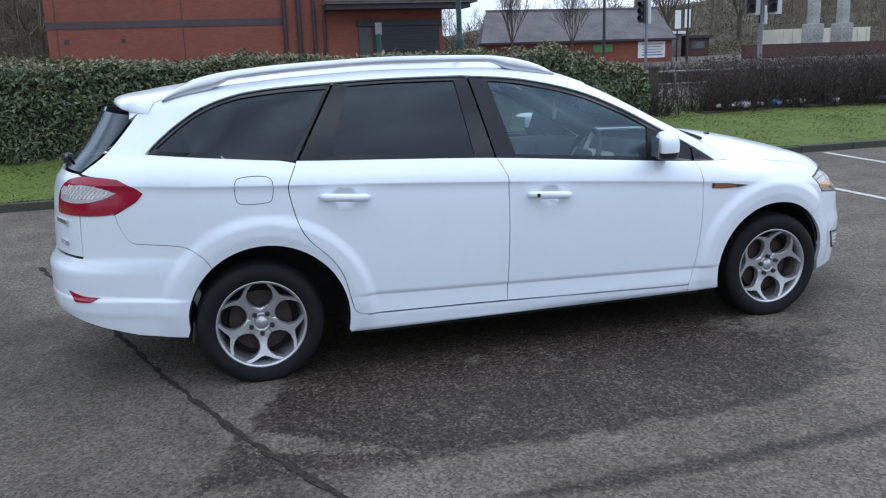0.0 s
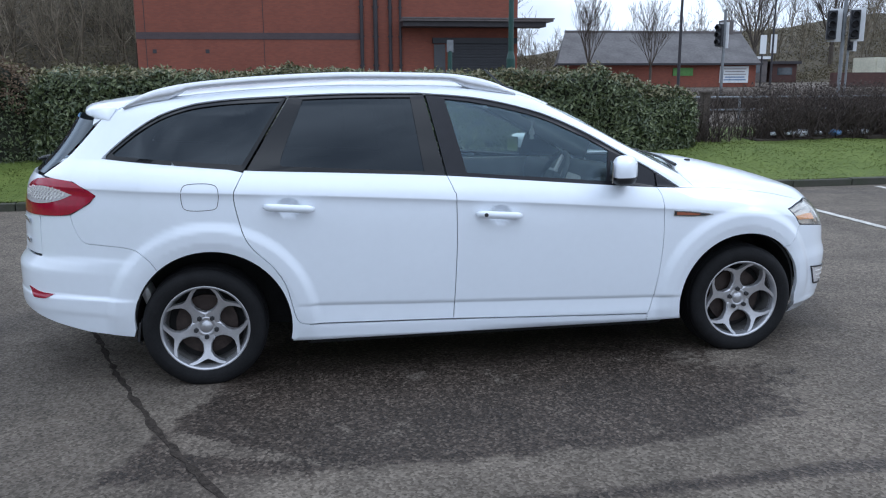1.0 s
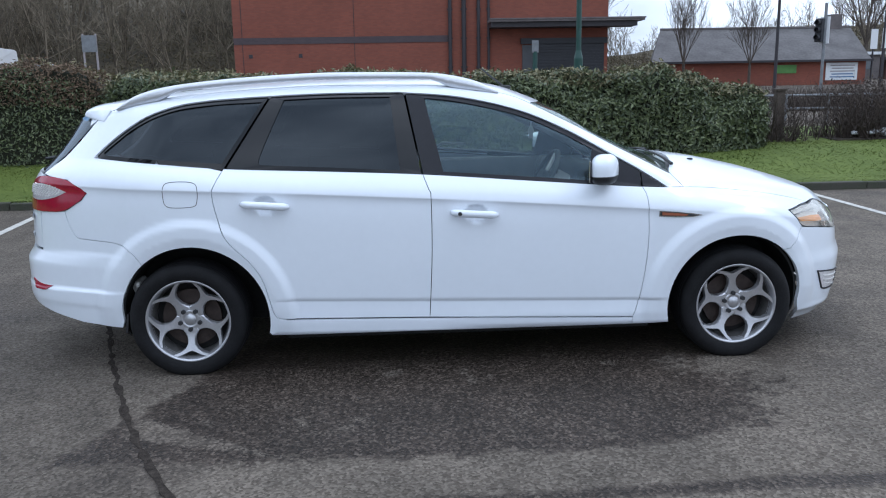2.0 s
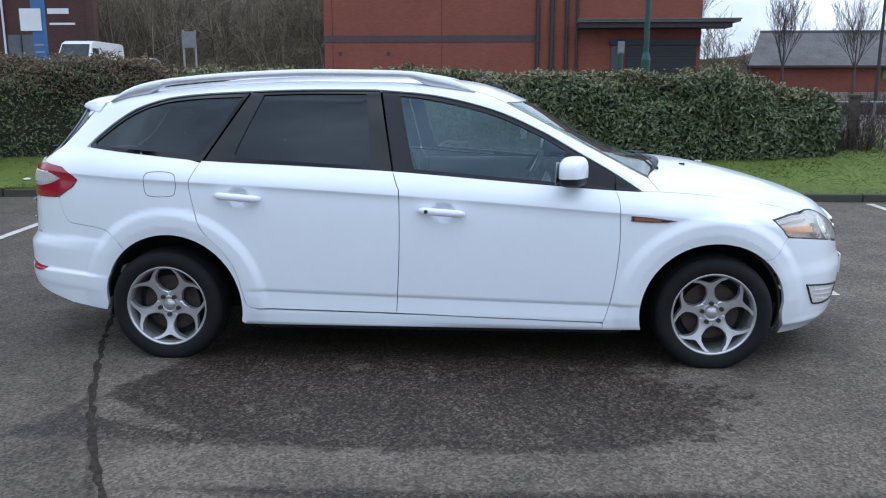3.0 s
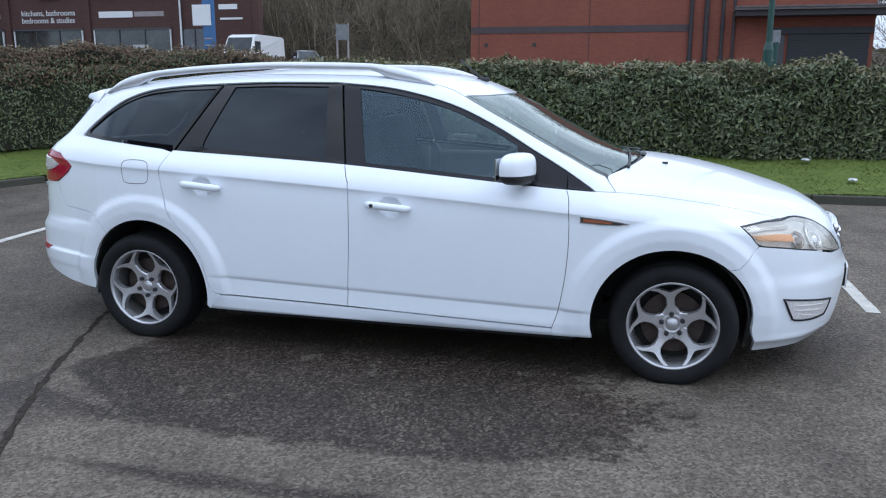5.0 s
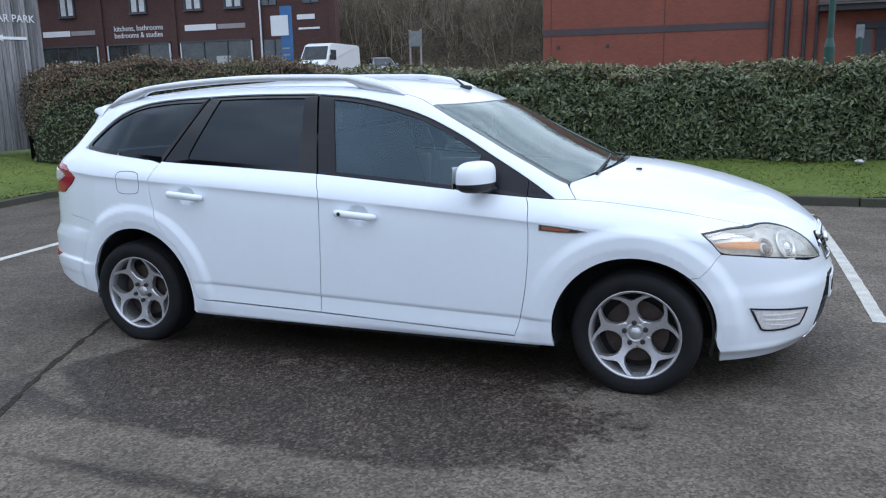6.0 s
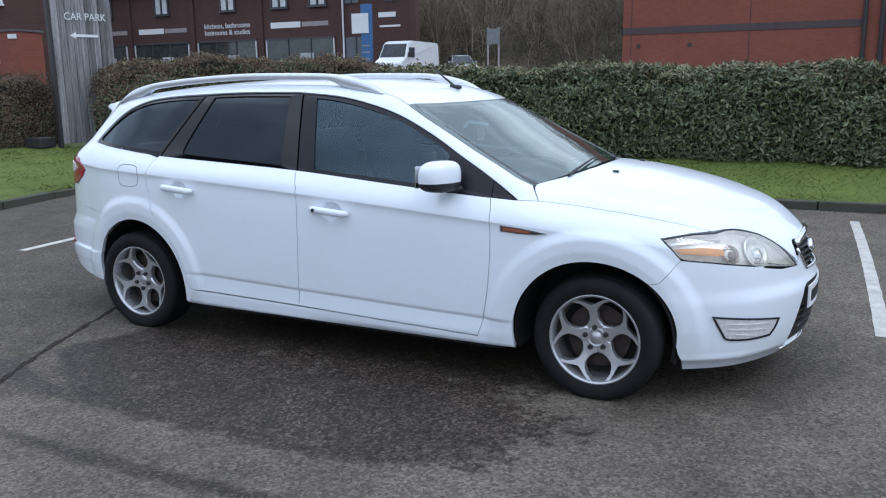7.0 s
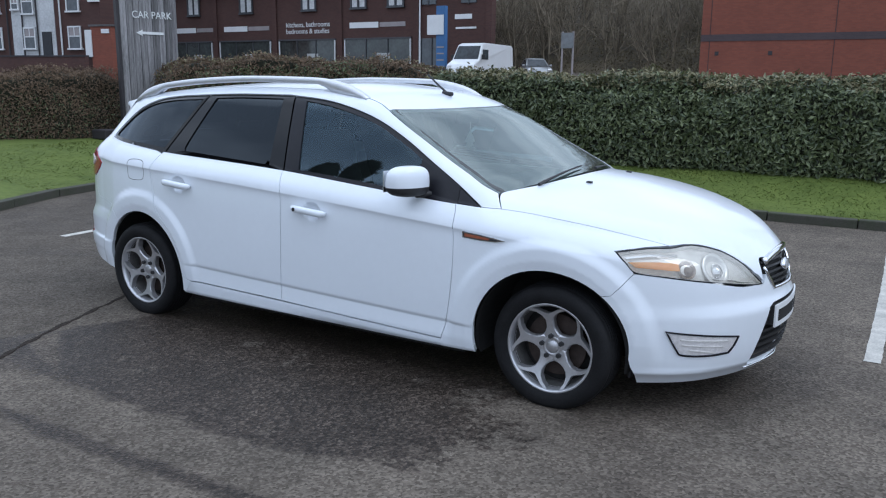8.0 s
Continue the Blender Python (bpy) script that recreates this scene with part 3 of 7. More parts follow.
def strip(name, pts, width, mat, z, label, category, kind="structure", jag=0.0, seed=1, parent=None):
    """A thin laid strip along points on the ground, a few millimetres proud, with uneven edges."""
    r = random.Random(seed)
    q = resample_xy(pts, 0.06)
    v, f = [], []
    for i, p in enumerate(q):
        d = q[min(i + 1, len(q) - 1)] - q[max(i - 1, 0)]
        n = np.array([-d[1], d[0]]) / max(np.linalg.norm(d), 1e-6)
        w = width / 2
        for s in (-1, 1):
            k = s * (w + r.uniform(-jag, jag))
            v.append((p[0] + n[0] * k, p[1] + n[1] * k, z))
        for s in (-1, 1):
            v.append((v[-2][0], v[-2][1], 0.0))
    for i in range(len(q) - 1):
        a, b = 4 * i, 4 * i + 4
        f += [(a, b, b + 1, a + 1), (a + 2, a, b, b + 2)[::-1], (a + 1, a + 3, b + 3, b + 1)[::-1]]
    return tagged(raw_part(name, v, f, mat, parent), label, category, kind=kind)


def resample_xy(pts, step):
    q = smooth_path(pts, 8)
    d = np.concatenate([[0], np.cumsum(np.linalg.norm(np.diff(q, axis=0), axis=1))])
    t = np.linspace(0, d[-1], max(int(d[-1] / step), 2))
    return np.stack([np.interp(t, d, q[:, 0]), np.interp(t, d, q[:, 1])], 1)


for pts in ([(-2.80, 0.38), (-2.90, 1.6), (-3.02, 3.2), (-3.20, 5.2)], [(4.098, 0.66), (4.058, 2.24), (4.010, 3.5), (3.950, 4.72)],
            [(6.22, 1.1), (6.27, 2.5), (6.33, 5.2)], [(8.10, 2.4), (8.28, 3.9), (8.42, 5.2)]):
    strip("bay_line", pts, 0.086, LINE_PAINT, 0.004, "worn white painted parking bay line", "bay line", jag=0.0025, seed=int(pts[0][0] * 10) % 97)
strip("tar_joint", [(-1.55, 2.2), (-0.98, 0.75), (-0.76, 0.10), (-0.45, -0.74), (-0.14, -1.48), (0.14, -2.04), (0.42, -2.52), (0.95, -3.4)], 0.026, JOINT, 0.003, "dark open joint between two layers of tarmac", "tar joint", jag=0.012, seed=5)

# ---- kerb and verge ----
KERB = smooth_path([(30, 5.40), (16, 5.38), (8, 5.40), (2, 5.36), (-2, 5.34), (-4.1, 5.30), (-5.05, 4.95), (-5.50, 4.15), (-5.52, 3.2), (-5.27, 2.0), (-4.86, 1.05), (-4.50, 0.2), (-4.35, -1.5), (-4.3, -6), (-4.3, -14)], 24)
kerb_len = np.concatenate([[0], np.cumsum(np.linalg.norm(np.diff(KERB, axis=0), axis=1))])


def kerb_at(u, off=0.0):
    """A point u metres along the kerb line, off metres on the grass side of it."""
    p = np.array([np.interp(u, kerb_len, KERB[:, 0]), np.interp(u, kerb_len, KERB[:, 1])])
    e = 0.3
    a = np.array([np.interp(u - e, kerb_len, KERB[:, 0]), np.interp(u - e, kerb_len, KERB[:, 1])])
    b = np.array([np.interp(u + e, kerb_len, KERB[:, 0]), np.interp(u + e, kerb_len, KERB[:, 1])])
    d = (b - a) / max(np.linalg.norm(b - a), 1e-9)
    return p + np.array([d[1], -d[0]]) * off, math.degrees(math.atan2(d[1], d[0]))


VERGE_Z = Line((0.0, 0.085), (0.3, 0.115), (0.8, 0.21), (1.6, 0.37), (2.2, 0.44), (3.0, 0.47), (5.0, 0.50), (7.0, 0.42))
kerb = thing("kerb", label="low mossy concrete kerb edging the grass verge", category="kerb", kind="structure")
kb = box(bmesh.new(), (0.90, 0.125, 0.22), None, 0.012, 2)
stone_me = bpy.data.meshes.new("kerb_stone")
kb.to_mesh(stone_me)
kb.free()
stone_me.materials.append(CONCRETE)
rk = random.Random(3)
u = 10.0
while u < kerb_len[-1] - 9:
    p, a = kerb_at(u + 0.455, 0.03)
    st = new("kerb_stone", stone_me)
    st.parent = kerb
    st.matrix_basis = pose(p[0], p[1], -0.015 + rk.uniform(-0.008, 0.006), rk.uniform(-1.5, 1.5), 0, a + rk.uniform(-0.5, 0.5))
    u += 0.912
vu, vo = np.arange(2, kerb_len[-1] - 1, 0.35), np.array([0.09, 0.3, 0.6, 0.9, 1.2, 1.6, 2.0, 2.6, 3.4, 4.4, 5.4])
vv, vf = [], []
for i, uu in enumerate(vu):
    for o in vo:
        p, _ = kerb_at(uu, o)
        bumpz = 0.022 * noise.noise(Vector((p[0] * 0.9, p[1] * 0.9, 0.3))) + 0.012 * noise.noise(Vector((p[0] * 3, p[1] * 3, 2)))
        vv.append((p[0], p[1], float(VERGE_Z(o)) + bumpz))
k = len(vo)
for i in range(len(vu) - 1):
    for j in range(k - 1):
        vf.append((i * k + j, i * k + j + 1, (i + 1) * k + j + 1, (i + 1) * k + j))
tagged(raw_part("grass_verge", vv, vf, GRASS, smooth=True), "bright green mown grass bank behind the kerb", "verge", kind="structure")
blades_v, blades_f = [], []
for _ in range(90000):
    uu = rng.uniform(14, kerb_len[-1] - 16)
    o = 0.06 + 2.5 * rng.random() ** 1.2
    p, _a = kerb_at(uu, o)
    z = float(VERGE_Z(o)) + 0.022 * noise.noise(Vector((p[0] * 0.9, p[1] * 0.9, 0.3)))
    a, h, w = rng.uniform(0, 6.283), rng.uniform(0.004, 0.016), rng.uniform(0.006, 0.012)
    lean = rng.uniform(-0.06, 0.06, 2)
    n = len(blades_v)
    ca, sa = math.cos(a) * w, math.sin(a) * w
    blades_v += [(p[0] - ca, p[1] - sa, z - 0.01), (p[0] + ca, p[1] + sa, z - 0.01), (p[0] + lean[0], p[1] + lean[1], z + h)]
    blades_f.append((n, n + 1, n + 2))
tagged(raw_part("grass", blades_v, blades_f, BLADE), "short mown green grass blades on the verge", "grass", kind="stuff")


# ---- hedges ----
def leaf_material(name, a, b, rough=0.4):
    m = material(name, a, rough=rough, spread=0.0)
    t = m.node_tree
    g, r = t.nodes.new("ShaderNodeNewGeometry"), t.nodes.new("ShaderNodeValToRGB")
    r.color_ramp.elements[0].color, r.color_ramp.elements[1].color = (*a, 1), (*b, 1)
    t.links.new(g.outputs["Random Per Island"], r.inputs["Fac"])
    t.links.new(r.outputs["Color"], t.nodes["Principled BSDF"].inputs["Base Color"])
    return m


LEAF = leaf_material("laurel_leaf", (0.040, 0.058, 0.025), (0.155, 0.180, 0.082), 0.40)
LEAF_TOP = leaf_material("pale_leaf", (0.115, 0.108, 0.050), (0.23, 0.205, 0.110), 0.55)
BROWN_LEAF = leaf_material("brown_hedge_leaf", (0.084, 0.055, 0.034), (0.190, 0.130, 0.082), 0.8)
TWIG = leaf_material("twig", (0.030, 0.022, 0.018), (0.085, 0.062, 0.050), 0.85)
# near-black, so the core's colour carries the shade in the gaps between leaves
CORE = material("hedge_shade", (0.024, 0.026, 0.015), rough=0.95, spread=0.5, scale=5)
BARK = material("bark", (0.075, 0.060, 0.048), rough=0.95, spread=0.35, scale=9, bump=0.6, bump_scale=25)


def leaves(name, centres, normals, size, mat, parent, seed=1, ragged=0.7, narrow=0.42):
    """Single leaves as folded diamonds, in one mesh."""
    r = np.random.default_rng(seed)
    c, n = np.asarray(centres, float), np.asarray(normals, float)
    m = len(c)
    n = n + r.normal(0, ragged, (m, 3))
    n /= np.linalg.norm(n, axis=1)[:, None]
    t = np.cross(n, r.normal(0, 1, (m, 3)))
    t[:, 2] -= 0.25
    t -= n * (t * n).sum(1)[:, None]
    t /= np.linalg.norm(t, axis=1)[:, None]
    s = np.cross(n, t)
    L = size * r.uniform(0.6, 1.35, m)[:, None]
    fold = n * L * 0.10
    v = np.stack([c - t * L * 0.5, c - s * L * narrow * 0.5 + fold, c + t * L * 0.5, c + s * L * narrow * 0.5 + fold], 1).reshape(-1, 3)
    i = np.arange(m) * 4
    f = np.concatenate([np.stack([i, i + 1, i + 2], 1), np.stack([i, i + 2, i + 3], 1)])
    me = bpy.data.meshes.new(name)
    me.from_pydata(v.tolist(), [], f.tolist())
    me.materials.append(mat)
    ob = new(name, me)
    ob.parent = parent
    return tagged(ob, kind="stuff")


def hedge(name, path, height, depth, label, mix, per_m, seed, end_drop=0.0, leaf=0.06, base=0.36):
    """A clipped hedge along a line: a core coloured dark for the shade inside it, and its leaves, with an uneven,
    rounded outline.
    path: its front foot, in (x, y); height(f), depth(f): over its length, f from 0 to 1."""
    h = thing(name, label=label, category="hedge")
    q = resample_xy(path, 0.12)
    r = np.random.default_rng(seed)
    ln = np.concatenate([[0], np.cumsum(np.linalg.norm(np.diff(q, axis=0), axis=1))])

    def frame_at(u):
        p = np.stack([np.interp(u, ln, q[:, 0]), np.interp(u, ln, q[:, 1])], -1)
        b2 = np.stack([np.interp(u + 0.2, ln, q[:, 0]), np.interp(u + 0.2, ln, q[:, 1])], -1)
        a2 = np.stack([np.interp(u - 0.2, ln, q[:, 0]), np.interp(u - 0.2, ln, q[:, 1])], -1)
        d = b2 - a2
        d = d / np.maximum(np.linalg.norm(d, axis=-1, keepdims=True), 1e-9)
        return p, d, np.stack([d[..., 1], -d[..., 0]], -1)

    def surface(u, w, out=0.0):
        """w: 0 at the front foot, over the top, 1 at the back foot."""
        f = u / ln[-1]
        p, d, n = frame_at(u)
        H, D = height(f), depth(f)
        a = w * math.pi
        cy = -np.cos(a)
        px = np.sign(cy) * np.abs(cy) ** 0.35
        pz = np.abs(np.sin(a)) ** 0.42
        lump = np.array([noise.noise(Vector((float(x) * 1.1, float(y) * 1.1, float(z) * 1.6))) for x, y, z in zip(p[:, 0], p[:, 1], w * 3)])
        lump2 = np.array([noise.noise(Vector((float(x) * 3.3, float(y) * 3.3, float(z) * 5 + 7))) for x, y, z in zip(p[:, 0], p[:, 1], w * 3)])
        push = 0.17 * lump + 0.095 * lump2 + out
        endf = np.minimum(1, np.minimum(u, ln[-1] - u) / 0.45)
        endf = np.sqrt(np.clip(1 - (1 - endf) ** 2, 0.02, 1))
        off = D / 2 + px * (D / 2 * endf + push)
        z = base + pz * (H * (0.35 + 0.65 * endf) + push)
        pos = np.stack([p[:, 0] + n[:, 0] * off, p[:, 1] + n[:, 1] * off, z], 1)
        nor = np.stack([n[:, 0] * px, n[:, 1] * px, 0.25 + np.abs(np.sin(a)) ** 2], 1)
        nor[:, :2] += d * ((u > ln[-1] - 0.4).astype(float) - (u < 0.4).astype(float))[:, None]
        return pos, nor / np.linalg.norm(nor, axis=1)[:, None]

    nu, nw = max(int(ln[-1] / 0.22), 4), 15
    us, ws = np.meshgrid(np.linspace(0.02, ln[-1] - 0.02, nu), np.linspace(0, 1, nw), indexing="ij")
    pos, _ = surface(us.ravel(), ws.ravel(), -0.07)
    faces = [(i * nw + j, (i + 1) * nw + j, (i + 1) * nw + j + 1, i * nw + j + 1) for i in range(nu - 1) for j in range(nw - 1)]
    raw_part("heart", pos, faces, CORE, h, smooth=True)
    for i, (mat, share, lo, hi, out) in enumerate(mix):
        m = int(per_m * ln[-1] * share)
        u, w = r.uniform(0, ln[-1], m), lo + (hi - lo) * r.random(m) ** (2.2 if lo == 0 else 1.0)
        pos, nor = surface(u, w, 0.0)
        pos += nor * r.normal(out, 0.035, (m, 1))
        leaves("leaves", pos, nor, leaf, mat, h, seed + i)
    return h


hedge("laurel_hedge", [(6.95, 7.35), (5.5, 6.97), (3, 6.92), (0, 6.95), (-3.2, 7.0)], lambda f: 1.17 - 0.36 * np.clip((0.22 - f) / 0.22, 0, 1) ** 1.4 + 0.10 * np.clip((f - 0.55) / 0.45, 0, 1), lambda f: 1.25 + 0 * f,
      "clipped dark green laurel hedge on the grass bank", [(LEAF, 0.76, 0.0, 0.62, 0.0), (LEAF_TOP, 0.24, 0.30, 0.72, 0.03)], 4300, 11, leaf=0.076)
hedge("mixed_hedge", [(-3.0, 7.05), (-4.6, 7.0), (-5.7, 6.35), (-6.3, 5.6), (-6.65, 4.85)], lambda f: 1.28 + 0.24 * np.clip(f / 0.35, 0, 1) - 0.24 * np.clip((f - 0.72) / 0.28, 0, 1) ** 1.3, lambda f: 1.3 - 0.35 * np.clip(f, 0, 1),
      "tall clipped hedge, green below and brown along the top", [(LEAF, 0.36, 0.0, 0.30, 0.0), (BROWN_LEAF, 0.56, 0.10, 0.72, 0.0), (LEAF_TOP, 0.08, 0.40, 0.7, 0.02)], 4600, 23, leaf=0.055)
hedge("brown_hedge", [(-8.3, 5.7), (-8.5, 4.6), (-8.75, 3.7), (-9.6, 1.9), (-11.0, -0.5), (-12.5, -3)], lambda f: 1.26 + 0 * f, lambda f: 1.2 + 0 * f,
      "leafless reddish-brown winter hedge behind the sign", [(BROWN_LEAF, 0.93, 0.0, 0.8, 0.0), (LEAF, 0.07, 0.0, 0.12, 0.02)], 5200, 37, leaf=0.045)


def twig_mass(name, path, height, depth, label, count, seed, mat, base, extra=0):
    """A bare hedge: many thin upright branching twigs."""
    h = thing(name, label=label, category="hedge")
    r = np.random.default_rng(seed)
    q = resample_xy(path, 0.1)
    v, f = [], []

    def stick(a, b, wa, wb):
        d = b - a
        s = np.cross(d, r.normal(0, 1, 3))
        s /= max(np.linalg.norm(s), 1e-9)
        t = np.cross(d, s)
        t /= max(np.linalg.norm(t), 1e-9)
        n = len(v)
        for p, w in ((a, wa), (b, wb)):
            for k in range(3):
                g = 2.0944 * k
                v.append(tuple(p + (s * math.cos(g) + t * math.sin(g)) * w))
        for k in range(3):
            f.append((n + k, n + (k + 1) % 3, n + 3 + (k + 1) % 3, n + 3 + k))

    for _ in range(count):
        i = r.integers(0, len(q))
        p = np.array([*(q[i] + r.uniform(-0.5, 0.5, 2) * depth), base])
        hh = height * r.uniform(0.55, 1.08)
        for _b in range(3):
            a = p.copy()
            d = np.array([*r.normal(0, 0.35, 2), 1.0])
            w = 0.009
            for k in range(4):
                b = a + d / np.linalg.norm(d) * hh / 4
                stick(a, b, w, w * 0.7)
                for _s in range(2):
                    e = a + (b - a) * r.random() + r.normal(0, 0.10, 3) + [0, 0, 0.06]
                    stick(a + (b - a) * 0.4, e, w * 0.5, w * 0.25)
                a, w = b, w * 0.72
                d = d + np.array([*r.normal(0, 0.28, 2), 0])
    tagged(raw_part("brushwood", v, f, mat, h), kind="stuff")
    return h


bare = twig_mass("bare_hedge", [(8.3, 8.3), (10.5, 8.25), (13, 8.1), (17, 8.0)], 1.02, 0.9, "leafless brown winter hedge with litter at its foot", 900, 5, TWIG, 0.40)
twig_mass("bare_shrub", [(6.5, 7.7), (7.0, 8.0), (7.5, 8.1)], 1.0, 0.6, "leafless brown shrub growing round the timber post", 60, 15, TWIG, 0.40)
twig_mass("roadside_hedge", [(9, 20.0), (16, 20.0), (26, 20.0), (40, 20)], 0.85, 0.6, "low leafless hedge across the road", 2200, 16, TWIG, 0.42)
pts = resample_xy([(8.3, 8.3), (10.5, 8.25), (13, 8.1), (17, 8.0)], 0.02)
cl = np.stack([*pts[rng.integers(0, len(pts), 26000)].T, rng.uniform(0.45, 1.38, 26000)], 1) + rng.normal(0, [0.12, 0.28, 0.04], (26000, 3))
leaves("dead_leaves", cl, np.tile([0, -0.7, 0.4], (26000, 1)), 0.045, TWIG, bare, 9, 1.0)
b = bmesh.new()
for k in range(9):
    box(b, (0.95, 0.9, 0.10), pose(8.6 + k * 0.95, 8.3, 0.42 + 0.02 * (k % 3), 0, 0, k * 7), 0.04)
tagged(part("leaf_litter", b, SOIL), "dark bare earth and dead leaves under the winter hedge", "soil", kind="structure")
LITTER_W = material("white_plastic_litter", (0.55, 0.56, 0.58), rough=0.5, spread=0.2, scale=20)
LITTER_B = material("blue_plastic_litter", (0.08, 0.16, 0.30), rough=0.5, spread=0.2, scale=20)
rl = random.Random(8)
for k in range(22):
    b = bmesh.new()
    bmesh.ops.create_icosphere(b, subdivisions=2, radius=rl.uniform(0.04, 0.12))
    for vtx in b.verts:
        vtx.co *= 1 + 0.5 * noise.noise(vtx.co * 28 + Vector((k, 0, 0)))
        vtx.co.z *= 0.6
    o = part("litter", b, LITTER_B if k % 5 == 1 else LITTER_W, smooth=False, at=pose(8.4 + rl.random() * 3.6, 7.85 + rl.random() * 0.35, 0.55 + 0.02 * rl.random(), 0, 0, rl.uniform(0, 360)))
    tagged(o, "blue crumpled plastic litter under the hedge" if k % 5 == 1 else "crumpled white plastic litter under the hedge", "litter", "litter under the hedge")
for x, y, z in ((5.05, 6.0, 0.215), (-4.6, 5.75, 0.17), (-4.3, 5.8, 0.18), (4.62, 6.75, 0.37)):
    b = bmesh.new()
    bmesh.ops.create_icosphere(b, subdivisions=2, radius=0.055)
    for vtx in b.verts:
        vtx.co *= 1 + 0.4 * noise.noise(vtx.co * 30 + Vector((x, 0, 0)))
        vtx.co.z *= 0.35
    tagged(part("paper_scrap", b, LITTER_W, at=pose(x, y, z)), "scrap of white paper lying on the grass", "litter", "litter on the grass")
post = thing("stump_post", (7.25, 8.05, 0.42), "short weathered timber post at the hedge end", "post")
part("post", box(bmesh.new(), (0.13, 0.13, 0.85), pose(0, 0, 0.40), 0.01), BARK, post)
part("cap", box(bmesh.new(), (0.17, 0.17, 0.04), pose(0, 0, 0.84), 0.008), BARK, post)

# ---- buildings and street furniture beyond the hedge ----
def brick_material(name, a, b, mortar, scale=1.0):
    m = material(name, a, rough=0.9)
    t = m.node_tree
    co, mp, br = t.nodes.new("ShaderNodeTexCoord"), t.nodes.new("ShaderNodeMapping"), t.nodes.new("ShaderNodeTexBrick")
    mp.inputs["Rotation"].default_value = (radians(90), 0, 0)
    br.inputs["Scale"].default_value, br.inputs["Brick Width"].default_value, br.inputs["Row Height"].default_value = 1.0, 0.225 * scale, 0.075 * scale
    br.inputs["Mortar Size"].default_value = 0.006 * scale
    br.inputs["Color1"].default_value, br.inputs["Color2"].default_value, br.inputs["Mortar"].default_value = (*a, 1), (*b, 1), (*mortar, 1)
    n, r, mx = t.nodes.new("ShaderNodeTexNoise"), t.nodes.new("ShaderNodeValToRGB"), t.nodes.new("ShaderNodeMixRGB")
    n.inputs["Scale"].default_value, n.inputs["Detail"].default_value = 0.5, 7
    r.color_ramp.elements[0].color, r.color_ramp.elements[1].color = (0.72, 0.70, 0.70, 1), (1.15, 1.12, 1.1, 1)
    mx.blend_type, mx.inputs["Fac"].default_value = "MULTIPLY", 1.0
    t.links.new(co.outputs["Object"], mp.inputs["Vector"])
    t.links.new(mp.outputs["Vector"], br.inputs["Vector"])
    t.links.new(co.outputs["Object"], n.inputs["Vector"])
    t.links.new(n.outputs["Fac"], r.inputs["Fac"])
    t.links.new(br.outputs["Color"], mx.inputs["Color1"])
    t.links.new(r.outputs["Color"], mx.inputs["Color2"])
    t.links.new(mx.outputs["Color"], t.nodes["Principled BSDF"].inputs["Base Color"])
    return m


RED_BRICK = brick_material("red_brick", (0.250, 0.080, 0.050), (0.205, 0.064, 0.043), (0.18, 0.085, 0.062))
DARK_BRICK = brick_material("plum_brick", (0.086, 0.041, 0.034), (0.067, 0.033, 0.029), (0.080, 0.052, 0.046))
GREY_BRICK = brick_material("grey_brick", (0.085, 0.065, 0.070), (0.070, 0.055, 0.062), (0.09, 0.075, 0.075))
PIPE = material("dark_pipe", (0.030, 0.026, 0.030), rough=0.6, spread=0.2, scale=4)
FASCIA = material("weathered_fascia", (0.125, 0.108, 0.105), rough=0.7, spread=0.25, scale=2)
SHUTTER = material("shutter_paint", (0.020, 0.021, 0.026), rough=0.55, spread=0.2, scale=3)
SLATE = material("slate_roof", (0.105, 0.098, 0.098), rough=0.9, spread=0.3, scale=0.8, bump=0.4, bump_scale=6)
WHITE_WALL = material("white_render", (0.54, 0.55, 0.56), rough=0.85, spread=0.2, scale=0.7)
WHITE_FRAME = material("white_frame", (0.70, 0.71, 0.72), rough=0.5, spread=0.06, scale=3)
GREY_FRAME = material("grey_frame", (0.055, 0.058, 0.065), rough=0.5, spread=0.15, scale=3)
PANE = material("window_pane", (0.055, 0.065, 0.075), rough=0.12, spread=0.35, scale=0.5, spec=0.8)
PANE_LIGHT = material("shop_pane", (0.045, 0.052, 0.050), rough=0.10, spread=0.5, scale=0.6, spec=0.7)
SIGN_WHITE = material("sign_white", (0.72, 0.73, 0.74), rough=0.5, spread=0.05, scale=2)
SIGN_BLUE = material("sign_blue", (0.045, 0.13, 0.30), rough=0.5, spread=0.1, scale=2)
SIGN_GREY = material("sign_grey", (0.30, 0.27, 0.27), rough=0.6, spread=0.1, scale=2)
POLE_GREEN = material("green_pole_paint", (0.012, 0.055, 0.045), rough=0.4, spread=0.2, scale=6)
POLE_GREY = material("galvanised_pole", (0.20, 0.21, 0.22), rough=0.5, metal=0.4, spread=0.2, scale=6)
VAN_PAINT = material("van_white", (0.74, 0.75, 0.76), rough=0.35, coat=0.6, spread=0.04, scale=1)
TIMBER = material("weathered_timber", (0.13, 0.125, 0.130), rough=0.85, spread=0.40, scale=5, bump=0.4, bump_scale=30, tint=(0.32, 0.31, 0.32))
tt = TIMBER.node_tree
t_map, t_info, t_hsv = tt.nodes.new("ShaderNodeMapping"), tt.nodes.new("ShaderNodeObjectInfo"), tt.nodes.new("ShaderNodeHueSaturation")
t_map.inputs["Scale"].default_value = (5.0, 5.0, 0.22)
t_co = [n for n in tt.nodes if n.bl_idname == "ShaderNodeTexCoord"][0]
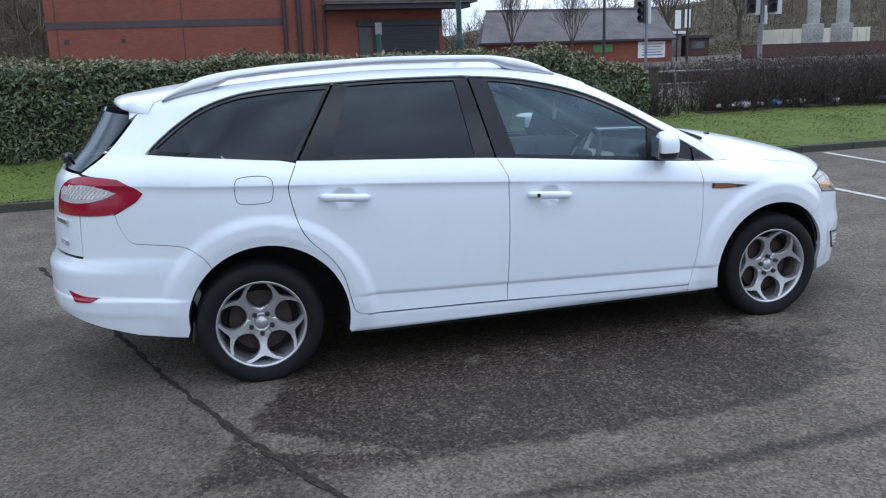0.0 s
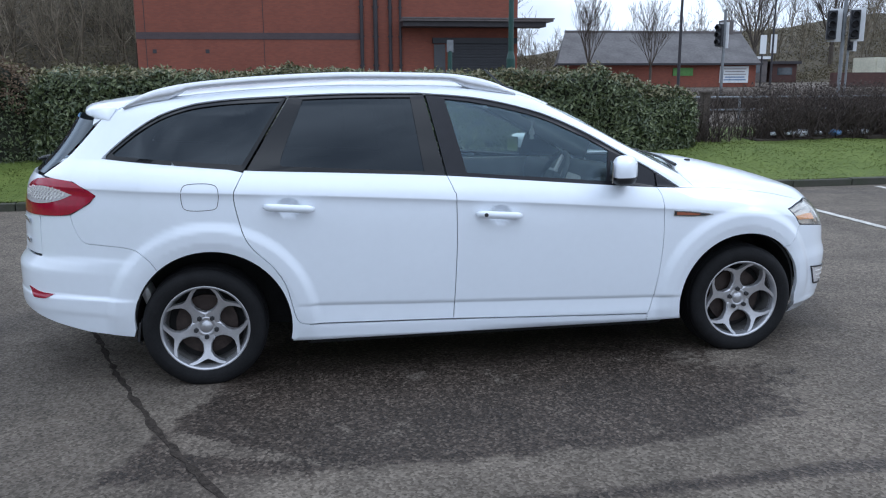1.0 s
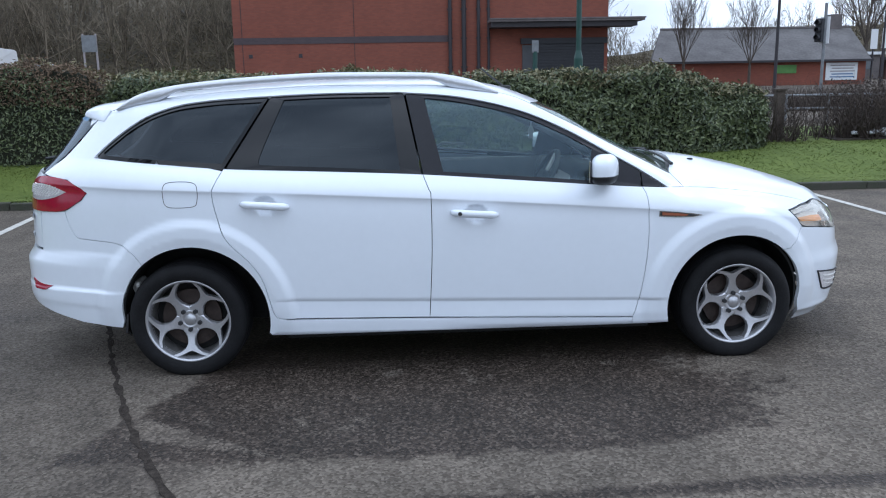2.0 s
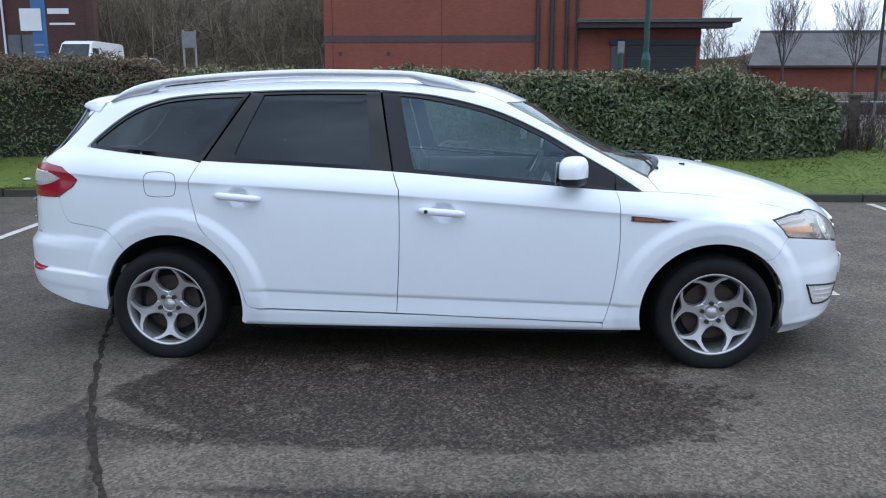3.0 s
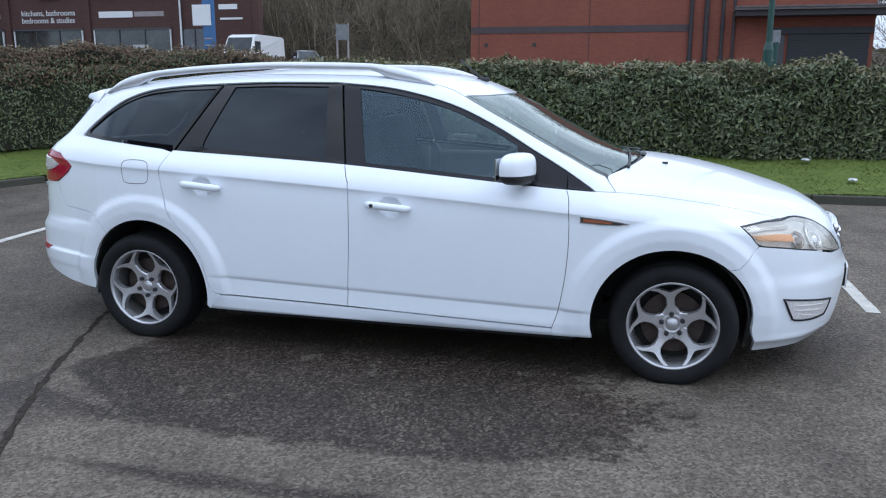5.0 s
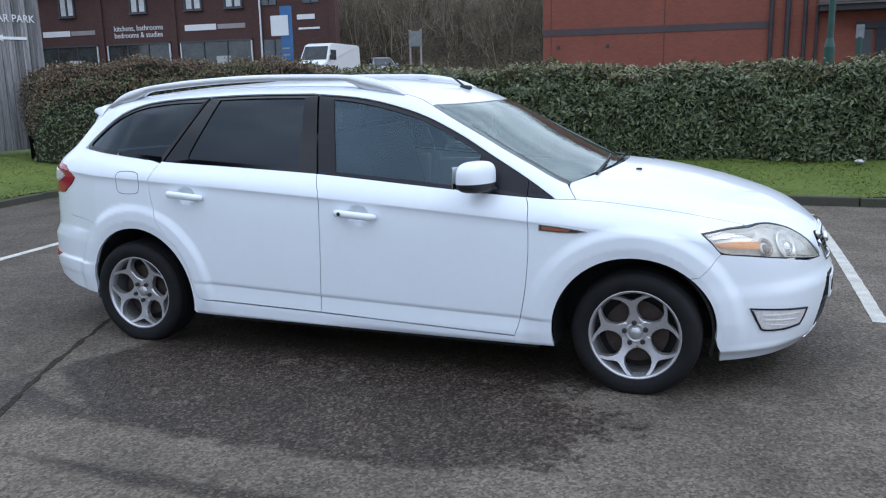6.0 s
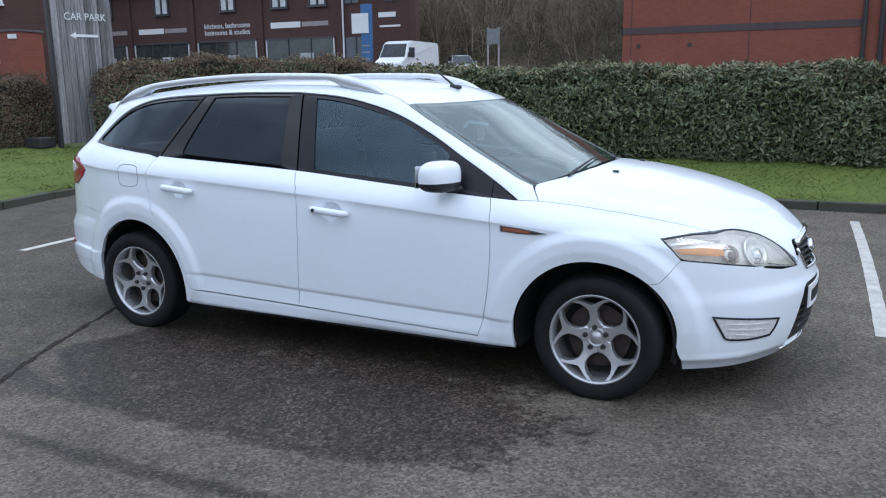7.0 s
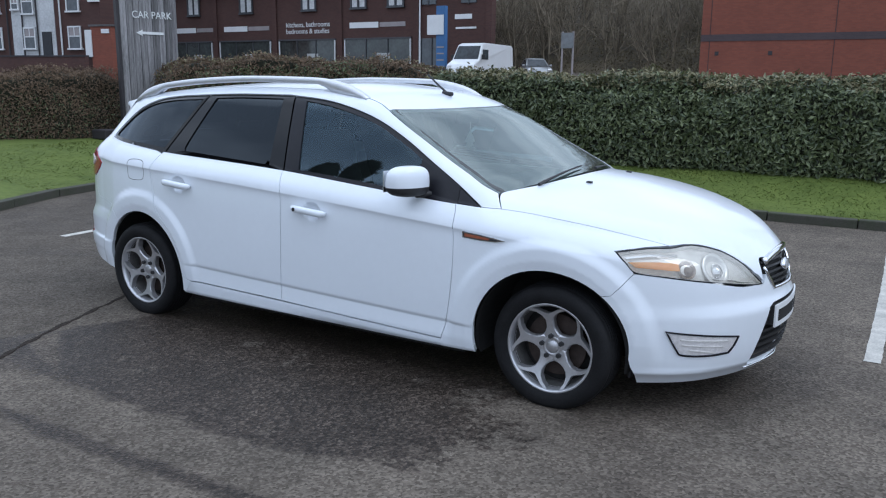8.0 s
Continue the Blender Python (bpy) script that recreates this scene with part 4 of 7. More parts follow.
tt.links.new(t_co.outputs["Object"], t_map.inputs["Vector"])
for n in tt.nodes:
    if n.bl_idname == "ShaderNodeTexNoise":
        tt.links.new(t_map.outputs["Vector"], n.inputs["Vector"])
t_rng = tt.nodes.new("ShaderNodeMapRange")
t_rng.inputs["To Min"].default_value, t_rng.inputs["To Max"].default_value = 0.55, 1.35
tt.links.new(t_info.outputs["Random"], t_rng.inputs["Value"])
tt.links.new(t_rng.outputs["Result"], t_hsv.inputs["Value"])
t_ramp = [n for n in tt.nodes if n.bl_idname == "ShaderNodeValToRGB"][0]
tt.links.new(t_ramp.outputs["Color"], t_hsv.inputs["Color"])
tt.links.new(t_hsv.outputs["Color"], tt.nodes["Principled BSDF"].inputs["Base Color"])


def bx(name, size, at, mat, parent, label="", bevel=0.0, turn=0.0):
    return part(name, box(bmesh.new(), size, pose(*at, 0, 0, turn), bevel), mat, parent, label)


def words(text, size, at, mat, parent, turn=0.0, depth=0.01, align="LEFT", name="lettering"):
    c = bpy.data.curves.new(name, "FONT")
    c.body, c.size, c.extrude, c.align_x = text, size, depth, align
    c.materials.append(mat)
    o = new(name, c)
    o.parent = parent
    o.matrix_basis = pose(*at, 90, 0, turn)
    return o


# the red brick warehouse
wh = thing("warehouse", (0, 40, 0.9), "red brick warehouse with a grey band, flat canopy and dark shutter", "building")
for size, at in (((20.0, 0.35, 6.4), (2.65, 0.175, 3.2)), ((0.35, 21.7, 6.4), (-7.175, 11.2, 3.2)), ((0.35, 21.7, 6.4), (12.475, 11.2, 3.2)), ((20.0, 0.35, 6.4), (2.65, 22.23, 3.2))):
    bx("wall", size, at, RED_BRICK, wh)
bx("brick_band", (11.4, 0.03, 0.34), (-1.65, -0.012, 2.90), GREY_BRICK, wh, "band of grey bricks")
bx("roof", (20.3, 22.6, 0.3), (2.65, 11.2, 6.5), FASCIA, wh)
bx("expansion_joint", (0.03, 0.012, 6.3), (-1.0, -0.006, 3.15), PIPE, wh)
bx("expansion_joint", (0.03, 0.012, 6.3), (-6.9, -0.006, 3.15), PIPE, wh)
for x in (-6.5, -3.88):
    bx("air_vent", (0.20, 0.02, 0.20), (x, -0.01, 2.12), PIPE, wh, "small dark square vent")
for x, r in ((4.10, 0.10), (4.84, 0.12), (5.62, 0.09), (6.16, 0.07)):
    p = part("downpipe", tube(bmesh.new(), r, r, 6.3, pose(x, -0.13, 3.15), 12), PIPE, wh, "dark rainwater pipe")
    for z in (1.4, 2.9, 4.4):
        part("pipe_bracket", box(bmesh.new(), (r * 2.8, 0.14, 0.08), pose(x, -0.07, z)), PIPE, p)
canopy = bx("canopy", (8.1, 1.6, 0.13), (10.15, -0.8, 3.69), FASCIA, wh, "flat weathered canopy over the doors")
part("canopy_edge", box(bmesh.new(), (8.2, 0.05, 0.07), pose(10.15, -1.62, 3.77)), FASCIA, canopy)
# underside box in a dark colour that stands for the shadow below the canopy
part("soffit", box(bmesh.new(), (7.7, 1.4, 0.26), pose(10.0, -0.72, 3.49)), PIPE, canopy)
shut = bx("roller_shutter", (3.7, 0.08, 2.6), (10.60, -0.03, 1.25), SHUTTER, wh, "dark roller shutter door")
for k in range(17):
    part("slat", box(bmesh.new(), (3.6, 0.03, 0.11), pose(10.60, -0.08, 0.12 + k * 0.145), 0.008), SHUTTER, shut)
bx("shutter_box", (4.7, 0.18, 0.30), (10.25, -0.09, 2.70), SHUTTER, wh)
bx("side_door", (0.62, 0.07, 2.5), (8.30, -0.03, 1.25), GREY_FRAME, wh, "narrow dark door beside the shutter")

# the long brick shop building
sh_b = thing("shop_building", (-0.19, 45.5, 1.56), "long plum brick shop building with large ground floor windows", "building")
sh_b.matrix_basis = sh_b.matrix_basis @ Matrix.Scale(1.075, 4)
bx("wall", (30.4, 0.4, 6.8), (-36.1, 0.2, 3.4), DARK_BRICK, sh_b)
bx("wall", (0.4, 15.4, 6.8), (-24.85, 7.2, 3.4), DARK_BRICK, sh_b, turn=28.0)
b = bmesh.new()
rf = [(-51.6, -0.6, 6.55), (-20.5, -0.6, 6.55), (-24.6, 7, 9.8), (-51.6, 7, 9.8), (-51.6, 14.4, 6.55), (-28.6, 14.4, 6.55)]
rv = [b.verts.new(p) for p in rf]
b.faces.new((rv[0], rv[1], rv[2], rv[3]))
b.faces.new((rv[3], rv[2], rv[5], rv[4]))
bmesh.ops.solidify(b, geom=b.faces[:], thickness=0.2)
part("roof", b, SLATE, sh_b)
bx("gutter", (31.0, 0.16, 0.16), (-36.1, -0.55, 6.52), PIPE, sh_b)
BAYS = (-50.4, -45.2, -39.05, -32.95, -26.55, -21.1)
for x in BAYS:
    bx("pilaster", (0.42, 0.14, 6.5), (x, -0.07, 3.25), DARK_BRICK, sh_b)
for x in (-26.2,):
    part("downpipe", tube(bmesh.new(), 0.06, 0.06, 5.6, pose(x, -0.18, 2.8), 10), WHITE_FRAME, sh_b)
for x0, x1 in zip(BAYS[:4], BAYS[1:5]):
    cx, w = (x0 + x1) / 2, x1 - x0 - 0.9
    win = bx("shop_window", (w, 0.10, 2.55), (cx, -0.03, 1.42), PANE_LIGHT, sh_b, "large shop window")
    for k in range(4):
        part("mullion", box(bmesh.new(), (0.07, 0.10, 2.55), pose(cx - w / 2 + w * k / 3, -0.09, 1.42)), GREY_FRAME if k in (1, 2) else WHITE_FRAME, win)
    part("window_head", box(bmesh.new(), (w + 0.1, 0.12, 0.10), pose(cx, -0.10, 2.72)), GREY_FRAME, win)
    part("display", box(bmesh.new(), (w * 0.20, 0.02, 1.5), pose(cx + 0.55, -0.095, 1.0)), WHITE_WALL if x0 < -45 else CABIN_LIGHT, win)
    for d in ((-1.55, 1.55) if x0 > -33 else (0.25,)):
        uw = bx("upper_window", (1.30, 0.10, 1.35), (cx + d, -0.03, 5.42), PANE, sh_b, "first floor window")
        for k in (-1, 0, 1):
            part("frame", box(bmesh.new(), (0.08, 0.08, 1.4), pose(cx + d + k * 0.65, -0.09, 5.42)), GREY_FRAME, uw)
        part("frame", box(bmesh.new(), (1.38, 0.08, 0.07), pose(cx + d, -0.09, 6.09)), GREY_FRAME, uw)
        part("window_sill", box(bmesh.new(), (1.5, 0.14, 0.09), pose(cx + d, -0.11, 4.71)), GREY_FRAME, uw)
        for k in (-1, 1):
            part("blind", box(bmesh.new(), (0.42, 0.02, 1.15), pose(cx + d + 0.32 * k, -0.09, 5.40)), WHITE_WALL, uw, "pale drawn blind")
# two rows of lettering that say what is sold, and plain bars for the trade names
words("kitchens, bathrooms", 0.50, (-38.0, -0.02, 3.62), SIGN_WHITE, sh_b)
words("bedrooms & studies", 0.50, (-38.0, -0.02, 3.16), SIGN_WHITE, sh_b)
for x in (-32.2, -44.4, -50.0):
    bx("name_bar", (2.45, 0.03, 0.38), (x + 1.3, -0.02, 3.62), SIGN_WHITE, sh_b, "white trade name drawn as a bar")
    bx("name_bar", (2.1, 0.03, 0.30), (x + 3.7, -0.02, 3.62), SIGN_GREY, sh_b, "grey trade name drawn as a bar")
bx("name_bar", (1.25, 0.03, 0.30), (-23.0, -0.02, 3.95), SIGN_WHITE, sh_b, "white trade name drawn as a bar")
bx("name_bar", (1.5, 0.03, 0.12), (-22.8, -0.02, 3.25), SIGN_WHITE, sh_b, "white web address drawn as a bar")
ent = bx("entrance_window", (2.2, 0.1, 2.5), (-25.3, -0.03, 1.4), PANE, sh_b, "dark glazed entrance")
for k in range(3):
    part("frame", box(bmesh.new(), (0.07, 0.1, 2.5), pose(-26.3 + k, -0.09, 1.4)), GREY_FRAME, ent)
for x in (-25.6, -22.6):
    uw = bx("upper_window", (1.1, 0.10, 1.3), (x, -0.03, 5.42), PANE, sh_b, "first floor window")
    part("frame", box(bmesh.new(), (0.08, 0.08, 1.4), pose(x, -0.09, 5.42)), GREY_FRAME, uw)
tot = thing("blue_totem", (-22.6, 39.0, 1.45), "tall blue sign with a white panel outside the shop", "sign")
bx("column", (0.62, 0.3, 4.45), (0, 0, 2.225), SIGN_BLUE, tot)
bx("panel", (1.15, 0.34, 1.15), (-0.35, -0.04, 3.35), SIGN_WHITE, tot, "white panel")
for k in range(4):
    bx("text_bar", (0.5, 0.02, 0.08), (0, -0.16, 0.9 + 0.38 * k), SIGN_GREY, tot)

# terraced houses on the far left, on higher ground
def sash_window(house, x, z, w, h):
    wn = bx("window", (w, 0.12, h), (x, -0.04, z), PANE, house)
    part("frame", box(bmesh.new(), (w + 0.22, 0.10, 0.11), pose(x, -0.09, z + h / 2 + 0.05)), WHITE_FRAME, wn)
    for d in (-1, 1):
        part("frame", box(bmesh.new(), (0.10, 0.10, h + 0.1), pose(x + d * (w / 2 + 0.05), -0.09, z)), WHITE_FRAME, wn)
    part("sash_bar", box(bmesh.new(), (w, 0.08, 0.08), pose(x, -0.09, z + h * 0.08)), WHITE_FRAME, wn)
    part("sash_bar", box(bmesh.new(), (0.06, 0.08, h * 0.5), pose(x, -0.09, z + h * 0.3)), WHITE_FRAME, wn)
    part("blind", box(bmesh.new(), (w * 0.9, 0.02, h * 0.4), pose(x, -0.105, z + h * 0.28)), SIGN_GREY, wn)
    part("sill", box(bmesh.new(), (w + 0.36, 0.2, 0.12), pose(x, -0.10, z - h / 2 - 0.06)), WHITE_FRAME, wn)


for off, wmat, lab, wins, door, pipes in (
        (0.0, WHITE_WALL, "white rendered terraced house with sash windows and black pipes", ((-0.35, 1.35, 1.0, 1.45), (-0.35, 3.95, 1.0, 1.5), (-1.65, 3.9, 0.6, 0.7)), 1.35, ((-1.0, PIPE), (0.5, PIPE))),
        (4.45, DARK_BRICK, "dark red brick terraced house with white sash windows", ((-0.3, 1.35, 1.05, 1.5), (-0.3, 4.05, 1.05, 1.5), (1.75, 4.4, 0.6, 0.8)), 1.2, ((-1.6, WHITE_FRAME),)),
        (-4.45, DARK_BRICK, "dark red brick terraced house beside the white one", ((0.6, 1.35, 1.05, 1.5), (0.6, 4.05, 1.05, 1.5)), -0.9, ((1.9, PIPE),))):
    ho = thing("terraced_house", (-56.2 + 0.985 * off, 34 + 0.17 * off, 3.0), lab, "house", "terraced houses", turn=9.8)
    bx("wall", (4.4, 6, 8.4), (0, 3, 2.2), wmat, ho)
    b = bmesh.new()
    rv = [b.verts.new(p) for p in ((-2.2, -0.3, 6.4), (2.2, -0.3, 6.4), (2.2, 3, 8.6), (-2.2, 3, 8.6), (-2.2, 6.3, 6.4), (2.2, 6.3, 6.4))]
    for q in ((0, 1, 2, 3), (3, 2, 5, 4), (0, 3, 4), (1, 5, 2)):
        b.faces.new([rv[i] for i in q])
    part("roof", b, SLATE, ho)
    for w in wins:
        sash_window(ho, *w)
    bx("door", (0.9, 0.1, 1.95), (door, -0.04, 0.85), SHUTTER, ho)
    for px, pm in pipes:
        part("downpipe", tube(bmesh.new(), 0.06, 0.06, 8.0, pose(px, -0.1, 2.3), 8), pm, ho)
ex = thing("brick_outhouse", (-49.0, 34.6, 3.0), "low red brick outhouse with a white door beside the terrace", "outhouse", turn=9.8)
bx("wall", (1.9, 2.2, 3.9), (0.2, 0.9, 0.15), RED_BRICK, ex)
bx("roof", (2.1, 2.4, 0.14), (0.2, 0.9, 2.15), SLATE, ex)
bx("door", (0.6, 0.08, 1.9), (-0.95, -0.25, 0.9), WHITE_FRAME, ex)
bx("window_strip", (0.7, 0.08, 0.3), (0.65, -0.24, 1.75), WHITE_FRAME, ex)
gw = thing("garden_wall", (-54.0, 29.5, 1.0), "low dark brick garden wall before the houses", "wall", turn=9.8)
bx("wall", (17, 0.3, 1.85), (0, 0, 0.92), DARK_BRICK, gw)
bx("coping", (17, 0.4, 0.1), (0, 0, 1.88), PIPE, gw)

# the slate-roofed workshop across the road
ws = thing("workshop", (25.6, 50, 0.75), "low brick workshop with a long grey slate roof", "building")
bx("wall", (14.6, 0.3, 1.85), (0.1, 0.15, 0.92), RED_BRICK, ws)
bx("wall", (11.6, 8.6, 1.80), (1.6, 4.6, 0.90), RED_BRICK, ws)
b = bmesh.new()
rv = [b.verts.new(p) for p in ((-7.5, -0.35, 1.80), (7.6, -0.35, 1.80), (8.6, 4.5, 4.20), (-5.4, 4.5, 4.20), (-4.7, 9.3, 1.80), (8.6, 9.3, 1.80))]
b.faces.new((rv[0], rv[1], rv[2], rv[3]))
b.faces.new((rv[3], rv[2], rv[5], rv[4]))
b.faces.new((rv[0], rv[3], rv[4]))
b.faces.new((rv[1], rv[5], rv[2]))
roof_ws = part("roof", b, SLATE, ws)
part("ridge_tiles", box(bmesh.new(), (14.0, 0.3, 0.14), pose(1.6, 4.5, 4.22)), FASCIA, roof_ws)
bx("gutter", (15.2, 0.14, 0.14), (0.05, -0.42, 1.77), PIPE, ws)
bx("chimney", (0.8, 0.8, 1.2), (7.4, 4.6, 4.5), FASCIA, ws)
bx("notice_board", (2.2, 0.06, 1.15), (5.7, -0.04, 1.05), SIGN_WHITE, ws, "white notice board")
for k in range(5):
    bx("text_bar", (1.7 - 0.2 * (k % 2), 0.02, 0.07), (5.75, -0.08, 0.68 + 0.19 * k), SIGN_BLUE if k < 2 else SIGN_GREY, ws)
bx("green_board", (1.5, 0.06, 0.55), (1.8, -0.04, 1.25), material("sign_green", (0.09, 0.22, 0.05), rough=0.6, spread=0.2, scale=3), ws, "green notice board")

# the timber car park sign
sg = thing("timber_sign", (-7.62, 5.42, 0.24), "weathered grey timber board sign with white car park lettering", "sign", turn=74.0)
sg.matrix_basis = sg.matrix_basis @ Matrix.Diagonal((0.98, 1.09, 1.09, 1))
for k in range(9):
    bx("board", (0.108, 0.07 + 0.006 * (k % 2), 3.2), (-0.452 + k * 0.113, 0, 1.85), TIMBER, sg, bevel=0.006)
bx("edge_post", (0.05, 0.10, 3.3), (-0.535, 0.02, 1.65), PIPE, sg, "dark steel edge post")
bx("back_rail", (1.0, 0.05, 0.12), (0, 0.06, 0.9), PIPE, sg)
words("CAR PARK", 0.152, (-0.305, -0.045, 2.065), SIGN_WHITE, sg, depth=0.004)
bx("arrow_shaft", (0.42, 0.012, 0.040), (0.035, -0.044, 1.84), SIGN_WHITE, sg, "white direction arrow")
b = bmesh.new()
hv = [b.verts.new(p) for p in ((-0.24, -0.045, 1.84), (-0.13, -0.045, 1.89), (-0.13, -0.045, 1.79), (-0.24, -0.038, 1.84), (-0.13, -0.038, 1.89), (-0.13, -0.038, 1.79))]
for q in ((0, 1, 2), (5, 4, 3), (0, 3, 4, 1), (1, 4, 5, 2), (2, 5, 3, 0)):
    b.faces.new([hv[i] for i in q])
bmesh.ops.recalc_face_normals(b, faces=b.faces)
part("arrow_head", b, SIGN_WHITE, sg)
fb = thing("sign_planter", (-8.05, 4.75, 0.46), "small dark concrete block at the foot of the sign", "block")
bx("block", (0.36, 0.3, 0.16), (0, 0, 0.08), PIPE, fb, bevel=0.02)

# street furniture
lp = thing("street_lamp", (4.46, 10.25, 0.30), "dark green steel street lamp column", "lamp post")
part("base", tube(bmesh.new(), 0.082, 0.082, 1.56, pose(0, 0, 0.78), 20), POLE_GREEN, lp, smooth=False)
part("collar", tube(bmesh.new(), 0.082, 0.050, 0.14, pose(0, 0, 1.63), 20), POLE_GREEN, lp)
part("column", tube(bmesh.new(), 0.049, 0.040, 7.4, pose(0, 0, 5.4), 20), POLE_GREEN, lp)
part("lantern", box(bmesh.new(), (0.28, 0.7, 0.16), pose(0, -0.3, 9.1), 0.05), POLE_GREY, lp)
bp_ = thing("marker_post", (7.0, 30, 0.8), "slim green marker post by the canopy", "post")
part("post", tube(bmesh.new(), 0.10, 0.10, 1.9, pose(0, 0, 0.95), 12), POLE_GREEN, bp_)
part("plate", box(bmesh.new(), (0.28, 0.05, 0.5), pose(0, -0.05, 2.1), 0.01), POLE_GREY, bp_)
rs = thing("road_sign", (-14.8, 40, 1.2), "small road sign on two grey posts seen from behind", "sign")
for x in (-0.33, 0.33):
    part("post", tube(bmesh.new(), 0.055, 0.055, 3.1, pose(x, 0, 1.55), 10), SIGN_GREY, rs)
bx("plate", (0.75, 0.04, 0.85), (0, -0.06, 2.6), POLE_GREY, rs)


def traffic_light(at, turn, heads, label, up=0.3):
    tl = thing("traffic_light", at, label, "traffic light", "traffic lights", turn=turn)
    part("pole", tube(bmesh.new(), 0.06, 0.06, 3.6 + up, pose(0, 0, 1.8 + up / 2), 12), POLE_GREY, tl)
    for hx in heads:
        hd = bx("head", (0.30, 0.26, 0.92), (hx, -0.1, 2.55 + up), SHUTTER, tl, "black signal head", bevel=0.03)
        part("backing_board", box(bmesh.new(), (0.40, 0.03, 1.05), pose(hx + 0.12, 0.05, 2.55 + up)), WHITE_FRAME, hd)
        for k in range(3):
            part("visor", tube(bmesh.new(), 0.11, 0.10, 0.2, pose(hx, -0.31, 2.27 + up + 0.29 * k) @ Matrix.Rotation(radians(90), 4, "X"), 14, False), SHUTTER, hd)
            part("lens", tube(bmesh.new(), 0.095, 0.095, 0.02, pose(hx, -0.235, 2.27 + up + 0.29 * k) @ Matrix.Rotation(radians(90), 4, "X"), 14), PIPE, hd)
    return tl


traffic_light((18.4, 28, 0.44), -55, (-0.15,), "grey traffic light pole with one black signal head")
traffic_light((18.25, 20, 0.34), -30, (-0.38, 0.30), "grey traffic light pole with two black signal heads")
traffic_light((31.5, 38, 0.66), -40, (0.1,), "grey traffic light pole with one black signal head")
for x, y, h in ((17.4, 30, 7.0), (30.5, 44, 8.0)):
    pl = thing("lamp_column", (x, y, 0.42), "plain dark lamp column beside the road", "lamp post")
    part("column", tube(bmesh.new(), 0.075, 0.05, h, pose(0, 0, h / 2), 10), PIPE, pl)
    part("arm", sweep(bmesh.new(), [(0, 0, h), (0.5, 0, h + 0.15), (1.1, 0, h + 0.15)], 0.03, 6), PIPE, pl)
gr = thing("guard_rail", (11.5, 13.5, 0.45), "grey steel pedestrian guard rail along the road", "railing")
for k in range(8):
    part("post", tube(bmesh.new(), 0.03, 0.03, 0.62, pose(-3.5 + k, 0, 0.31), 8), POLE_GREY, gr)
for z in (0.3, 0.6):
    part("rail", tube(bmesh.new(), 0.025, 0.025, 7.1, pose(0, 0, z, 0, 90, 0), 8), POLE_GREY, gr)
# yard across the junction
CREAM = material("cream_container", (0.55, 0.53, 0.42), rough=0.6, spread=0.15, scale=1)
MOSS_CONC = material("stained_concrete", (0.30, 0.30, 0.27), rough=0.9, spread=0.35, scale=0.9, tint=(0.42, 0.42, 0.40))
yc = thing("yard_container", (50.5, 56, 1.08), "cream storage container in the yard", "container")
bx("body", (9.0, 2.5, 2.0), (0, 0, 1.05), CREAM, yc)
for k in range(10):
    bx("rib", (0.12, 0.08, 1.9), (-4.2 + k * 0.93, -1.27, 1.05), CREAM, yc)
for x in (45.2, 47.9):
    cp = thing("concrete_pier", (x, 50, 0.93), "tall stained concrete pier", "pier", "concrete piers")
    bx("block", (1.15, 1.1, 2.4), (0, 0, 1.2), MOSS_CONC, cp, bevel=0.05)
    bx("cap", (0.66, 0.7, 1.9), (0, 0, 3.33), MOSS_CONC, cp, bevel=0.04)
yw = thing("yard_wall", (46, 48.5, 0.9), "low dark wall before the yard", "wall")
bx("wall", (16, 0.4, 1.0), (0, 0, 0.5), DARK_BRICK, yw)
for x, z, m in ((33.4, 2.85, SIGN_WHITE), (34.2, 2.9, SIGN_WHITE)):
    bs = thing("board_sign", (x, 50, 0.93), "white board sign on a post", "sign", "board signs")
    part("post", tube(bmesh.new(), 0.06, 0.06, 3.7, pose(0, 0, 1.85), 8), PIPE, bs)
    bx("board", (0.46, 0.06, 1.3), (0, -0.07, z + 0.1), m, bs)
for x, w, h, m, lab in ((37.5, 3.4, 1.9, FASCIA, "small grey kiosk with a pale roof"), (40.8, 2.2, 1.5, DARK_BRICK, "small dark brick kiosk with a flat roof")):
    ks = thing("kiosk", (x, 60, 1.2), lab, "kiosk")
    bx("wall", (w, 2.5, h), (0, 0, h / 2), m, ks)
    bx("roof", (w + 0.5, 3.0, 0.22), (0, 0, h + 0.1), SIGN_WHITE if w > 3 else PIPE, ks)
    bx("window", (w * 0.6, 0.05, h * 0.4), (0, -1.27, h * 0.6), PANE, ks)
gs = thing("green_shed", (40.5, 75, 1.95), "green metal shed far behind the yard", "shed")
bx("wall", (5, 4, 3.0), (0, 0, 1.5), material("shed_green", (0.06, 0.20, 0.10), rough=0.7, spread=0.2, scale=1), gs)
bx("roof", (5.3, 4.4, 0.2), (0, 0, 3.1), FASCIA, gs)

# the parked van
van = thing("panel_van", (-20.8, 40.7, 1.30), "white high-roof panel van parked by the shop", "van", turn=-88.0)
van.matrix_basis = van.matrix_basis @ Matrix.Scale(0.93, 4)
b = bmesh.new()
prof = [(-3.0, 0.35), (-3.0, 2.45), (-2.85, 2.58), (1.1, 2.62), (1.55, 2.50), (2.15, 1.55), (2.85, 1.25), (3.0, 0.95), (3.0, 0.35)]
l_ = [b.verts.new((x, -0.98 + (0.10 if z > 2.0 else 0), z)) for x, z in prof]
r_ = [b.verts.new((x, 0.98 - (0.10 if z > 2.0 else 0), z)) for x, z in prof]
b.faces.new(l_)
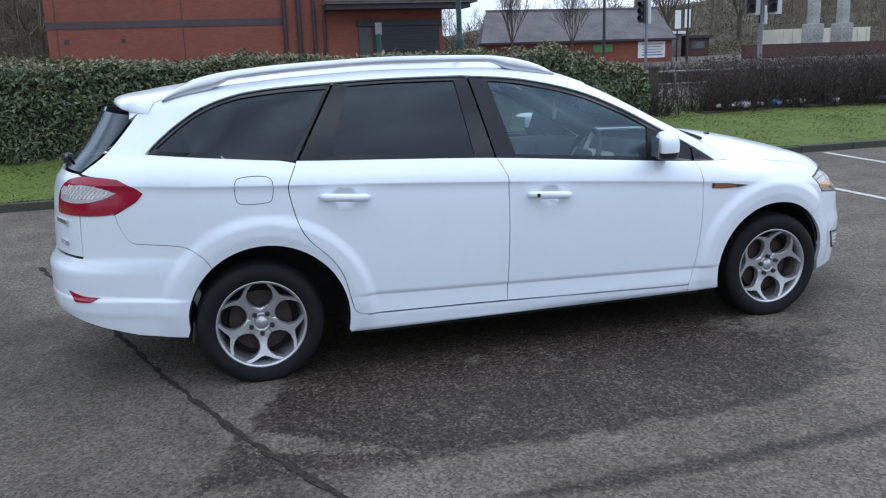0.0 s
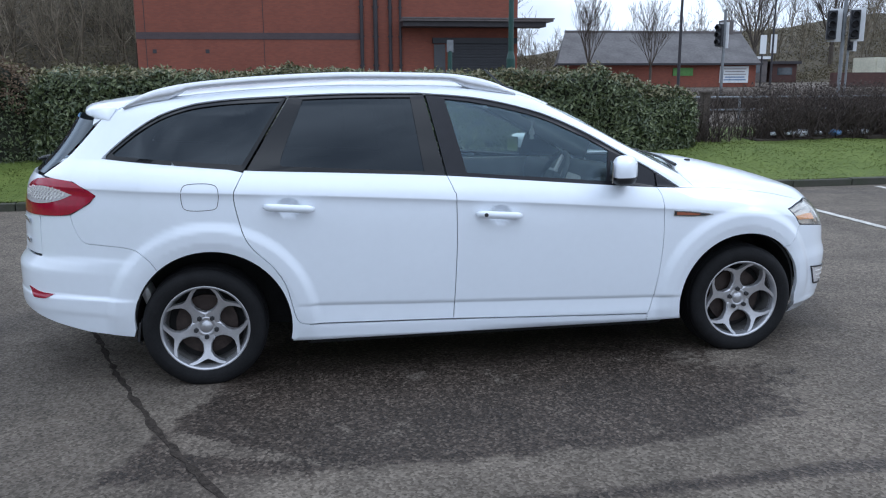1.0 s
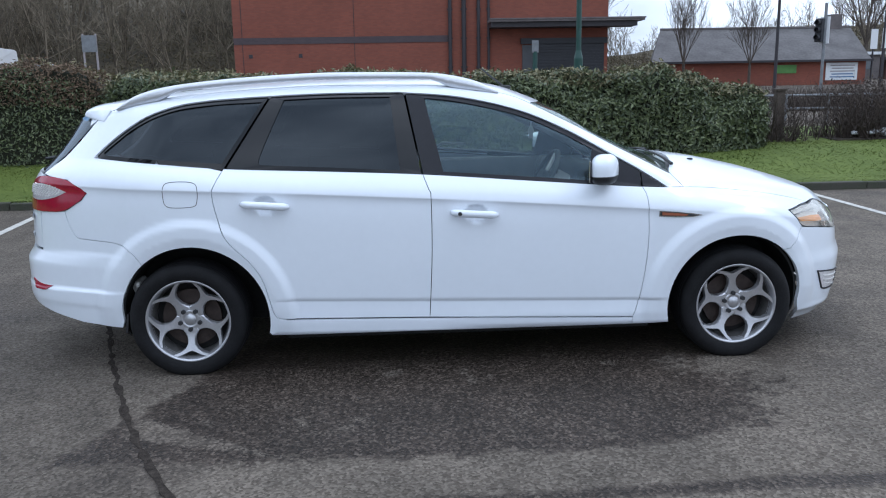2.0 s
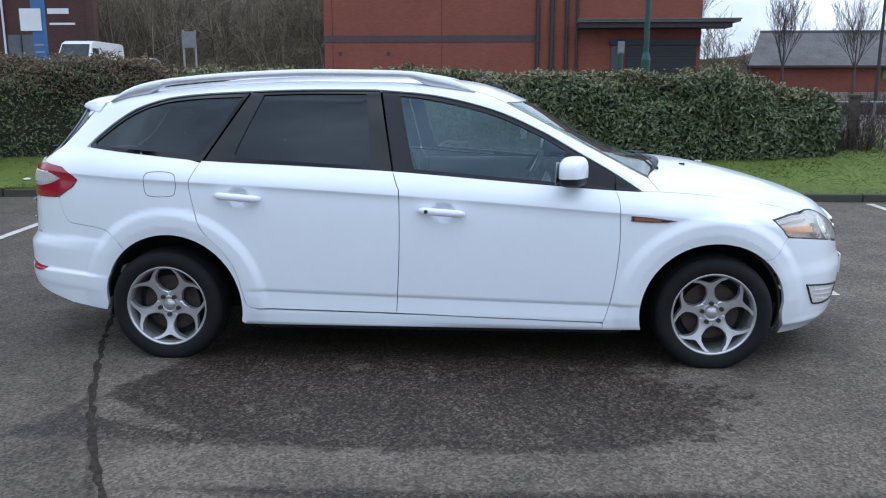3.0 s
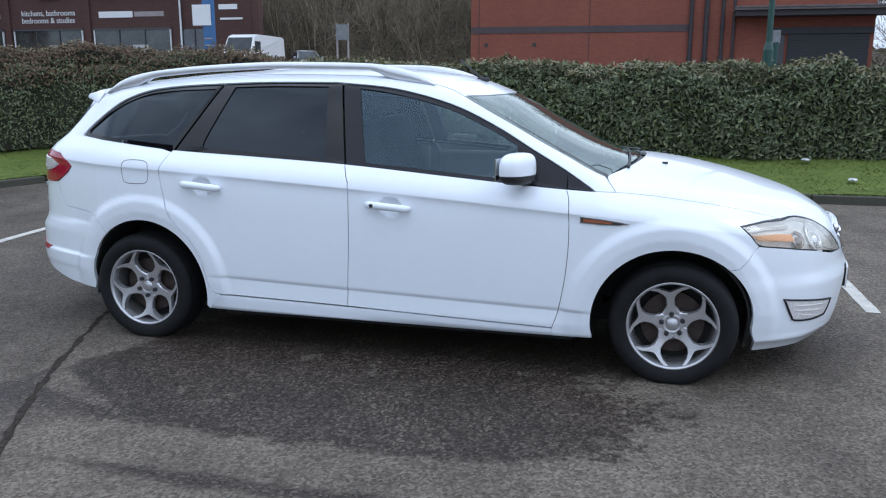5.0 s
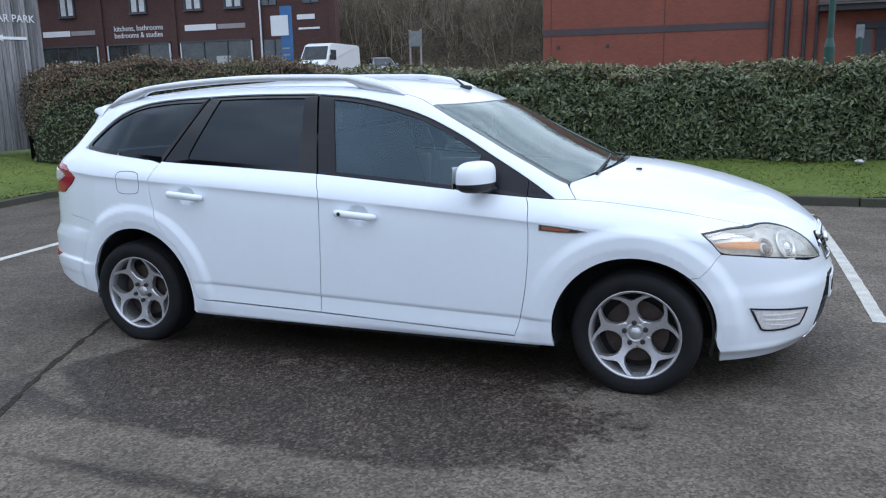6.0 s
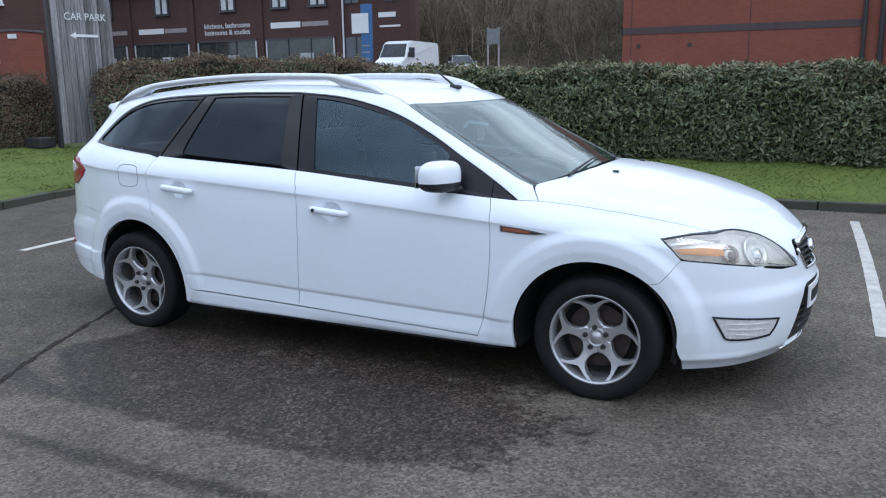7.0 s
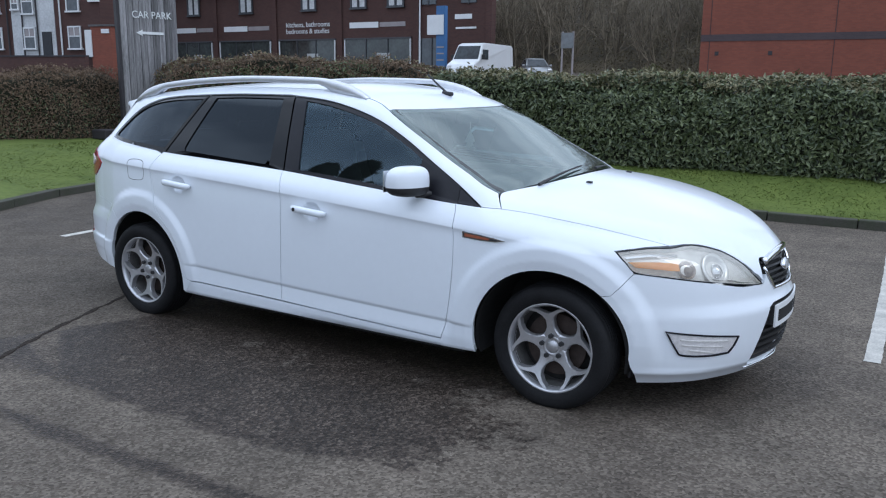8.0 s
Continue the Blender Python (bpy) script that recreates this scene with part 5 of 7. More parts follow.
b.faces.new(r_[::-1])
for i in range(len(prof)):
    j = (i + 1) % len(prof)
    b.faces.new((l_[j], l_[i], r_[i], r_[j]))
bmesh.ops.recalc_face_normals(b, faces=b.faces)
bmesh.ops.bevel(b, geom=b.edges[:], offset=0.05, segments=2, affect="EDGES")
part("body", b, VAN_PAINT, van, smooth=False)
b = bmesh.new()
sv = [b.verts.new(p) for p in ((1.62, -0.80, 2.42), (1.62, 0.80, 2.42), (2.16, 0.88, 1.58), (2.16, -0.88, 1.58))]
b.faces.new(sv)
bmesh.ops.solidify(b, geom=b.faces[:], thickness=-0.03)
part("windscreen", b, PANE, van)
for s in (-1, 1):
    part("side_window", box(bmesh.new(), (0.75, 0.03, 0.62), pose(1.25, s * 0.965, 1.88), 0.01), PANE, van)
    part("door_mirror", box(bmesh.new(), (0.12, 0.22, 0.32), pose(1.85, s * 1.12, 1.72), 0.03), PLASTIC, van)
    part("headlamp", box(bmesh.new(), (0.2, 0.3, 0.25), pose(2.86, s * 0.75, 1.05), 0.03), CLEAR_PART, van)
    for x in (-2.0, 2.0):
        wv = part("wheel", tube(bmesh.new(), 0.36, 0.36, 0.22, pose(x, s * 0.88, 0.36) @ Matrix.Rotation(radians(90), 4, "X"), 24), RUBBER, van)
        part("rim", tube(bmesh.new(), 0.2, 0.2, 0.03, pose(x, s * 1.0, 0.36) @ Matrix.Rotation(radians(90), 4, "X"), 20), ALLOY, wv)


def hatchback(at, turn, paint, label):
    """A small parked car; its nose points along +x."""
    hb = thing("hatchback", at, label, "car", turn=turn)
    lower = [(-1.95, 0.30), (-2.0, 0.55), (-1.93, 0.88), (-1.6, 0.95), (0.75, 0.93), (1.45, 0.83), (1.85, 0.70), (1.98, 0.48), (1.95, 0.28)]
    upper = [(-1.86, 0.93), (-1.62, 1.30), (-1.25, 1.46), (-0.5, 1.50), (0.05, 1.44), (0.95, 0.90)]

    def shell(outline, wide, narrow):
        b = bmesh.new()
        top, low = max(z for _, z in outline), min(z for _, z in outline)
        sides = []
        for s in (-1, 1):
            sides.append([b.verts.new((x, s * (wide + (narrow - wide) * (z - low) / (top - low)), z)) for x, z in outline])
        b.faces.new(sides[0])
        b.faces.new(sides[1][::-1])
        for i in range(len(outline)):
            j = (i + 1) % len(outline)
            b.faces.new((sides[0][j], sides[0][i], sides[1][i], sides[1][j]))
        bmesh.ops.recalc_face_normals(b, faces=b.faces)
        bmesh.ops.bevel(b, geom=b.edges[:], offset=0.05, segments=3, affect="EDGES")
        return b

    part("body", shell(lower, 0.86, 0.83), paint, hb, smooth=True)
    part("cabin", shell(upper, 0.80, 0.60), paint, hb, smooth=True)
    for s in (-1, 1):
        for x0, x1, t0, t1 in ((-1.45, -0.98, -1.22, -0.92), (-0.90, -0.28, -0.84, -0.26), (-0.20, 0.68, -0.18, 0.10)):
            b = bmesh.new()
            b.faces.new([b.verts.new(p) for p in ((x0, s * 0.800, 0.98), (x1, s * 0.800, 0.98), (t1, s * 0.640, 1.40), (t0, s * 0.640, 1.40))])
            bmesh.ops.solidify(b, geom=b.faces[:], thickness=0.012)
            part("side_window", b, PANE, hb)
        part("door_mirror", box(bmesh.new(), (0.10, 0.18, 0.13), pose(0.62, s * 0.92, 1.0), 0.04), paint, hb)
        part("headlamp", box(bmesh.new(), (0.28, 0.26, 0.14), pose(1.78, s * 0.66, 0.68, 0, 20, 0), 0.04), CLEAR_PART, hb)
        part("tail_lamp", box(bmesh.new(), (0.10, 0.20, 0.34), pose(-1.92, s * 0.70, 0.82), 0.03), RED_LENS, hb)
        for x in (-1.25, 1.25):
            wh_ = part("wheel", tube(bmesh.new(), 0.30, 0.30, 0.20, pose(x, s * 0.78, 0.30) @ Matrix.Rotation(radians(90), 4, "X"), 28), RUBBER, hb)
            part("rim", tube(bmesh.new(), 0.19, 0.17, 0.03, pose(x, s * 0.89, 0.30) @ Matrix.Rotation(radians(90), 4, "X"), 24), ALLOY, wh_)
    for name, pts in (("windscreen", ((0.90, 0.66, 0.97), (0.90, -0.66, 0.97), (0.14, -0.56, 1.41), (0.14, 0.56, 1.41))), ("rear_window", ((-1.80, 0.64, 1.06), (-1.80, -0.64, 1.06), (-1.60, -0.56, 1.36), (-1.60, 0.56, 1.36)))):
        b = bmesh.new()
        b.faces.new([b.verts.new(p) for p in pts])
        bmesh.ops.solidify(b, geom=b.faces[:], thickness=0.03)
        part(name, b, PANE, hb)
    return hb


SILVER = material("silver_paint", (0.30, 0.31, 0.32), rough=0.35, metal=0.3, coat=0.6, spread=0.05, scale=1)
hatchback((-20.3, 47.4, 1.57), -55.0, SILVER, "small silver hatchback parked behind the white van")


# ---- trees and the wooded bank ----
def bare_tree(name, at, height, label, seed, spread=0.55, levels=4, trunk=0.11, parent=None):
    """A leafless tree: a tapered trunk whose limbs fork down to fine twigs."""
    r = random.Random(seed)
    tr = thing(name, at, label, "tree", "bare trees")
    v, f = [], []
    tv, tf = [], []

    def limb(V, F, a, b, wa, wb, n=5):
        d = b - a
        s = d.cross(Vector((0.3, 0.9, 0.2))).normalized()
        t = d.cross(s).normalized()
        k0 = len(V)
        for p, w in ((a, wa), (b, wb)):
            for k in range(n):
                g = 2 * math.pi * k / n
                V.append(tuple(p + (s * math.cos(g) + t * math.sin(g)) * w))
        for k in range(n):
            F.append((k0 + k, k0 + (k + 1) % n, k0 + n + (k + 1) % n, k0 + n + k))

    def grow(a, d, length, w, level):
        for _ in range(3):
            b = a + d * (length / 3)
            limb(v, f, a, b, w, w * 0.82, 5 if level < 2 else 3)
            if level < levels:
                for _k in range(2):
                    nd = (d + Vector((r.gauss(0, spread), r.gauss(0, spread), r.uniform(0.1, 0.6)))).normalized()
                    grow(b, nd, length * r.uniform(0.5, 0.72), max(w * 0.46, 0.007), level + 1)
            a, w = b, w * 0.82
            d = (d + Vector((r.gauss(0, 0.10), r.gauss(0, 0.10), 0.06))).normalized()

    top = Vector((0, 0, height * 0.28))
    limb(tv, tf, Vector((0, 0, -0.2)), top, trunk * 1.25, trunk, 8)
    raw_part("trunk", tv, tf, BARK, tr)
    for k in range(4):
        a = 6.283 * k / 4 + r.random()
        grow(top, Vector((math.cos(a) * 0.42, math.sin(a) * 0.42, 1)).normalized(), height * 0.42, trunk * 0.45, 1)
    grow(top, Vector((0, 0, 1)), height * 0.5, trunk * 0.55, 1)
    raw_part("crown", v, f, BARK, tr)
    return tr


bare_tree("bare_tree", (19.0, 46, 0.82), 5.6, "leafless young street tree before the workshop", 2, spread=0.4, trunk=0.085)
bare_tree("bare_tree", (23.2, 46, 0.82), 5.2, "leafless young street tree before the workshop", 9, spread=0.4, trunk=0.08)
bare_tree("bare_tree", (13.9, 58, 2.0), 7.5, "leafless tree behind the warehouse", 14, trunk=0.16)
bare_tree("bare_tree", (17.0, 62, 2.2), 7.0, "leafless tree behind the workshop", 21, trunk=0.16)
bare_tree("bare_tree", (41.0, 64, 1.4), 9.6, "leafless tree above the yard", 33, trunk=0.2)
bare_tree("bare_tree", (50.0, 66, 1.5), 10.6, "leafless tree above the yard", 41, trunk=0.2)
WOOD_A = leaf_material("wood_scrub", (0.078, 0.064, 0.045), (0.255, 0.212, 0.152), 0.9)
WOOD_B = leaf_material("wood_scrub_leaf", (0.040, 0.034, 0.017), (0.140, 0.114, 0.064), 0.9)
bank = thing("wooded_bank", (0, 0, 0), "steep bank of leafless scrub and dark evergreens behind the buildings", "woodland", kind="stuff")
BANK_Z = Line((58, 1.5), (62, 3.0), (72, 7.6), (84, 11.2), (110, 13.5))
bankx = Line((-200, 1.15), (-95, 1.1), (-60, 1.0), (-10, 1.0), (8, 0.75), (16, 0.36), (26, 0.12), (34, 0.16), (44, 0.34), (56, 0.44), (70, 0.52), (85, 0.75), (200, 0.8))
bv, bf = [], []
xs, ys = np.linspace(-190, 190, 77), np.linspace(58, 112, 16)
for yy in ys:
    for xx in xs:
        g = ground_z(xx, yy)
        bv.append((xx, yy, g - 0.3 + (float(BANK_Z(yy)) - g) * float(bankx(xx)) * (1 + 0.12 * noise.noise(Vector((xx * 0.06, yy * 0.06, 1))))))
for j in range(len(ys) - 1):
    for i in range(len(xs) - 1):
        bf.append((j * len(xs) + i, j * len(xs) + i + 1, (j + 1) * len(xs) + i + 1, (j + 1) * len(xs) + i))
BANK_SCRUB = material("bank_scrub", (0.056, 0.044, 0.027), rough=0.95, spread=0.5, scale=0.35, bump=1.0, bump_scale=3.0, tint=(0.105, 0.084, 0.050))
tagged(raw_part("bank", bv, bf, BANK_SCRUB, bank, smooth=True), kind="stuff")
def bank_z(x, y):
    g = ground_z(x, y)
    return g - 0.3 + (float(BANK_Z(y)) - g) * float(bankx(x)) * (1 + 0.12 * noise.noise(Vector((x * 0.06, y * 0.06, 1))))


r = np.random.default_rng(4)
m = 4200
cx, cy = r.uniform(-70, 80, m), 59 + 45 * r.random(m) ** 1.4
cz = np.array([bank_z(a, q) for a, q in zip(cx, cy)])
ch = r.uniform(0.8, 2.6, m) * np.clip(bankx(cx) * 1.3, 0.22, 1)
c = np.repeat(np.stack([cx, cy, cz], 1), 34, 0)
hh, k = np.repeat(ch, 34), r.random(m * 34)
c[:, 2] += k * hh
c[:, :2] += r.normal(0, 1, (len(c), 2)) * (0.5 + 0.5 * np.sqrt(k * (1 - k)) * 2)[:, None] * 0.75
leaves("scrub", c, np.tile([0, -0.8, 0.3], (len(c), 1)), 0.17, WOOD_B, bank, 4, 0.9, narrow=0.5)


def thicket(count, x0, x1, y0, y1, tall, seed):
    """Leafless trees and saplings, each a bent stem that forks into limbs and twigs."""
    r = np.random.default_rng(seed)
    A, B, W = [], [], []

    def grow(p, d, length, w, level):
        for _ in range(3):
            q = p + d * length / 3
            A.append(p), B.append(q), W.append((w, w * 0.8))
            if level < 3:
                for _k in range(2 if level else 3):
                    s = d + r.normal(0, 0.55, 3) + [0, 0, 0.25]
                    grow(q, s / np.linalg.norm(s), length * r.uniform(0.42, 0.62), w * 0.5, level + 1 if level else 2)
            p, w = q, w * 0.8
            d = d + r.normal(0, 0.12, 3)
            d = d / np.linalg.norm(d)

    for _ in range(count):
        x, y = r.uniform(x0, x1), r.uniform(y0, y1)
        h = tall * r.uniform(0.5, 1.15) * min(1.0, 0.3 + float(bankx(x)))
        d = np.array([*r.normal(0, 0.12, 2), 1.0])
        grow(np.array([x, y, bank_z(x, y) - 0.2]), d / np.linalg.norm(d), h, 0.012 * h + 0.02, 0)
    A, B, W = np.array(A), np.array(B), np.maximum(np.array(W), 0.012)
    d = B - A
    s = np.cross(d, [0.3, 1.0, 0.2])
    s /= np.linalg.norm(s, axis=1)[:, None]
    t = np.cross(d, s)
    t /= np.linalg.norm(t, axis=1)[:, None]
    ring = []
    for p, w in ((A, W[:, :1]), (B, W[:, 1:])):
        for g in (0.0, 2.094, 4.189):
            ring.append(p + (s * math.cos(g) + t * math.sin(g)) * w)
    v = np.stack(ring, 1).reshape(-1, 3)
    i = np.arange(len(A)) * 6
    f = np.concatenate([np.stack([i + k, i + (k + 1) % 3, i + 3 + (k + 1) % 3, i + 3 + k], 1) for k in range(3)])
    me = bpy.data.meshes.new("trunks")
    me.from_pydata(v.tolist(), [], f.tolist())
    me.materials.append(WOOD_A)
    ob = new("trunks", me)
    ob.parent = bank
    tagged(ob, kind="stuff")


thicket(330, -34, 6, 58.5, 76, 6.0, 1)
thicket(90, -90, -34, 60, 80, 7.0, 2)
thicket(230, 6, 90, 61, 84, 6.2, 3)


# ---- tall evergreens across the car park, seen mirrored in the glass ----
DARK_NEEDLE = leaf_material("dark_needles", (0.010, 0.014, 0.007), (0.035, 0.042, 0.020), 0.8)


def evergreen(at, height, seed):
    tr = thing("evergreen_tree", at, "tall dark evergreen tree across the car park", "tree", "evergreens across the car park")
    part("trunk", tube(bmesh.new(), 0.28, 0.05, height * 0.95, pose(0, 0, height * 0.475), 10), BARK, tr)
    r = np.random.default_rng(seed)
    n = 9000
    k = r.random(n) ** 0.7
    rad = (0.5 + (1 - k) * height * 0.20) * (0.75 + 0.35 * np.sin(k * 40 + r.random(n))) * np.sqrt(r.random(n))
    a = r.uniform(0, 6.283, n)
    c = np.stack([rad * np.cos(a), rad * np.sin(a), height * (0.08 + 0.92 * k) - rad * 0.2], 1)
    leaves("crown", c, np.stack([np.cos(a), np.sin(a), 0.4 + 0 * a], 1), 0.85, DARK_NEEDLE, tr, seed, 0.7, narrow=0.5)


for i, (x, y, h) in enumerate(((-21.3, -27, 22.5), (-22, -25, 21), (-25, -24, 22), (-28.5, -24, 20))):
    evergreen((x, y, 0), h, 60 + i)

# ---- the white estate car ----
def side_of(p):
    """(s, z) of points of the skin."""
    x, y, z = np.asarray(p, float).T
    y = np.abs(y)
    s = np.where(x > X_F, X_F + R_END * np.arctan2(x - X_F, y), np.where(x < X_R, X_R + R_END * np.arctan2(x - X_R, y), x))
    return np.stack([s, z], 1)


def top_line(xy):
    return side_of(on_top(np.asarray(xy, float)))


def arc(arch, a0, a1, n=24):
    ax, az, ar = arch
    return [(ax + ar * math.cos(radians(a0 + (a1 - a0) * i / n)), az + ar * math.sin(radians(a0 + (a1 - a0) * i / n))) for i in range(n + 1)]


def joined(*runs):
    out = []
    for r in runs:
        for p in r:
            p = (float(p[0]), float(p[1]))
            if not out or math.dist(p, out[-1]) > 1e-4:
                out.append(p)
    if math.dist(out[0], out[-1]) < 1e-4:
        out.pop()
    return out


def resample(run, n):
    q = np.asarray(run, float)
    d = np.concatenate([[0], np.cumsum(np.linalg.norm(np.diff(q, axis=0), axis=1))])
    t = np.linspace(0, d[-1], n)
    return np.stack([np.interp(t, d, q[:, k]) for k in range(q.shape[1])], 1)


def closed_sides(sides, n=36):
    return np.concatenate([resample(smooth_path(s, 6) if len(s) > 2 else s, n)[:-1] for s in sides])


# lines of the flank, in (s, z)
DLO_TOP = smooth_path([(-0.518, 1.112), (-0.458, 1.178), (-0.362, 1.250), (-0.232, 1.314), (-0.055, 1.359), (0.158, 1.387), (0.444, 1.402),
                       (0.722, 1.411), (1.057, 1.411), (1.133, 1.408), (1.42, 1.381), (1.717, 1.310), (1.949, 1.212), (2.148, 1.102), (2.318, 1.006), (2.466, 0.911)], 5)
DLO_LOW = smooth_path([(-0.518, 1.112), (-0.107, 1.082), (0.223, 1.055), (0.709, 1.033), (1.21, 1.007), (1.728, 0.966), (2.15, 0.932), (2.33, 0.919), (2.466, 0.911)], 5)
REAR_SHUT = smooth_path([(0.223, 1.055), (0.187, 0.987), (0.171, 0.944), (0.179, 0.871), (0.209, 0.756), (0.252, 0.683), (0.339, 0.596), (0.395, 0.507),
                         (0.424, 0.400), (0.442, 0.330), (0.466, 0.302), (0.51, 0.295)], 5)
DOOR_LOW = smooth_path([(0.51, 0.295), (0.85, 0.289), (1.23, 0.281), (1.734, 0.265), (2.285, 0.248)], 5)
MID_SHUT = smooth_path([(1.21, 1.007), (1.238, 0.935), (1.247, 0.898), (1.248, 0.653), (1.238, 0.42), (1.230, 0.281)], 5)
FRONT_SHUT = smooth_path([(2.33, 0.919), (2.345, 0.880), (2.350, 0.824), (2.354, 0.670), (2.341, 0.498), (2.313, 0.335), (2.285, 0.248)], 5)
SCREEN_EDGE = smooth_path([(1.785, 1.343), (2.037, 1.214), (2.19, 1.132), (2.331, 1.060), (2.43, 1.008), (2.505, 0.972)], 5)
ROOF_EDGE = top_line(smooth_path([(-0.40, 0.545), (-0.2, 0.565), (0.0, 0.58), (0.6, 0.595), (1.2, 0.60), (1.55, 0.612), (1.72, 0.635)], 6))
TAIL_EDGE = smooth_path([(-0.516, 1.372), (-0.60, 1.335), (-0.655, 1.285), (-0.70, 1.19), (-0.745, 1.10), (-0.81, 1.027)], 5)
TAIL_LAMP = smooth_path([(-0.975, 0.93), (-0.93, 0.975), (-0.85, 1.008), (-0.75, 1.018), (-0.605, 1.005), (-0.52, 0.965), (-0.488, 0.942), (-0.488, 0.942),
                         (-0.52, 0.905), (-0.60, 0.858), (-0.66, 0.842), (-0.80, 0.836), (-0.95, 0.836), (-0.985, 0.845), (-0.985, 0.88)], 5, closed=True)
BUMP_REAR = smooth_path([(-0.62, 0.846), (-0.60, 0.78), (-0.56, 0.718), (-0.50, 0.706), (-0.327, 0.690), (-0.24, 0.645), (-0.201, 0.585)], 5)
HEAD_LAMP = smooth_path([(3.125, 0.769), (3.125, 0.769), (3.262, 0.782), (3.376, 0.781), (3.45, 0.787), (3.518, 0.784), (3.635, 0.754), (3.723, 0.698), (3.779, 0.640),
                         (3.836, 0.590), (3.836, 0.590), (3.77, 0.593), (3.518, 0.633), (3.34, 0.660), (3.21, 0.679), (3.164, 0.725)], 5, closed=True)
BONNET_SHUT = smooth_path([(2.557, 0.908), (2.72, 0.897), (2.882, 0.880), (3.03, 0.860), (3.167, 0.835), (3.30, 0.806), (3.376, 0.787)], 5)
HEAD_TOP = [(3.376, 0.787), (3.45, 0.790), (3.518, 0.786), (3.635, 0.757), (3.723, 0.70), (3.786, 0.645), (3.842, 0.598)]


def wheel(name, label, spin):
    """An alloy wheel; its axle lies along y and its face looks to -y."""
    w = thing(name)
    out = Matrix.Rotation(radians(90), 4, "X")
    b = bmesh.new()
    prof = [(0.208, 0.086), (0.214, 0.093), (0.226, 0.101), (0.246, 0.107), (0.268, 0.105), (0.283, 0.097), (0.293, 0.085), (0.299, 0.068)]
    grooves = []
    for k in range(-3, 4):
        h = -k * 0.022
        grooves += [(0.3015, h + 0.0085), (0.3015, h + 0.004), (0.295, h + 0.003), (0.295, h - 0.003), (0.3015, h - 0.004), (0.3015, h - 0.0085)]
    prof = prof + [g for g in grooves if abs(g[1]) < 0.064] + [(r, -h) for r, h in reversed(prof)]
    lathe(b, prof, 72, out)
    for v in b.verts:
        squash = max(0.0, -0.255 - v.co.z)
        if v.co.z < -0.285:
            v.co.z = -0.285 + (v.co.z + 0.285) * 0.03
        v.co.y += math.copysign(squash * 0.20, v.co.y) if abs(v.co.y) > 0.08 else 0
    part("tyre", b, RUBBER, w, "worn black rubber tyre", smooth=True)
    barrel = lathe(bmesh.new(), [(0.202, -0.09), (0.192, -0.06), (0.186, -0.02), (0.188, 0.03), (0.196, 0.060)], 60, out)
    part("barrel", barrel, BARREL_SHADE, w, "inside of the rim, coloured dark for its shade", smooth=True)
    rim = lathe(bmesh.new(), [(0.1935, 0.052), (0.197, 0.062), (0.199, 0.074), (0.2035, 0.088), (0.2085, 0.0935), (0.2145, 0.0935), (0.2180, 0.090), (0.2185, 0.082), (0.209, 0.074)], 72, out)
    rim_ob = part("rim", rim, ALLOY, w, "five-spoke silver alloy rim", smooth=True)
    disc = lathe(bmesh.new(), [(0.0, -0.004), (0.07, -0.004), (0.072, 0.004), (0.150, 0.004), (0.150, -0.012), (0.0, -0.012)], 48, out)
    part("brake_disc", disc, RUST, w, "rusty brake disc")
    backing = lathe(bmesh.new(), [(0.0, -0.03), (0.19, -0.03), (0.19, -0.04)], 40, out)
    part("backplate", backing, UNDER, w)
    star = [(0.030, -0.036), (0.056, -0.042), (0.074, -0.0295), (0.092, -0.0215), (0.110, -0.0195), (0.130, -0.0205), (0.151, -0.0315), (0.169, -0.057), (0.179, -0.094),
            (0.189, -0.078), (0.1825, -0.052), (0.1735, -0.031), (0.165, -0.012), (0.162, 0.0)]
    star = star + [(r, -t) for r, t in reversed(star[:-1])]
    for k in range(5):
        b = bmesh.new()
        lower, upper, crest = [], [], []
        for r, t in star:
            f = min(max((math.hypot(r, t) - 0.03) / 0.175, 0), 1)
            top = 0.052 + 0.032 * f ** 1.5
            lower.append(b.verts.new(out @ Vector((r, t, top - 0.034))))
            upper.append(b.verts.new(out @ Vector((r, t, top - 0.006))))
            crest.append(b.verts.new(out @ Vector((r + 0.0 * t, t * (0.80 if r < 0.14 else 0.965), top))))
        n = len(star)
        for i in range(n):
            j = (i + 1) % n
            b.faces.new((lower[i], lower[j], upper[j], upper[i]))
            b.faces.new((upper[i], upper[j], crest[j], crest[i]))
        m = n - 1
        for i in range(4):
            b.faces.new((crest[i], crest[i + 1], crest[m - i - 1], crest[m - i]))
        b.faces.new((crest[4], crest[5], crest[12], crest[13], crest[m - 12], crest[m - 5], crest[m - 4]))
        for c in (lambda i: crest[i], lambda i: crest[m - i]):
            b.faces.new((c(5), c(6), c(11), c(12)))
            b.faces.new((c(6), c(7), c(10), c(11)))
            b.faces.new((c(7), c(8), c(9), c(10)))
        bmesh.ops.recalc_face_normals(b, faces=b.faces)
        part("spoke", b, ALLOY, rim_ob, at=Matrix.Rotation(radians(-(spin + 72 * k)), 4, "Y"))
    hub = lathe(bmesh.new(), [(0.060, 0.02), (0.062, 0.044), (0.057, 0.053), (0.034, 0.057), (0.030, 0.052), (0.029, 0.057), (0.026, 0.0595), (0.0, 0.0602)], 40, out)
    part("hub_cap", hub, ALLOY, w, "silver centre cap", smooth=True)
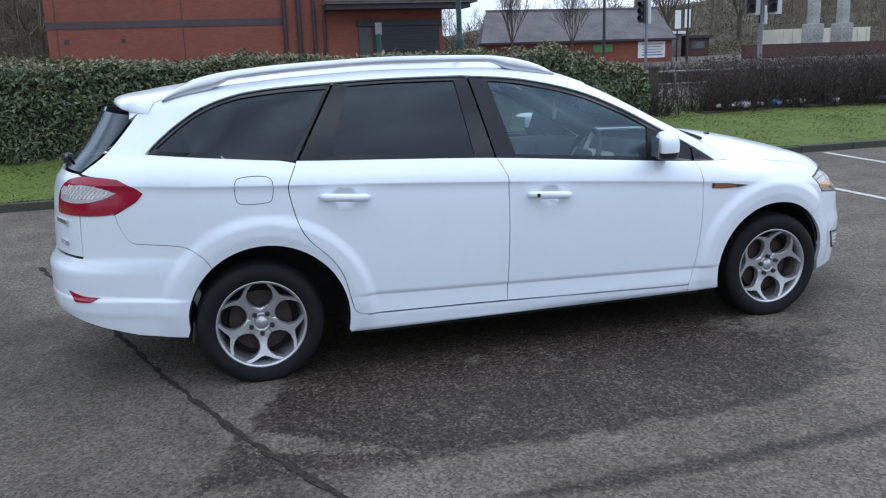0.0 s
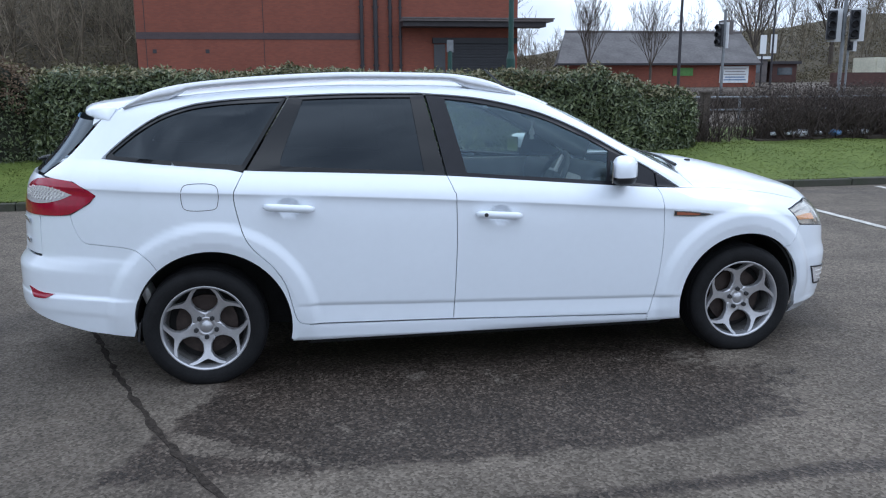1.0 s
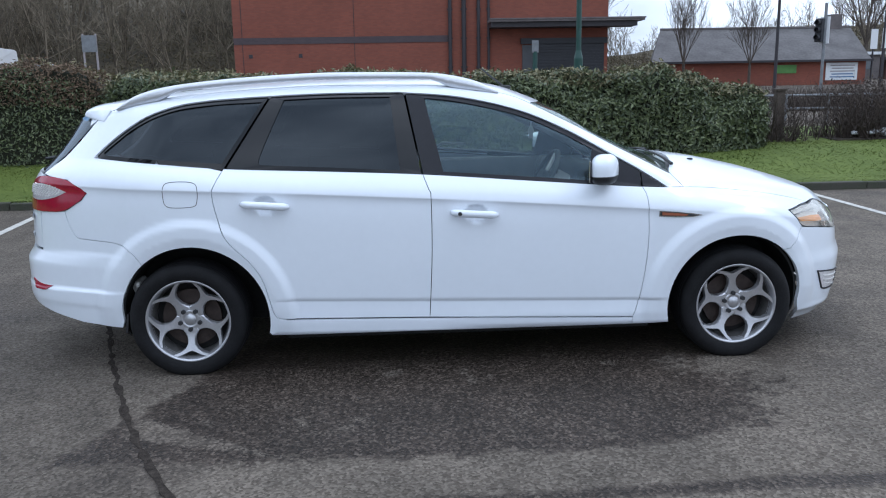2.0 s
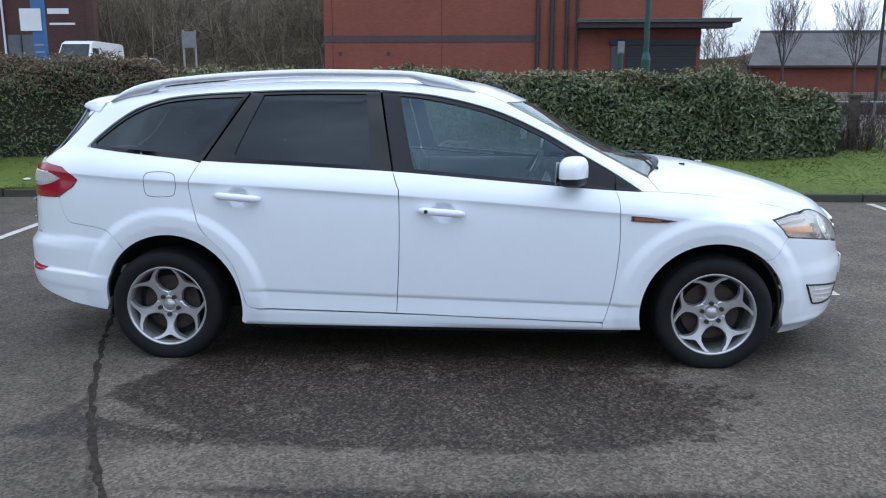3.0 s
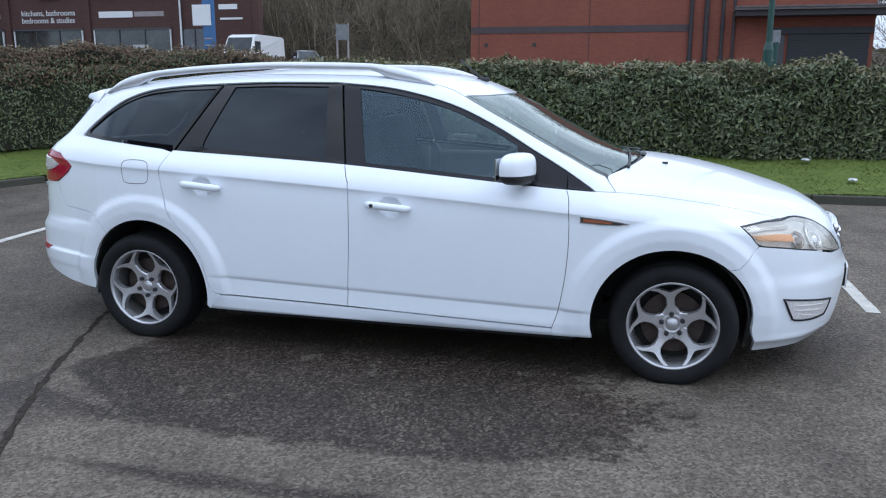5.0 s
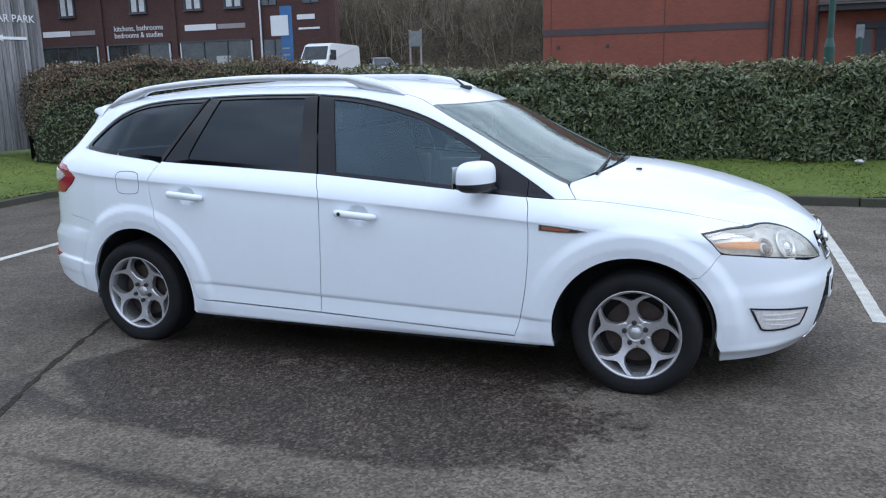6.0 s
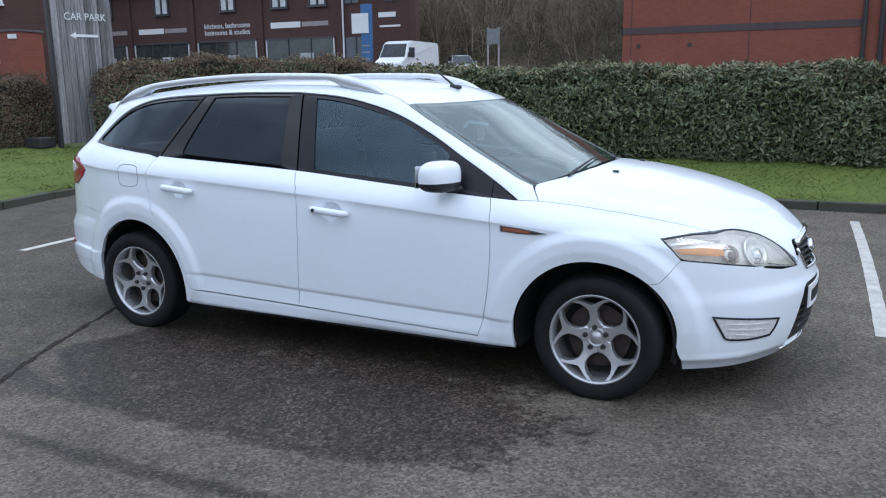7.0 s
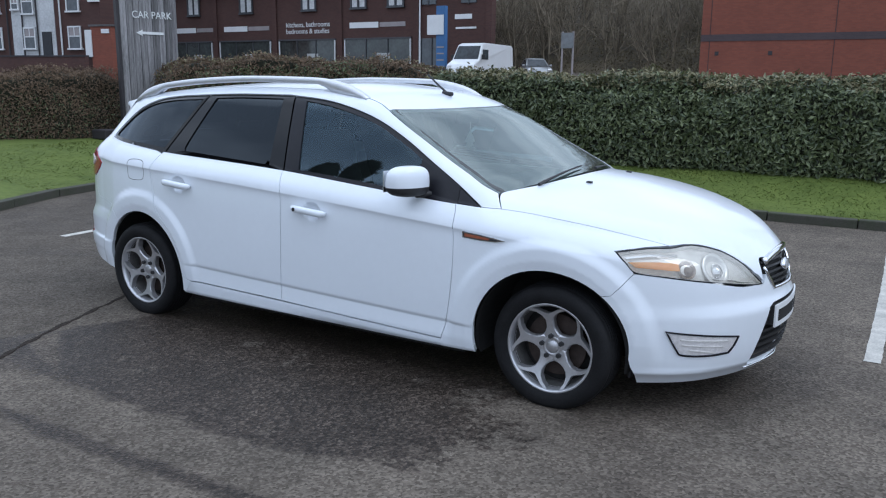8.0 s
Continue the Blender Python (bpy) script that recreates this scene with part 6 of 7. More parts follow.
    # nuts oversized and coloured dark to stand for the shadowed holes round them
    for k in range(5):
        a = radians(spin + 72 * k)
        b = tube(bmesh.new(), 0.0135, 0.0115, 0.020, Matrix.Translation((0.0515 * math.cos(a), -0.060, 0.0515 * math.sin(a))) @ out, 6)
        part("wheel_nut", b, PLASTIC, w)
    return w


car = thing("estate_car", label="white five-door estate car with tinted rear glass on dark tarmac", category="car")
lower_a_post = [(2.505, 0.972), (2.557, 0.908), (2.466, 0.911)]
BODY_SIDE = joined(lower_a_post[1:], DLO_TOP[::-1], DLO_LOW[:10], REAR_SHUT[1:], [(0.43, 0.205)],
                   arc(ARCHES[0], -12, 130), BUMP_REAR[::-1], [(-0.60, 0.858), (-0.52, 0.905), (-0.488, 0.942), (-0.52, 0.965), (-0.605, 1.005), (-0.75, 1.018)],
                   TAIL_EDGE[::-1], ROOF_EDGE, SCREEN_EDGE)
FENDER = joined(FRONT_SHUT, [(2.285, 0.205)], arc(ARCHES[1], 194, 48.9), [(3.109, 0.577), (3.203, 0.677), (3.164, 0.725), (3.120, 0.771), (3.262, 0.785)], BONNET_SHUT[::-1], [(2.466, 0.911)])
FRONT_BUMPER = joined([(3.203, 0.676), (3.34, 0.659), (3.518, 0.632), (3.77, 0.592), (3.842, 0.588), (3.872, 0.63), (3.905, 0.575), (3.94, 0.552), (4.1137, 0.545), (4.1137, 0.505), (3.90, 0.492), (3.864, 0.475),
                       (3.82, 0.34), (3.782, 0.212), (3.81, 0.192), (4.1137, 0.175), (4.1137, 0.145), (3.90, 0.150), (3.52, 0.152), (3.258, 0.150), (3.236, 0.195), (3.208, 0.245)], arc(ARCHES[1], -2, 48.6), [(3.109, 0.577)])
SILL = joined([(0.498, 0.2895)], [(x, z - 0.006) for x, z in DOOR_LOW], [(2.285, 0.205)], [(0.420, 0.205)])
REAR_BUMPER = joined(BUMP_REAR, arc(ARCHES[0], 132, 182), [(-0.344, 0.252), (-0.56, 0.270), (-0.72, 0.302), (-0.86, 0.338), (-1.0, 0.362), (-1.4137, 0.370), (-1.4137, 0.625), (-0.80, 0.632), (-0.795, 0.835), (-0.66, 0.842)])
REAR_DOOR = joined(DLO_LOW[10:21], MID_SHUT, DOOR_LOW[:11][::-1], REAR_SHUT[::-1])
FRONT_DOOR = joined(DLO_LOW[20:36], FRONT_SHUT, DOOR_LOW[10:][::-1], MID_SHUT[::-1])


def dlo_top_between(a, b):
    return [tuple(p) for p in DLO_TOP if a <= p[0] <= b]


WINDOWS = {
    "quarter": ([[(0.432, 1.4015), *dlo_top_between(-0.49, 0.42)[::-1], (-0.503, 1.126)], [(-0.503, 1.126), (-0.488, 1.1105)], [(-0.488, 1.1105), (-0.107, 1.083), (0.216, 1.0565)], [(0.216, 1.0565), (0.432, 1.4015)]],
                [[(0.404, 1.376), (0.158, 1.366), (-0.055, 1.340), (-0.222, 1.296), (-0.345, 1.236), (-0.430, 1.172), (-0.468, 1.138)], [(-0.468, 1.138), (-0.450, 1.125)], [(-0.450, 1.125), (-0.107, 1.102), (0.212, 1.080)], [(0.212, 1.080), (0.404, 1.376)]]),
    "rear": ([[(0.452, 1.402), *dlo_top_between(0.5, 1.1), (1.122, 1.409)], [(1.122, 1.409), (1.202, 1.008)], [(1.202, 1.008), (0.709, 1.034), (0.236, 1.055)], [(0.236, 1.055), (0.452, 1.402)]],
             [[(0.515, 1.386), (0.75, 1.393), (1.055, 1.392)], [(1.055, 1.392), (1.098, 1.030)], [(1.098, 1.030), (0.709, 1.053), (0.405, 1.070)], [(0.405, 1.070), (0.400, 1.115), (0.515, 1.386)]]),
    "front": ([[(1.140, 1.408), *dlo_top_between(1.16, 2.31), (2.326, 1.000)], [(2.326, 1.000), (2.326, 0.921)], [(2.326, 0.921), (1.728, 0.967), (1.218, 1.007)], [(1.218, 1.007), (1.140, 1.408)]],
              [[(1.232, 1.383), (1.42, 1.358), (1.717, 1.286), (1.949, 1.186), (2.085, 1.112)], [(2.085, 1.112), (2.055, 0.957)], [(2.055, 0.957), (1.728, 0.985), (1.315, 1.018)], [(1.315, 1.018), (1.232, 1.383)]]),
}

for sg in (-1, 1):
    near = sg < 0
    body = skin_panel("body_side", BODY_SIDE, on_side, PAINT, car, sg, cell=0.018 if near else 0.03, label="white painted body side with roof pillar and sill")
    skin_panel("sill", SILL, on_side, PAINT, car, sg, cell=0.03, shrink=0.0, lift=-0.0012, label="white painted sill below the doors")
    doors = {"rear": skin_panel("rear_door", REAR_DOOR, on_side, PAINT, car, sg, cell=0.016 if near else 0.04, label="closed white rear passenger door"),
             "front": skin_panel("front_door", FRONT_DOOR, on_side, PAINT, car, sg, cell=0.016 if near else 0.04, label="closed white front door"), "quarter": body}
    skin_panel("front_wing", FENDER, on_side, PAINT, car, sg, cell=0.016 if near else 0.04, shrink=0.0012, label="white painted front wing")
    bumper_f = skin_panel("front_bumper", FRONT_BUMPER, on_side, PAINT, car, sg, cell=0.018, shrink=0.0012, label="white painted front bumper half")
    bumper_r = skin_panel("rear_bumper", REAR_BUMPER, on_side, PAINT, car, sg, cell=0.018, shrink=0.0012, label="white painted rear bumper half")
    for key, (outer, inner) in WINDOWS.items():
        o, i = closed_sides(outer), closed_sides(inner)
        skin_ring("window_frame", inset(o, -0.003), i, on_side, BLACK_TRIM if key == "front" else GLOSS_BLACK, doors[key], sg, lift=-0.004, edge=0.02, low=-0.009, label="gloss black window surround")
        pane = skin_panel("window_pane", inset(i, -0.006), on_side, GLASS_SIDE if key == "front" else GLASS_DARK, doors[key], sg, cell=0.06, lift=-0.010, edge=0, shrink=0,
                          label="clear door glass" if key == "front" else "dark privacy glass")
        pane.visible_shadow = key != "front"
    skin_panel("mirror_triangle", [(2.334, 0.993), (2.455, 0.914), (2.334, 0.922)], on_side, BLACK_TRIM, car, sg, lift=-0.002, edge=0.01)
    lamp = skin_panel("tail_lamp", TAIL_LAMP, on_side, RED_LENS, car, sg, cell=0.03, lift=0.006, edge=0.03, label="red rear lamp with a clear centre")
    skin_panel("clear_lens", smooth_path([(-0.945, 0.905), (-0.90, 0.955), (-0.80, 0.982), (-0.70, 0.975), (-0.60, 0.945), (-0.60, 0.945), (-0.68, 0.912), (-0.80, 0.893)], 5, True), on_side, LENS_GREY, lamp, sg, cell=0.03, lift=0.008, edge=0.002)
    b = bmesh.new()
    for i in range(15):
        for j in range(8):
            u, z = -0.93 + 0.0215 * i + 0.006 * (j % 2), 0.899 + 0.0105 * j
            mid = 0.938 + 0.012 * (1 - ((u + 0.78) / 0.18) ** 2)
            if u > -0.63 or abs(z - mid) > 0.036 * (1 - ((u + 0.79) / 0.175) ** 2):
                continue
            c = on_side([(u, z)], sg)[0]
            n = slope_of(np.array([c]))[0]
            box(b, (0.015, 0.0068, 0.004), Matrix.Translation(Vector(c) + Vector(n) * 0.010) @ Vector(n).to_track_quat("Z", "Y").to_matrix().to_4x4() @ Matrix.Rotation(radians(30), 4, "Z"))
    tagged(part("lens_facet", b, LAMP_BODY, lamp), "bright prism facets behind the clear lens", kind="stuff")
    skin_panel("reflector_strip", smooth_path([(-0.885, 0.475), (-0.80, 0.458), (-0.715, 0.455), (-0.715, 0.455), (-0.755, 0.428), (-0.835, 0.424), (-0.835, 0.424)], 4, True), on_side, RED_LENS, bumper_r, sg, lift=0.004, edge=0.01, label="red bumper reflector")
    lampf = skin_panel("headlamp", HEAD_LAMP, on_side, REFLECTOR, car, sg, cell=0.02, lift=-0.026, edge=0, label="clear headlamp with an amber indicator")
    skin_ring("lamp_seal", HEAD_LAMP, inset(HEAD_LAMP, 0.0040), on_side, BLACK_TRIM, lampf, sg, lift=0.001, edge=0.004)
    skin_ring("lamp_wall", inset(HEAD_LAMP, 0.0030), inset(HEAD_LAMP, 0.0050), on_side, LAMP_BODY, lampf, sg, lift=-0.002, edge=0.026)
    skin_panel("amber_indicator", [(3.178, 0.731), (3.30, 0.732), (3.392, 0.725), (3.392, 0.689), (3.30, 0.694), (3.208, 0.702)], on_side, AMBER, lampf, sg, cell=0.02, lift=-0.007, edge=0.01, label="amber indicator bulb")
    cover = skin_panel("lens_cover", inset(HEAD_LAMP, 0.005), on_side, GLASS_LENS, lampf, sg, cell=0.03, lift=0.0, edge=0, shrink=0, label="clear lens cover")
    cover.visible_shadow = False
    fog_out = smooth_path([(3.336, 0.421), (3.336, 0.421), (3.50, 0.400), (3.678, 0.374), (3.678, 0.374), (3.66, 0.33), (3.632, 0.294), (3.632, 0.294), (3.52, 0.293), (3.414, 0.303), (3.385, 0.33)], 4, True)
    fog = skin_panel("fog_lamp", inset(fog_out, 0.008), on_side, CLEAR_PART, bumper_f, sg, cell=0.03, lift=0.003, edge=0.01, label="clear front fog lamp")
    skin_ring("fog_seal", fog_out, inset(fog_out, 0.007), on_side, BLACK_TRIM, fog, sg, lift=0.006, edge=0.012)
    for k, (u0, u1) in enumerate(((3.40, 3.62), (3.41, 3.60), (3.44, 3.56))):
        z = 0.385 - 0.025 * k
        skin_panel("lens_ridge", [(u0, z), (u1, z - 0.022), (u1, z - 0.031), (u0, z - 0.009)], on_side, LAMP_BODY, fog, sg, cell=0.03, lift=0.006, edge=0.004)
    rep = skin_panel("side_repeater", [(2.403, 0.804), (2.50, 0.796), (2.585, 0.785), (2.634, 0.774), (2.58, 0.763), (2.50, 0.763), (2.403, 0.769)], on_side, CHROME, car, sg, lift=0.004, edge=0.008, label="chrome-edged side vent with amber repeater")
    skin_panel("vent_mesh", [(2.409, 0.799), (2.50, 0.792), (2.58, 0.781), (2.615, 0.774), (2.578, 0.767), (2.50, 0.767), (2.409, 0.773)], on_side, PLASTIC, rep, sg, lift=0.006, edge=0.003)
    skin_panel("amber_lens", [(2.418, 0.796), (2.50, 0.789), (2.555, 0.782), (2.545, 0.770), (2.418, 0.776)], on_side, AMBER_DARK, rep, sg, lift=0.008, edge=0.003)
    # handles
    for hs, hz, hname, door in ((0.31, 0.888, "rear", "rear"), (1.343, 0.822, "front", "front")):
        b = bmesh.new()
        pth = []
        e0, e1 = on_side([(hs - 0.03, hz), (hs + 0.27, hz - 0.02)], sg)
        for k in range(17):
            f = k / 16
            bulge = 0.034 * min(1, math.sin(math.pi * (0.06 + 0.88 * f)) * 1.9)
            g = (0.03 + 0.235 * f) / 0.30
            pth.append((e0[0] + (e1[0] - e0[0]) * g, e0[1] + (e1[1] - e0[1]) * g + sg * bulge, hz - 0.0175 * f))
        sweep(b, pth, [0.008, 0.014] + [0.0165] * 13 + [0.014, 0.009], 12, flat=1.15)
        h = part("door_handle", b, PAINT, doors[door], "white painted pull handle", smooth=True)
        if hname == "front" and near:
            q = pth[3]
            part("key_hole", tube(bmesh.new(), 0.010, 0.010, 0.006, Matrix.Translation((q[0], q[1] - 0.015, q[2])) @ Matrix.Rotation(radians(90), 4, "X"), 16), PLASTIC, h)

# roof, screen and bonnet, laid out in (x, y)
SCREEN_XY = [(p[0], abs(p[1])) for p in on_side(SCREEN_EDGE)]
ROOF_XY = smooth_path([(-0.40, 0.545), (-0.2, 0.565), (0.0, 0.58), (0.6, 0.595), (1.2, 0.60), (1.55, 0.612), (1.72, 0.635)], 6)


def both(half):
    """A closed outline from its half, listed from the front centre round to the rear centre."""
    h = [tuple(p) for p in half]
    return joined(h, [(x, -y) for x, y in h[::-1]])


screen_top = smooth_path([SCREEN_XY[0], (1.86, 0.45), (1.905, 0.2), (1.915, 0.0)], 5)
screen_low = smooth_path([SCREEN_XY[-1], (2.585, 0.45), (2.635, 0.22), (2.645, 0.0)], 5)
screen = joined(screen_low[::-1], SCREEN_XY[::-1], screen_top)
wind = skin_panel("windscreen", both(screen), on_top, GLASS_SCREEN, car, 1, cell=0.06, lift=-0.004, edge=0, label="clear laminated windscreen", flip=True)
wind.visible_shadow = False
roof = joined(screen_top[::-1], SCREEN_XY[:1], ROOF_XY[::-1], [(-0.52, 0.53), (-0.52, 0.0)])
skin_panel("roof", both(roof), on_top, PAINT, car, 1, label="white painted roof skin", flip=True)
bonnet_edge = [(p[0], abs(p[1])) for p in on_side(np.concatenate([BONNET_SHUT, HEAD_TOP[1:]]))]
bonnet_rear = smooth_path([(bonnet_edge[0][0] + 0.001, bonnet_edge[0][1]), (SCREEN_XY[-1][0] + 0.010, SCREEN_XY[-1][1] + 0.002), (SCREEN_XY[-1][0] + 0.030, SCREEN_XY[-1][1] - 0.10), (2.62, 0.42), (2.668, 0.2), (2.68, 0.0)], 5)
grille_top = smooth_path([bonnet_edge[-1], (3.625, 0.27), (3.66, 0.15), (3.672, 0.0)], 5)
bonnet = joined(grille_top[::-1], bonnet_edge[::-1], bonnet_rear)
skin_panel("bonnet", both(bonnet), on_top, PAINT, car, 1, cell=0.03, shrink=0.0008, label="white painted bonnet", flip=True)

# ---- wheels, liners and underside ----
wheel_r = wheel("wheel", "", -90)
wheel_f = wheel("wheel", "", 97)
for w, x, mirrored in ((wheel_r, 0.0, 0), (wheel_f, 2.85, 0)):
    w.parent = car
    w.matrix_basis = pose(x, -0.795, 0.285)
    o = copy_thing(w, pose(x, 0.795, 0.285, 0, 0, 180))
    o.parent = car
    for q in (w, o):
        tagged(q, "five-spoke silver alloy wheel with a black tyre")
for ax, az, ar in ARCHES:
    for s in (-1, 1):
        b = bmesh.new()
        n = 30
        rings = []
        for y in (0.925, 0.86, 0.55):
            rr = ar - 0.004 + (0.012 if y < 0.9 else 0)
            row = []
            for i in range(n + 1):
                g = radians(-16 + 212 * i / n)
                lx, lz = ax + rr * math.cos(g), az + rr * math.sin(g)
                row.append(b.verts.new((lx, s * min(y, float(half_width(lx, lz)) - 0.022 - 0.9 * (0.925 - y) * (y < 0.6)), lz)))
            rings.append(row)
        for p, q in zip(rings, rings[1:]):
            for i in range(n):
                b.faces.new((p[i], p[i + 1], q[i + 1], q[i]))
        b.faces.new(rings[-1])
        part("arch_liner", b, UNDER, car, "black wheel arch liner")
b = bmesh.new()
box(b, (1.9, 1.76, 0.11), pose(1.44, 0, 0.228), 0.02)
box(b, (0.75, 1.1, 0.16), pose(2.85, 0, 0.27), 0.03)
box(b, (1.05, 1.0, 0.16), pose(-0.25, 0, 0.36), 0.03)
box(b, (0.30, 0.9, 0.08), pose(3.30, 0, 0.20), 0.02)
part("underbody", b, UNDER, car, "dark underside")
for s in (-1, 1):
    part("inner_panel", box(bmesh.new(), (0.05, 0.14, 0.13), pose(-0.285, s * 0.655, 0.405, 0, -20, 0), 0.02), LAMP_BODY, car, "bare metal inner panel behind the rear wheel")
    part("splash_flap", box(bmesh.new(), (0.014, 0.16, 0.15), pose(3.195, s * 0.655, 0.238, 0, 6, 0), 0.005), PLASTIC, car, "black splash flap ahead of the front wheel")
    part("splash_flap", box(bmesh.new(), (0.012, 0.20, 0.10), pose(-0.315, s * 0.76, 0.275, 0, 8, 0), 0.004), PLASTIC, car, "black splash flap behind the rear wheel")

# ---- roof rails, aerial, spoiler, tailgate ----
for s in (-1, 1):
    b = bmesh.new()
    xs_ = np.linspace(-0.36, 1.62, 46)
    lo, hi = [], []
    for x in xs_:
        f = (x + 0.36) / 1.98
        y = 0.60 - 0.045 * max(0, (0.25 - f) / 0.25) ** 1.5 + 0.02 * max(0, (f - 0.85) / 0.15)
        zr = float(on_top([(x, y)])[0, 2])
        rise = 0.066 * min(1.0, (1 - abs(2 * f - 1) ** 7)) ** 0.8
        lift_in = 0.036 if 0.16 < f < 0.83 else 0.036 * max(0, 1 - abs(f - (0.16 if f < 0.5 else 0.83)) / 0.045)
        base = zr - 0.006 + min(lift_in, rise * 0.6)
        top = zr + max(rise, 0.004)
        lo.append((x, y, base))
        hi.append((x, y, top))
    rows = []
    for (x, y, z0), (_, _, z1) in zip(lo, hi):
        wdt = 0.023
        rows.append([b.verts.new(p) for p in ((x, s * (y + wdt), z0), (x, s * (y + wdt * 0.95), z0 + (z1 - z0) * 0.75), (x, s * (y + wdt * 0.4), z1), (x, s * (y - wdt * 0.6), z1), (x, s * (y - wdt), z0 + (z1 - z0) * 0.7), (x, s * (y - wdt), z0))])
    for p, q in zip(rows, rows[1:]):
        for i in range(6):
            b.faces.new((p[i], p[(i + 1) % 6], q[(i + 1) % 6], q[i]))
    b.faces.new(rows[0])
    b.faces.new(rows[-1])
    bmesh.ops.recalc_face_normals(b, faces=b.faces)
    part("roof_rail", b, RAIL, car, "raised satin aluminium roof rail", smooth=True)
az_ = float(on_top([(1.74, 0.0)])[0, 2])
aer = part("aerial", box(bmesh.new(), (0.07, 0.035, 0.024), pose(1.74, 0, az_ + 0.008, 0, 6, 0), 0.012, 3), PLASTIC, car, "black roof aerial")
part("aerial_rod", sweep(bmesh.new(), [(1.73, 0, az_ + 0.015), (1.67, 0, az_ + 0.06), (1.60, 0, az_ + 0.118)], [0.007, 0.006, 0.005], 6), PLASTIC, aer)
b = bmesh.new()
ny = 19
secs = []
for k in range(ny):
    y = -0.56 + 1.12 * k / (ny - 1)
    g = abs(y) / 0.56
    xf = -0.500 + 0.105 * g ** 4
    zf = float(on_top([(xf, min(abs(y), 0.53))])[0, 2])
    zt = 1.364 - 0.030 * g ** 2
    xt = -0.622 + 0.090 * g ** 2.2
    low = 0.016 * g ** 6
    sec = [(xf, zf - 0.001), (xf + (xt - xf) * 0.45, zf * 0.55 + zt * 0.45 + 0.001), (xt + 0.020, zt), (xt + 0.006, zt - 0.008), (xt, zt - 0.020), (xt + 0.003, zt - 0.027), (xt + 0.028, zt - 0.038), (xf - 0.035, zt - 0.046)]
    end = k in (0, ny - 1)
    row = []
    for x, z in sec:
        yy = math.copysign(float(half_width(x, z)) + 0.003, y) if end else y
        row.append(b.verts.new((x, yy if abs(yy) > 0.5 else math.copysign(0.5, y) if end else y, z)))
    secs.append(row)
for p, q in zip(secs, secs[1:]):
    for i in range(7):
        b.faces.new((p[i], p[i + 1], q[i + 1], q[i]))
b.faces.new(secs[0])
b.faces.new(secs[-1])
bmesh.ops.recalc_face_normals(b, faces=b.faces)
tailgate = thing("tailgate", label="closed white tailgate with a heated rear window")
tailgate.parent = car
part("spoiler", b, PAINT, tailgate, "white painted roof spoiler", smooth=True)
for s in (-1, 1):
    skin_panel("tail_panel", joined([(-0.80, 0.640), (-0.80, 0.835), (-0.80, 1.015), (-0.83, 1.028), (-1.4137, 1.035), (-1.4137, 0.640)]), on_side, PAINT, tailgate, s, lift=0.0)
    skin_panel("rear_window", joined([(-0.83, 1.037), (-0.775, 1.10), (-0.725, 1.20), (-0.690, 1.275), (-0.72, 1.29), (-1.4137, 1.315), (-1.4137, 1.043)]), on_side, GLASS_DARK, tailgate, s, cell=0.05, lift=-0.006, edge=0)
part("rear_wiper", sweep(bmesh.new(), [(-0.895, 0.0, 1.055), (-0.880, -0.12, 1.075), (-0.845, -0.34, 1.085)], [0.014, 0.009, 0.006], 6), PLASTIC, tailgate, "black rear wiper")
part("wiper_pod", box(bmesh.new(), (0.05, 0.07, 0.06), pose(-0.885, -0.02, 1.05), 0.018), PLASTIC, tailgate)
for k, (y, z, w) in enumerate(((0.48, 0.80, 0.16), (0.50, 0.70, 0.10))):
    q = on_side([(-1.4137 + 0.9 * math.atan2(y, 0.86), z)], -1)[0]
    part("badge_bar", box(bmesh.new(), (0.006, w, 0.022), pose(q[0] - 0.003, q[1], z, 0, 0, 22), 0.002), CHROME, tailgate, "chrome model name drawn as a bar")

# fuel flap outline
FUEL = smooth_path([(-0.072, 0.955), (-0.060, 0.990), (-0.02, 1.000), (0.05, 1.000), (0.092, 0.988), (0.103, 0.955), (0.098, 0.905), (0.085, 0.880), (0.04, 0.872), (-0.03, 0.872), (-0.062, 0.884), (-0.072, 0.915)], 4, True)
skin_ring("flap_gap", FUEL, inset(FUEL, 0.0028), on_side, UNDER, car, -1, lift=0.0006, edge=0.004, label="gap round the fuel flap")

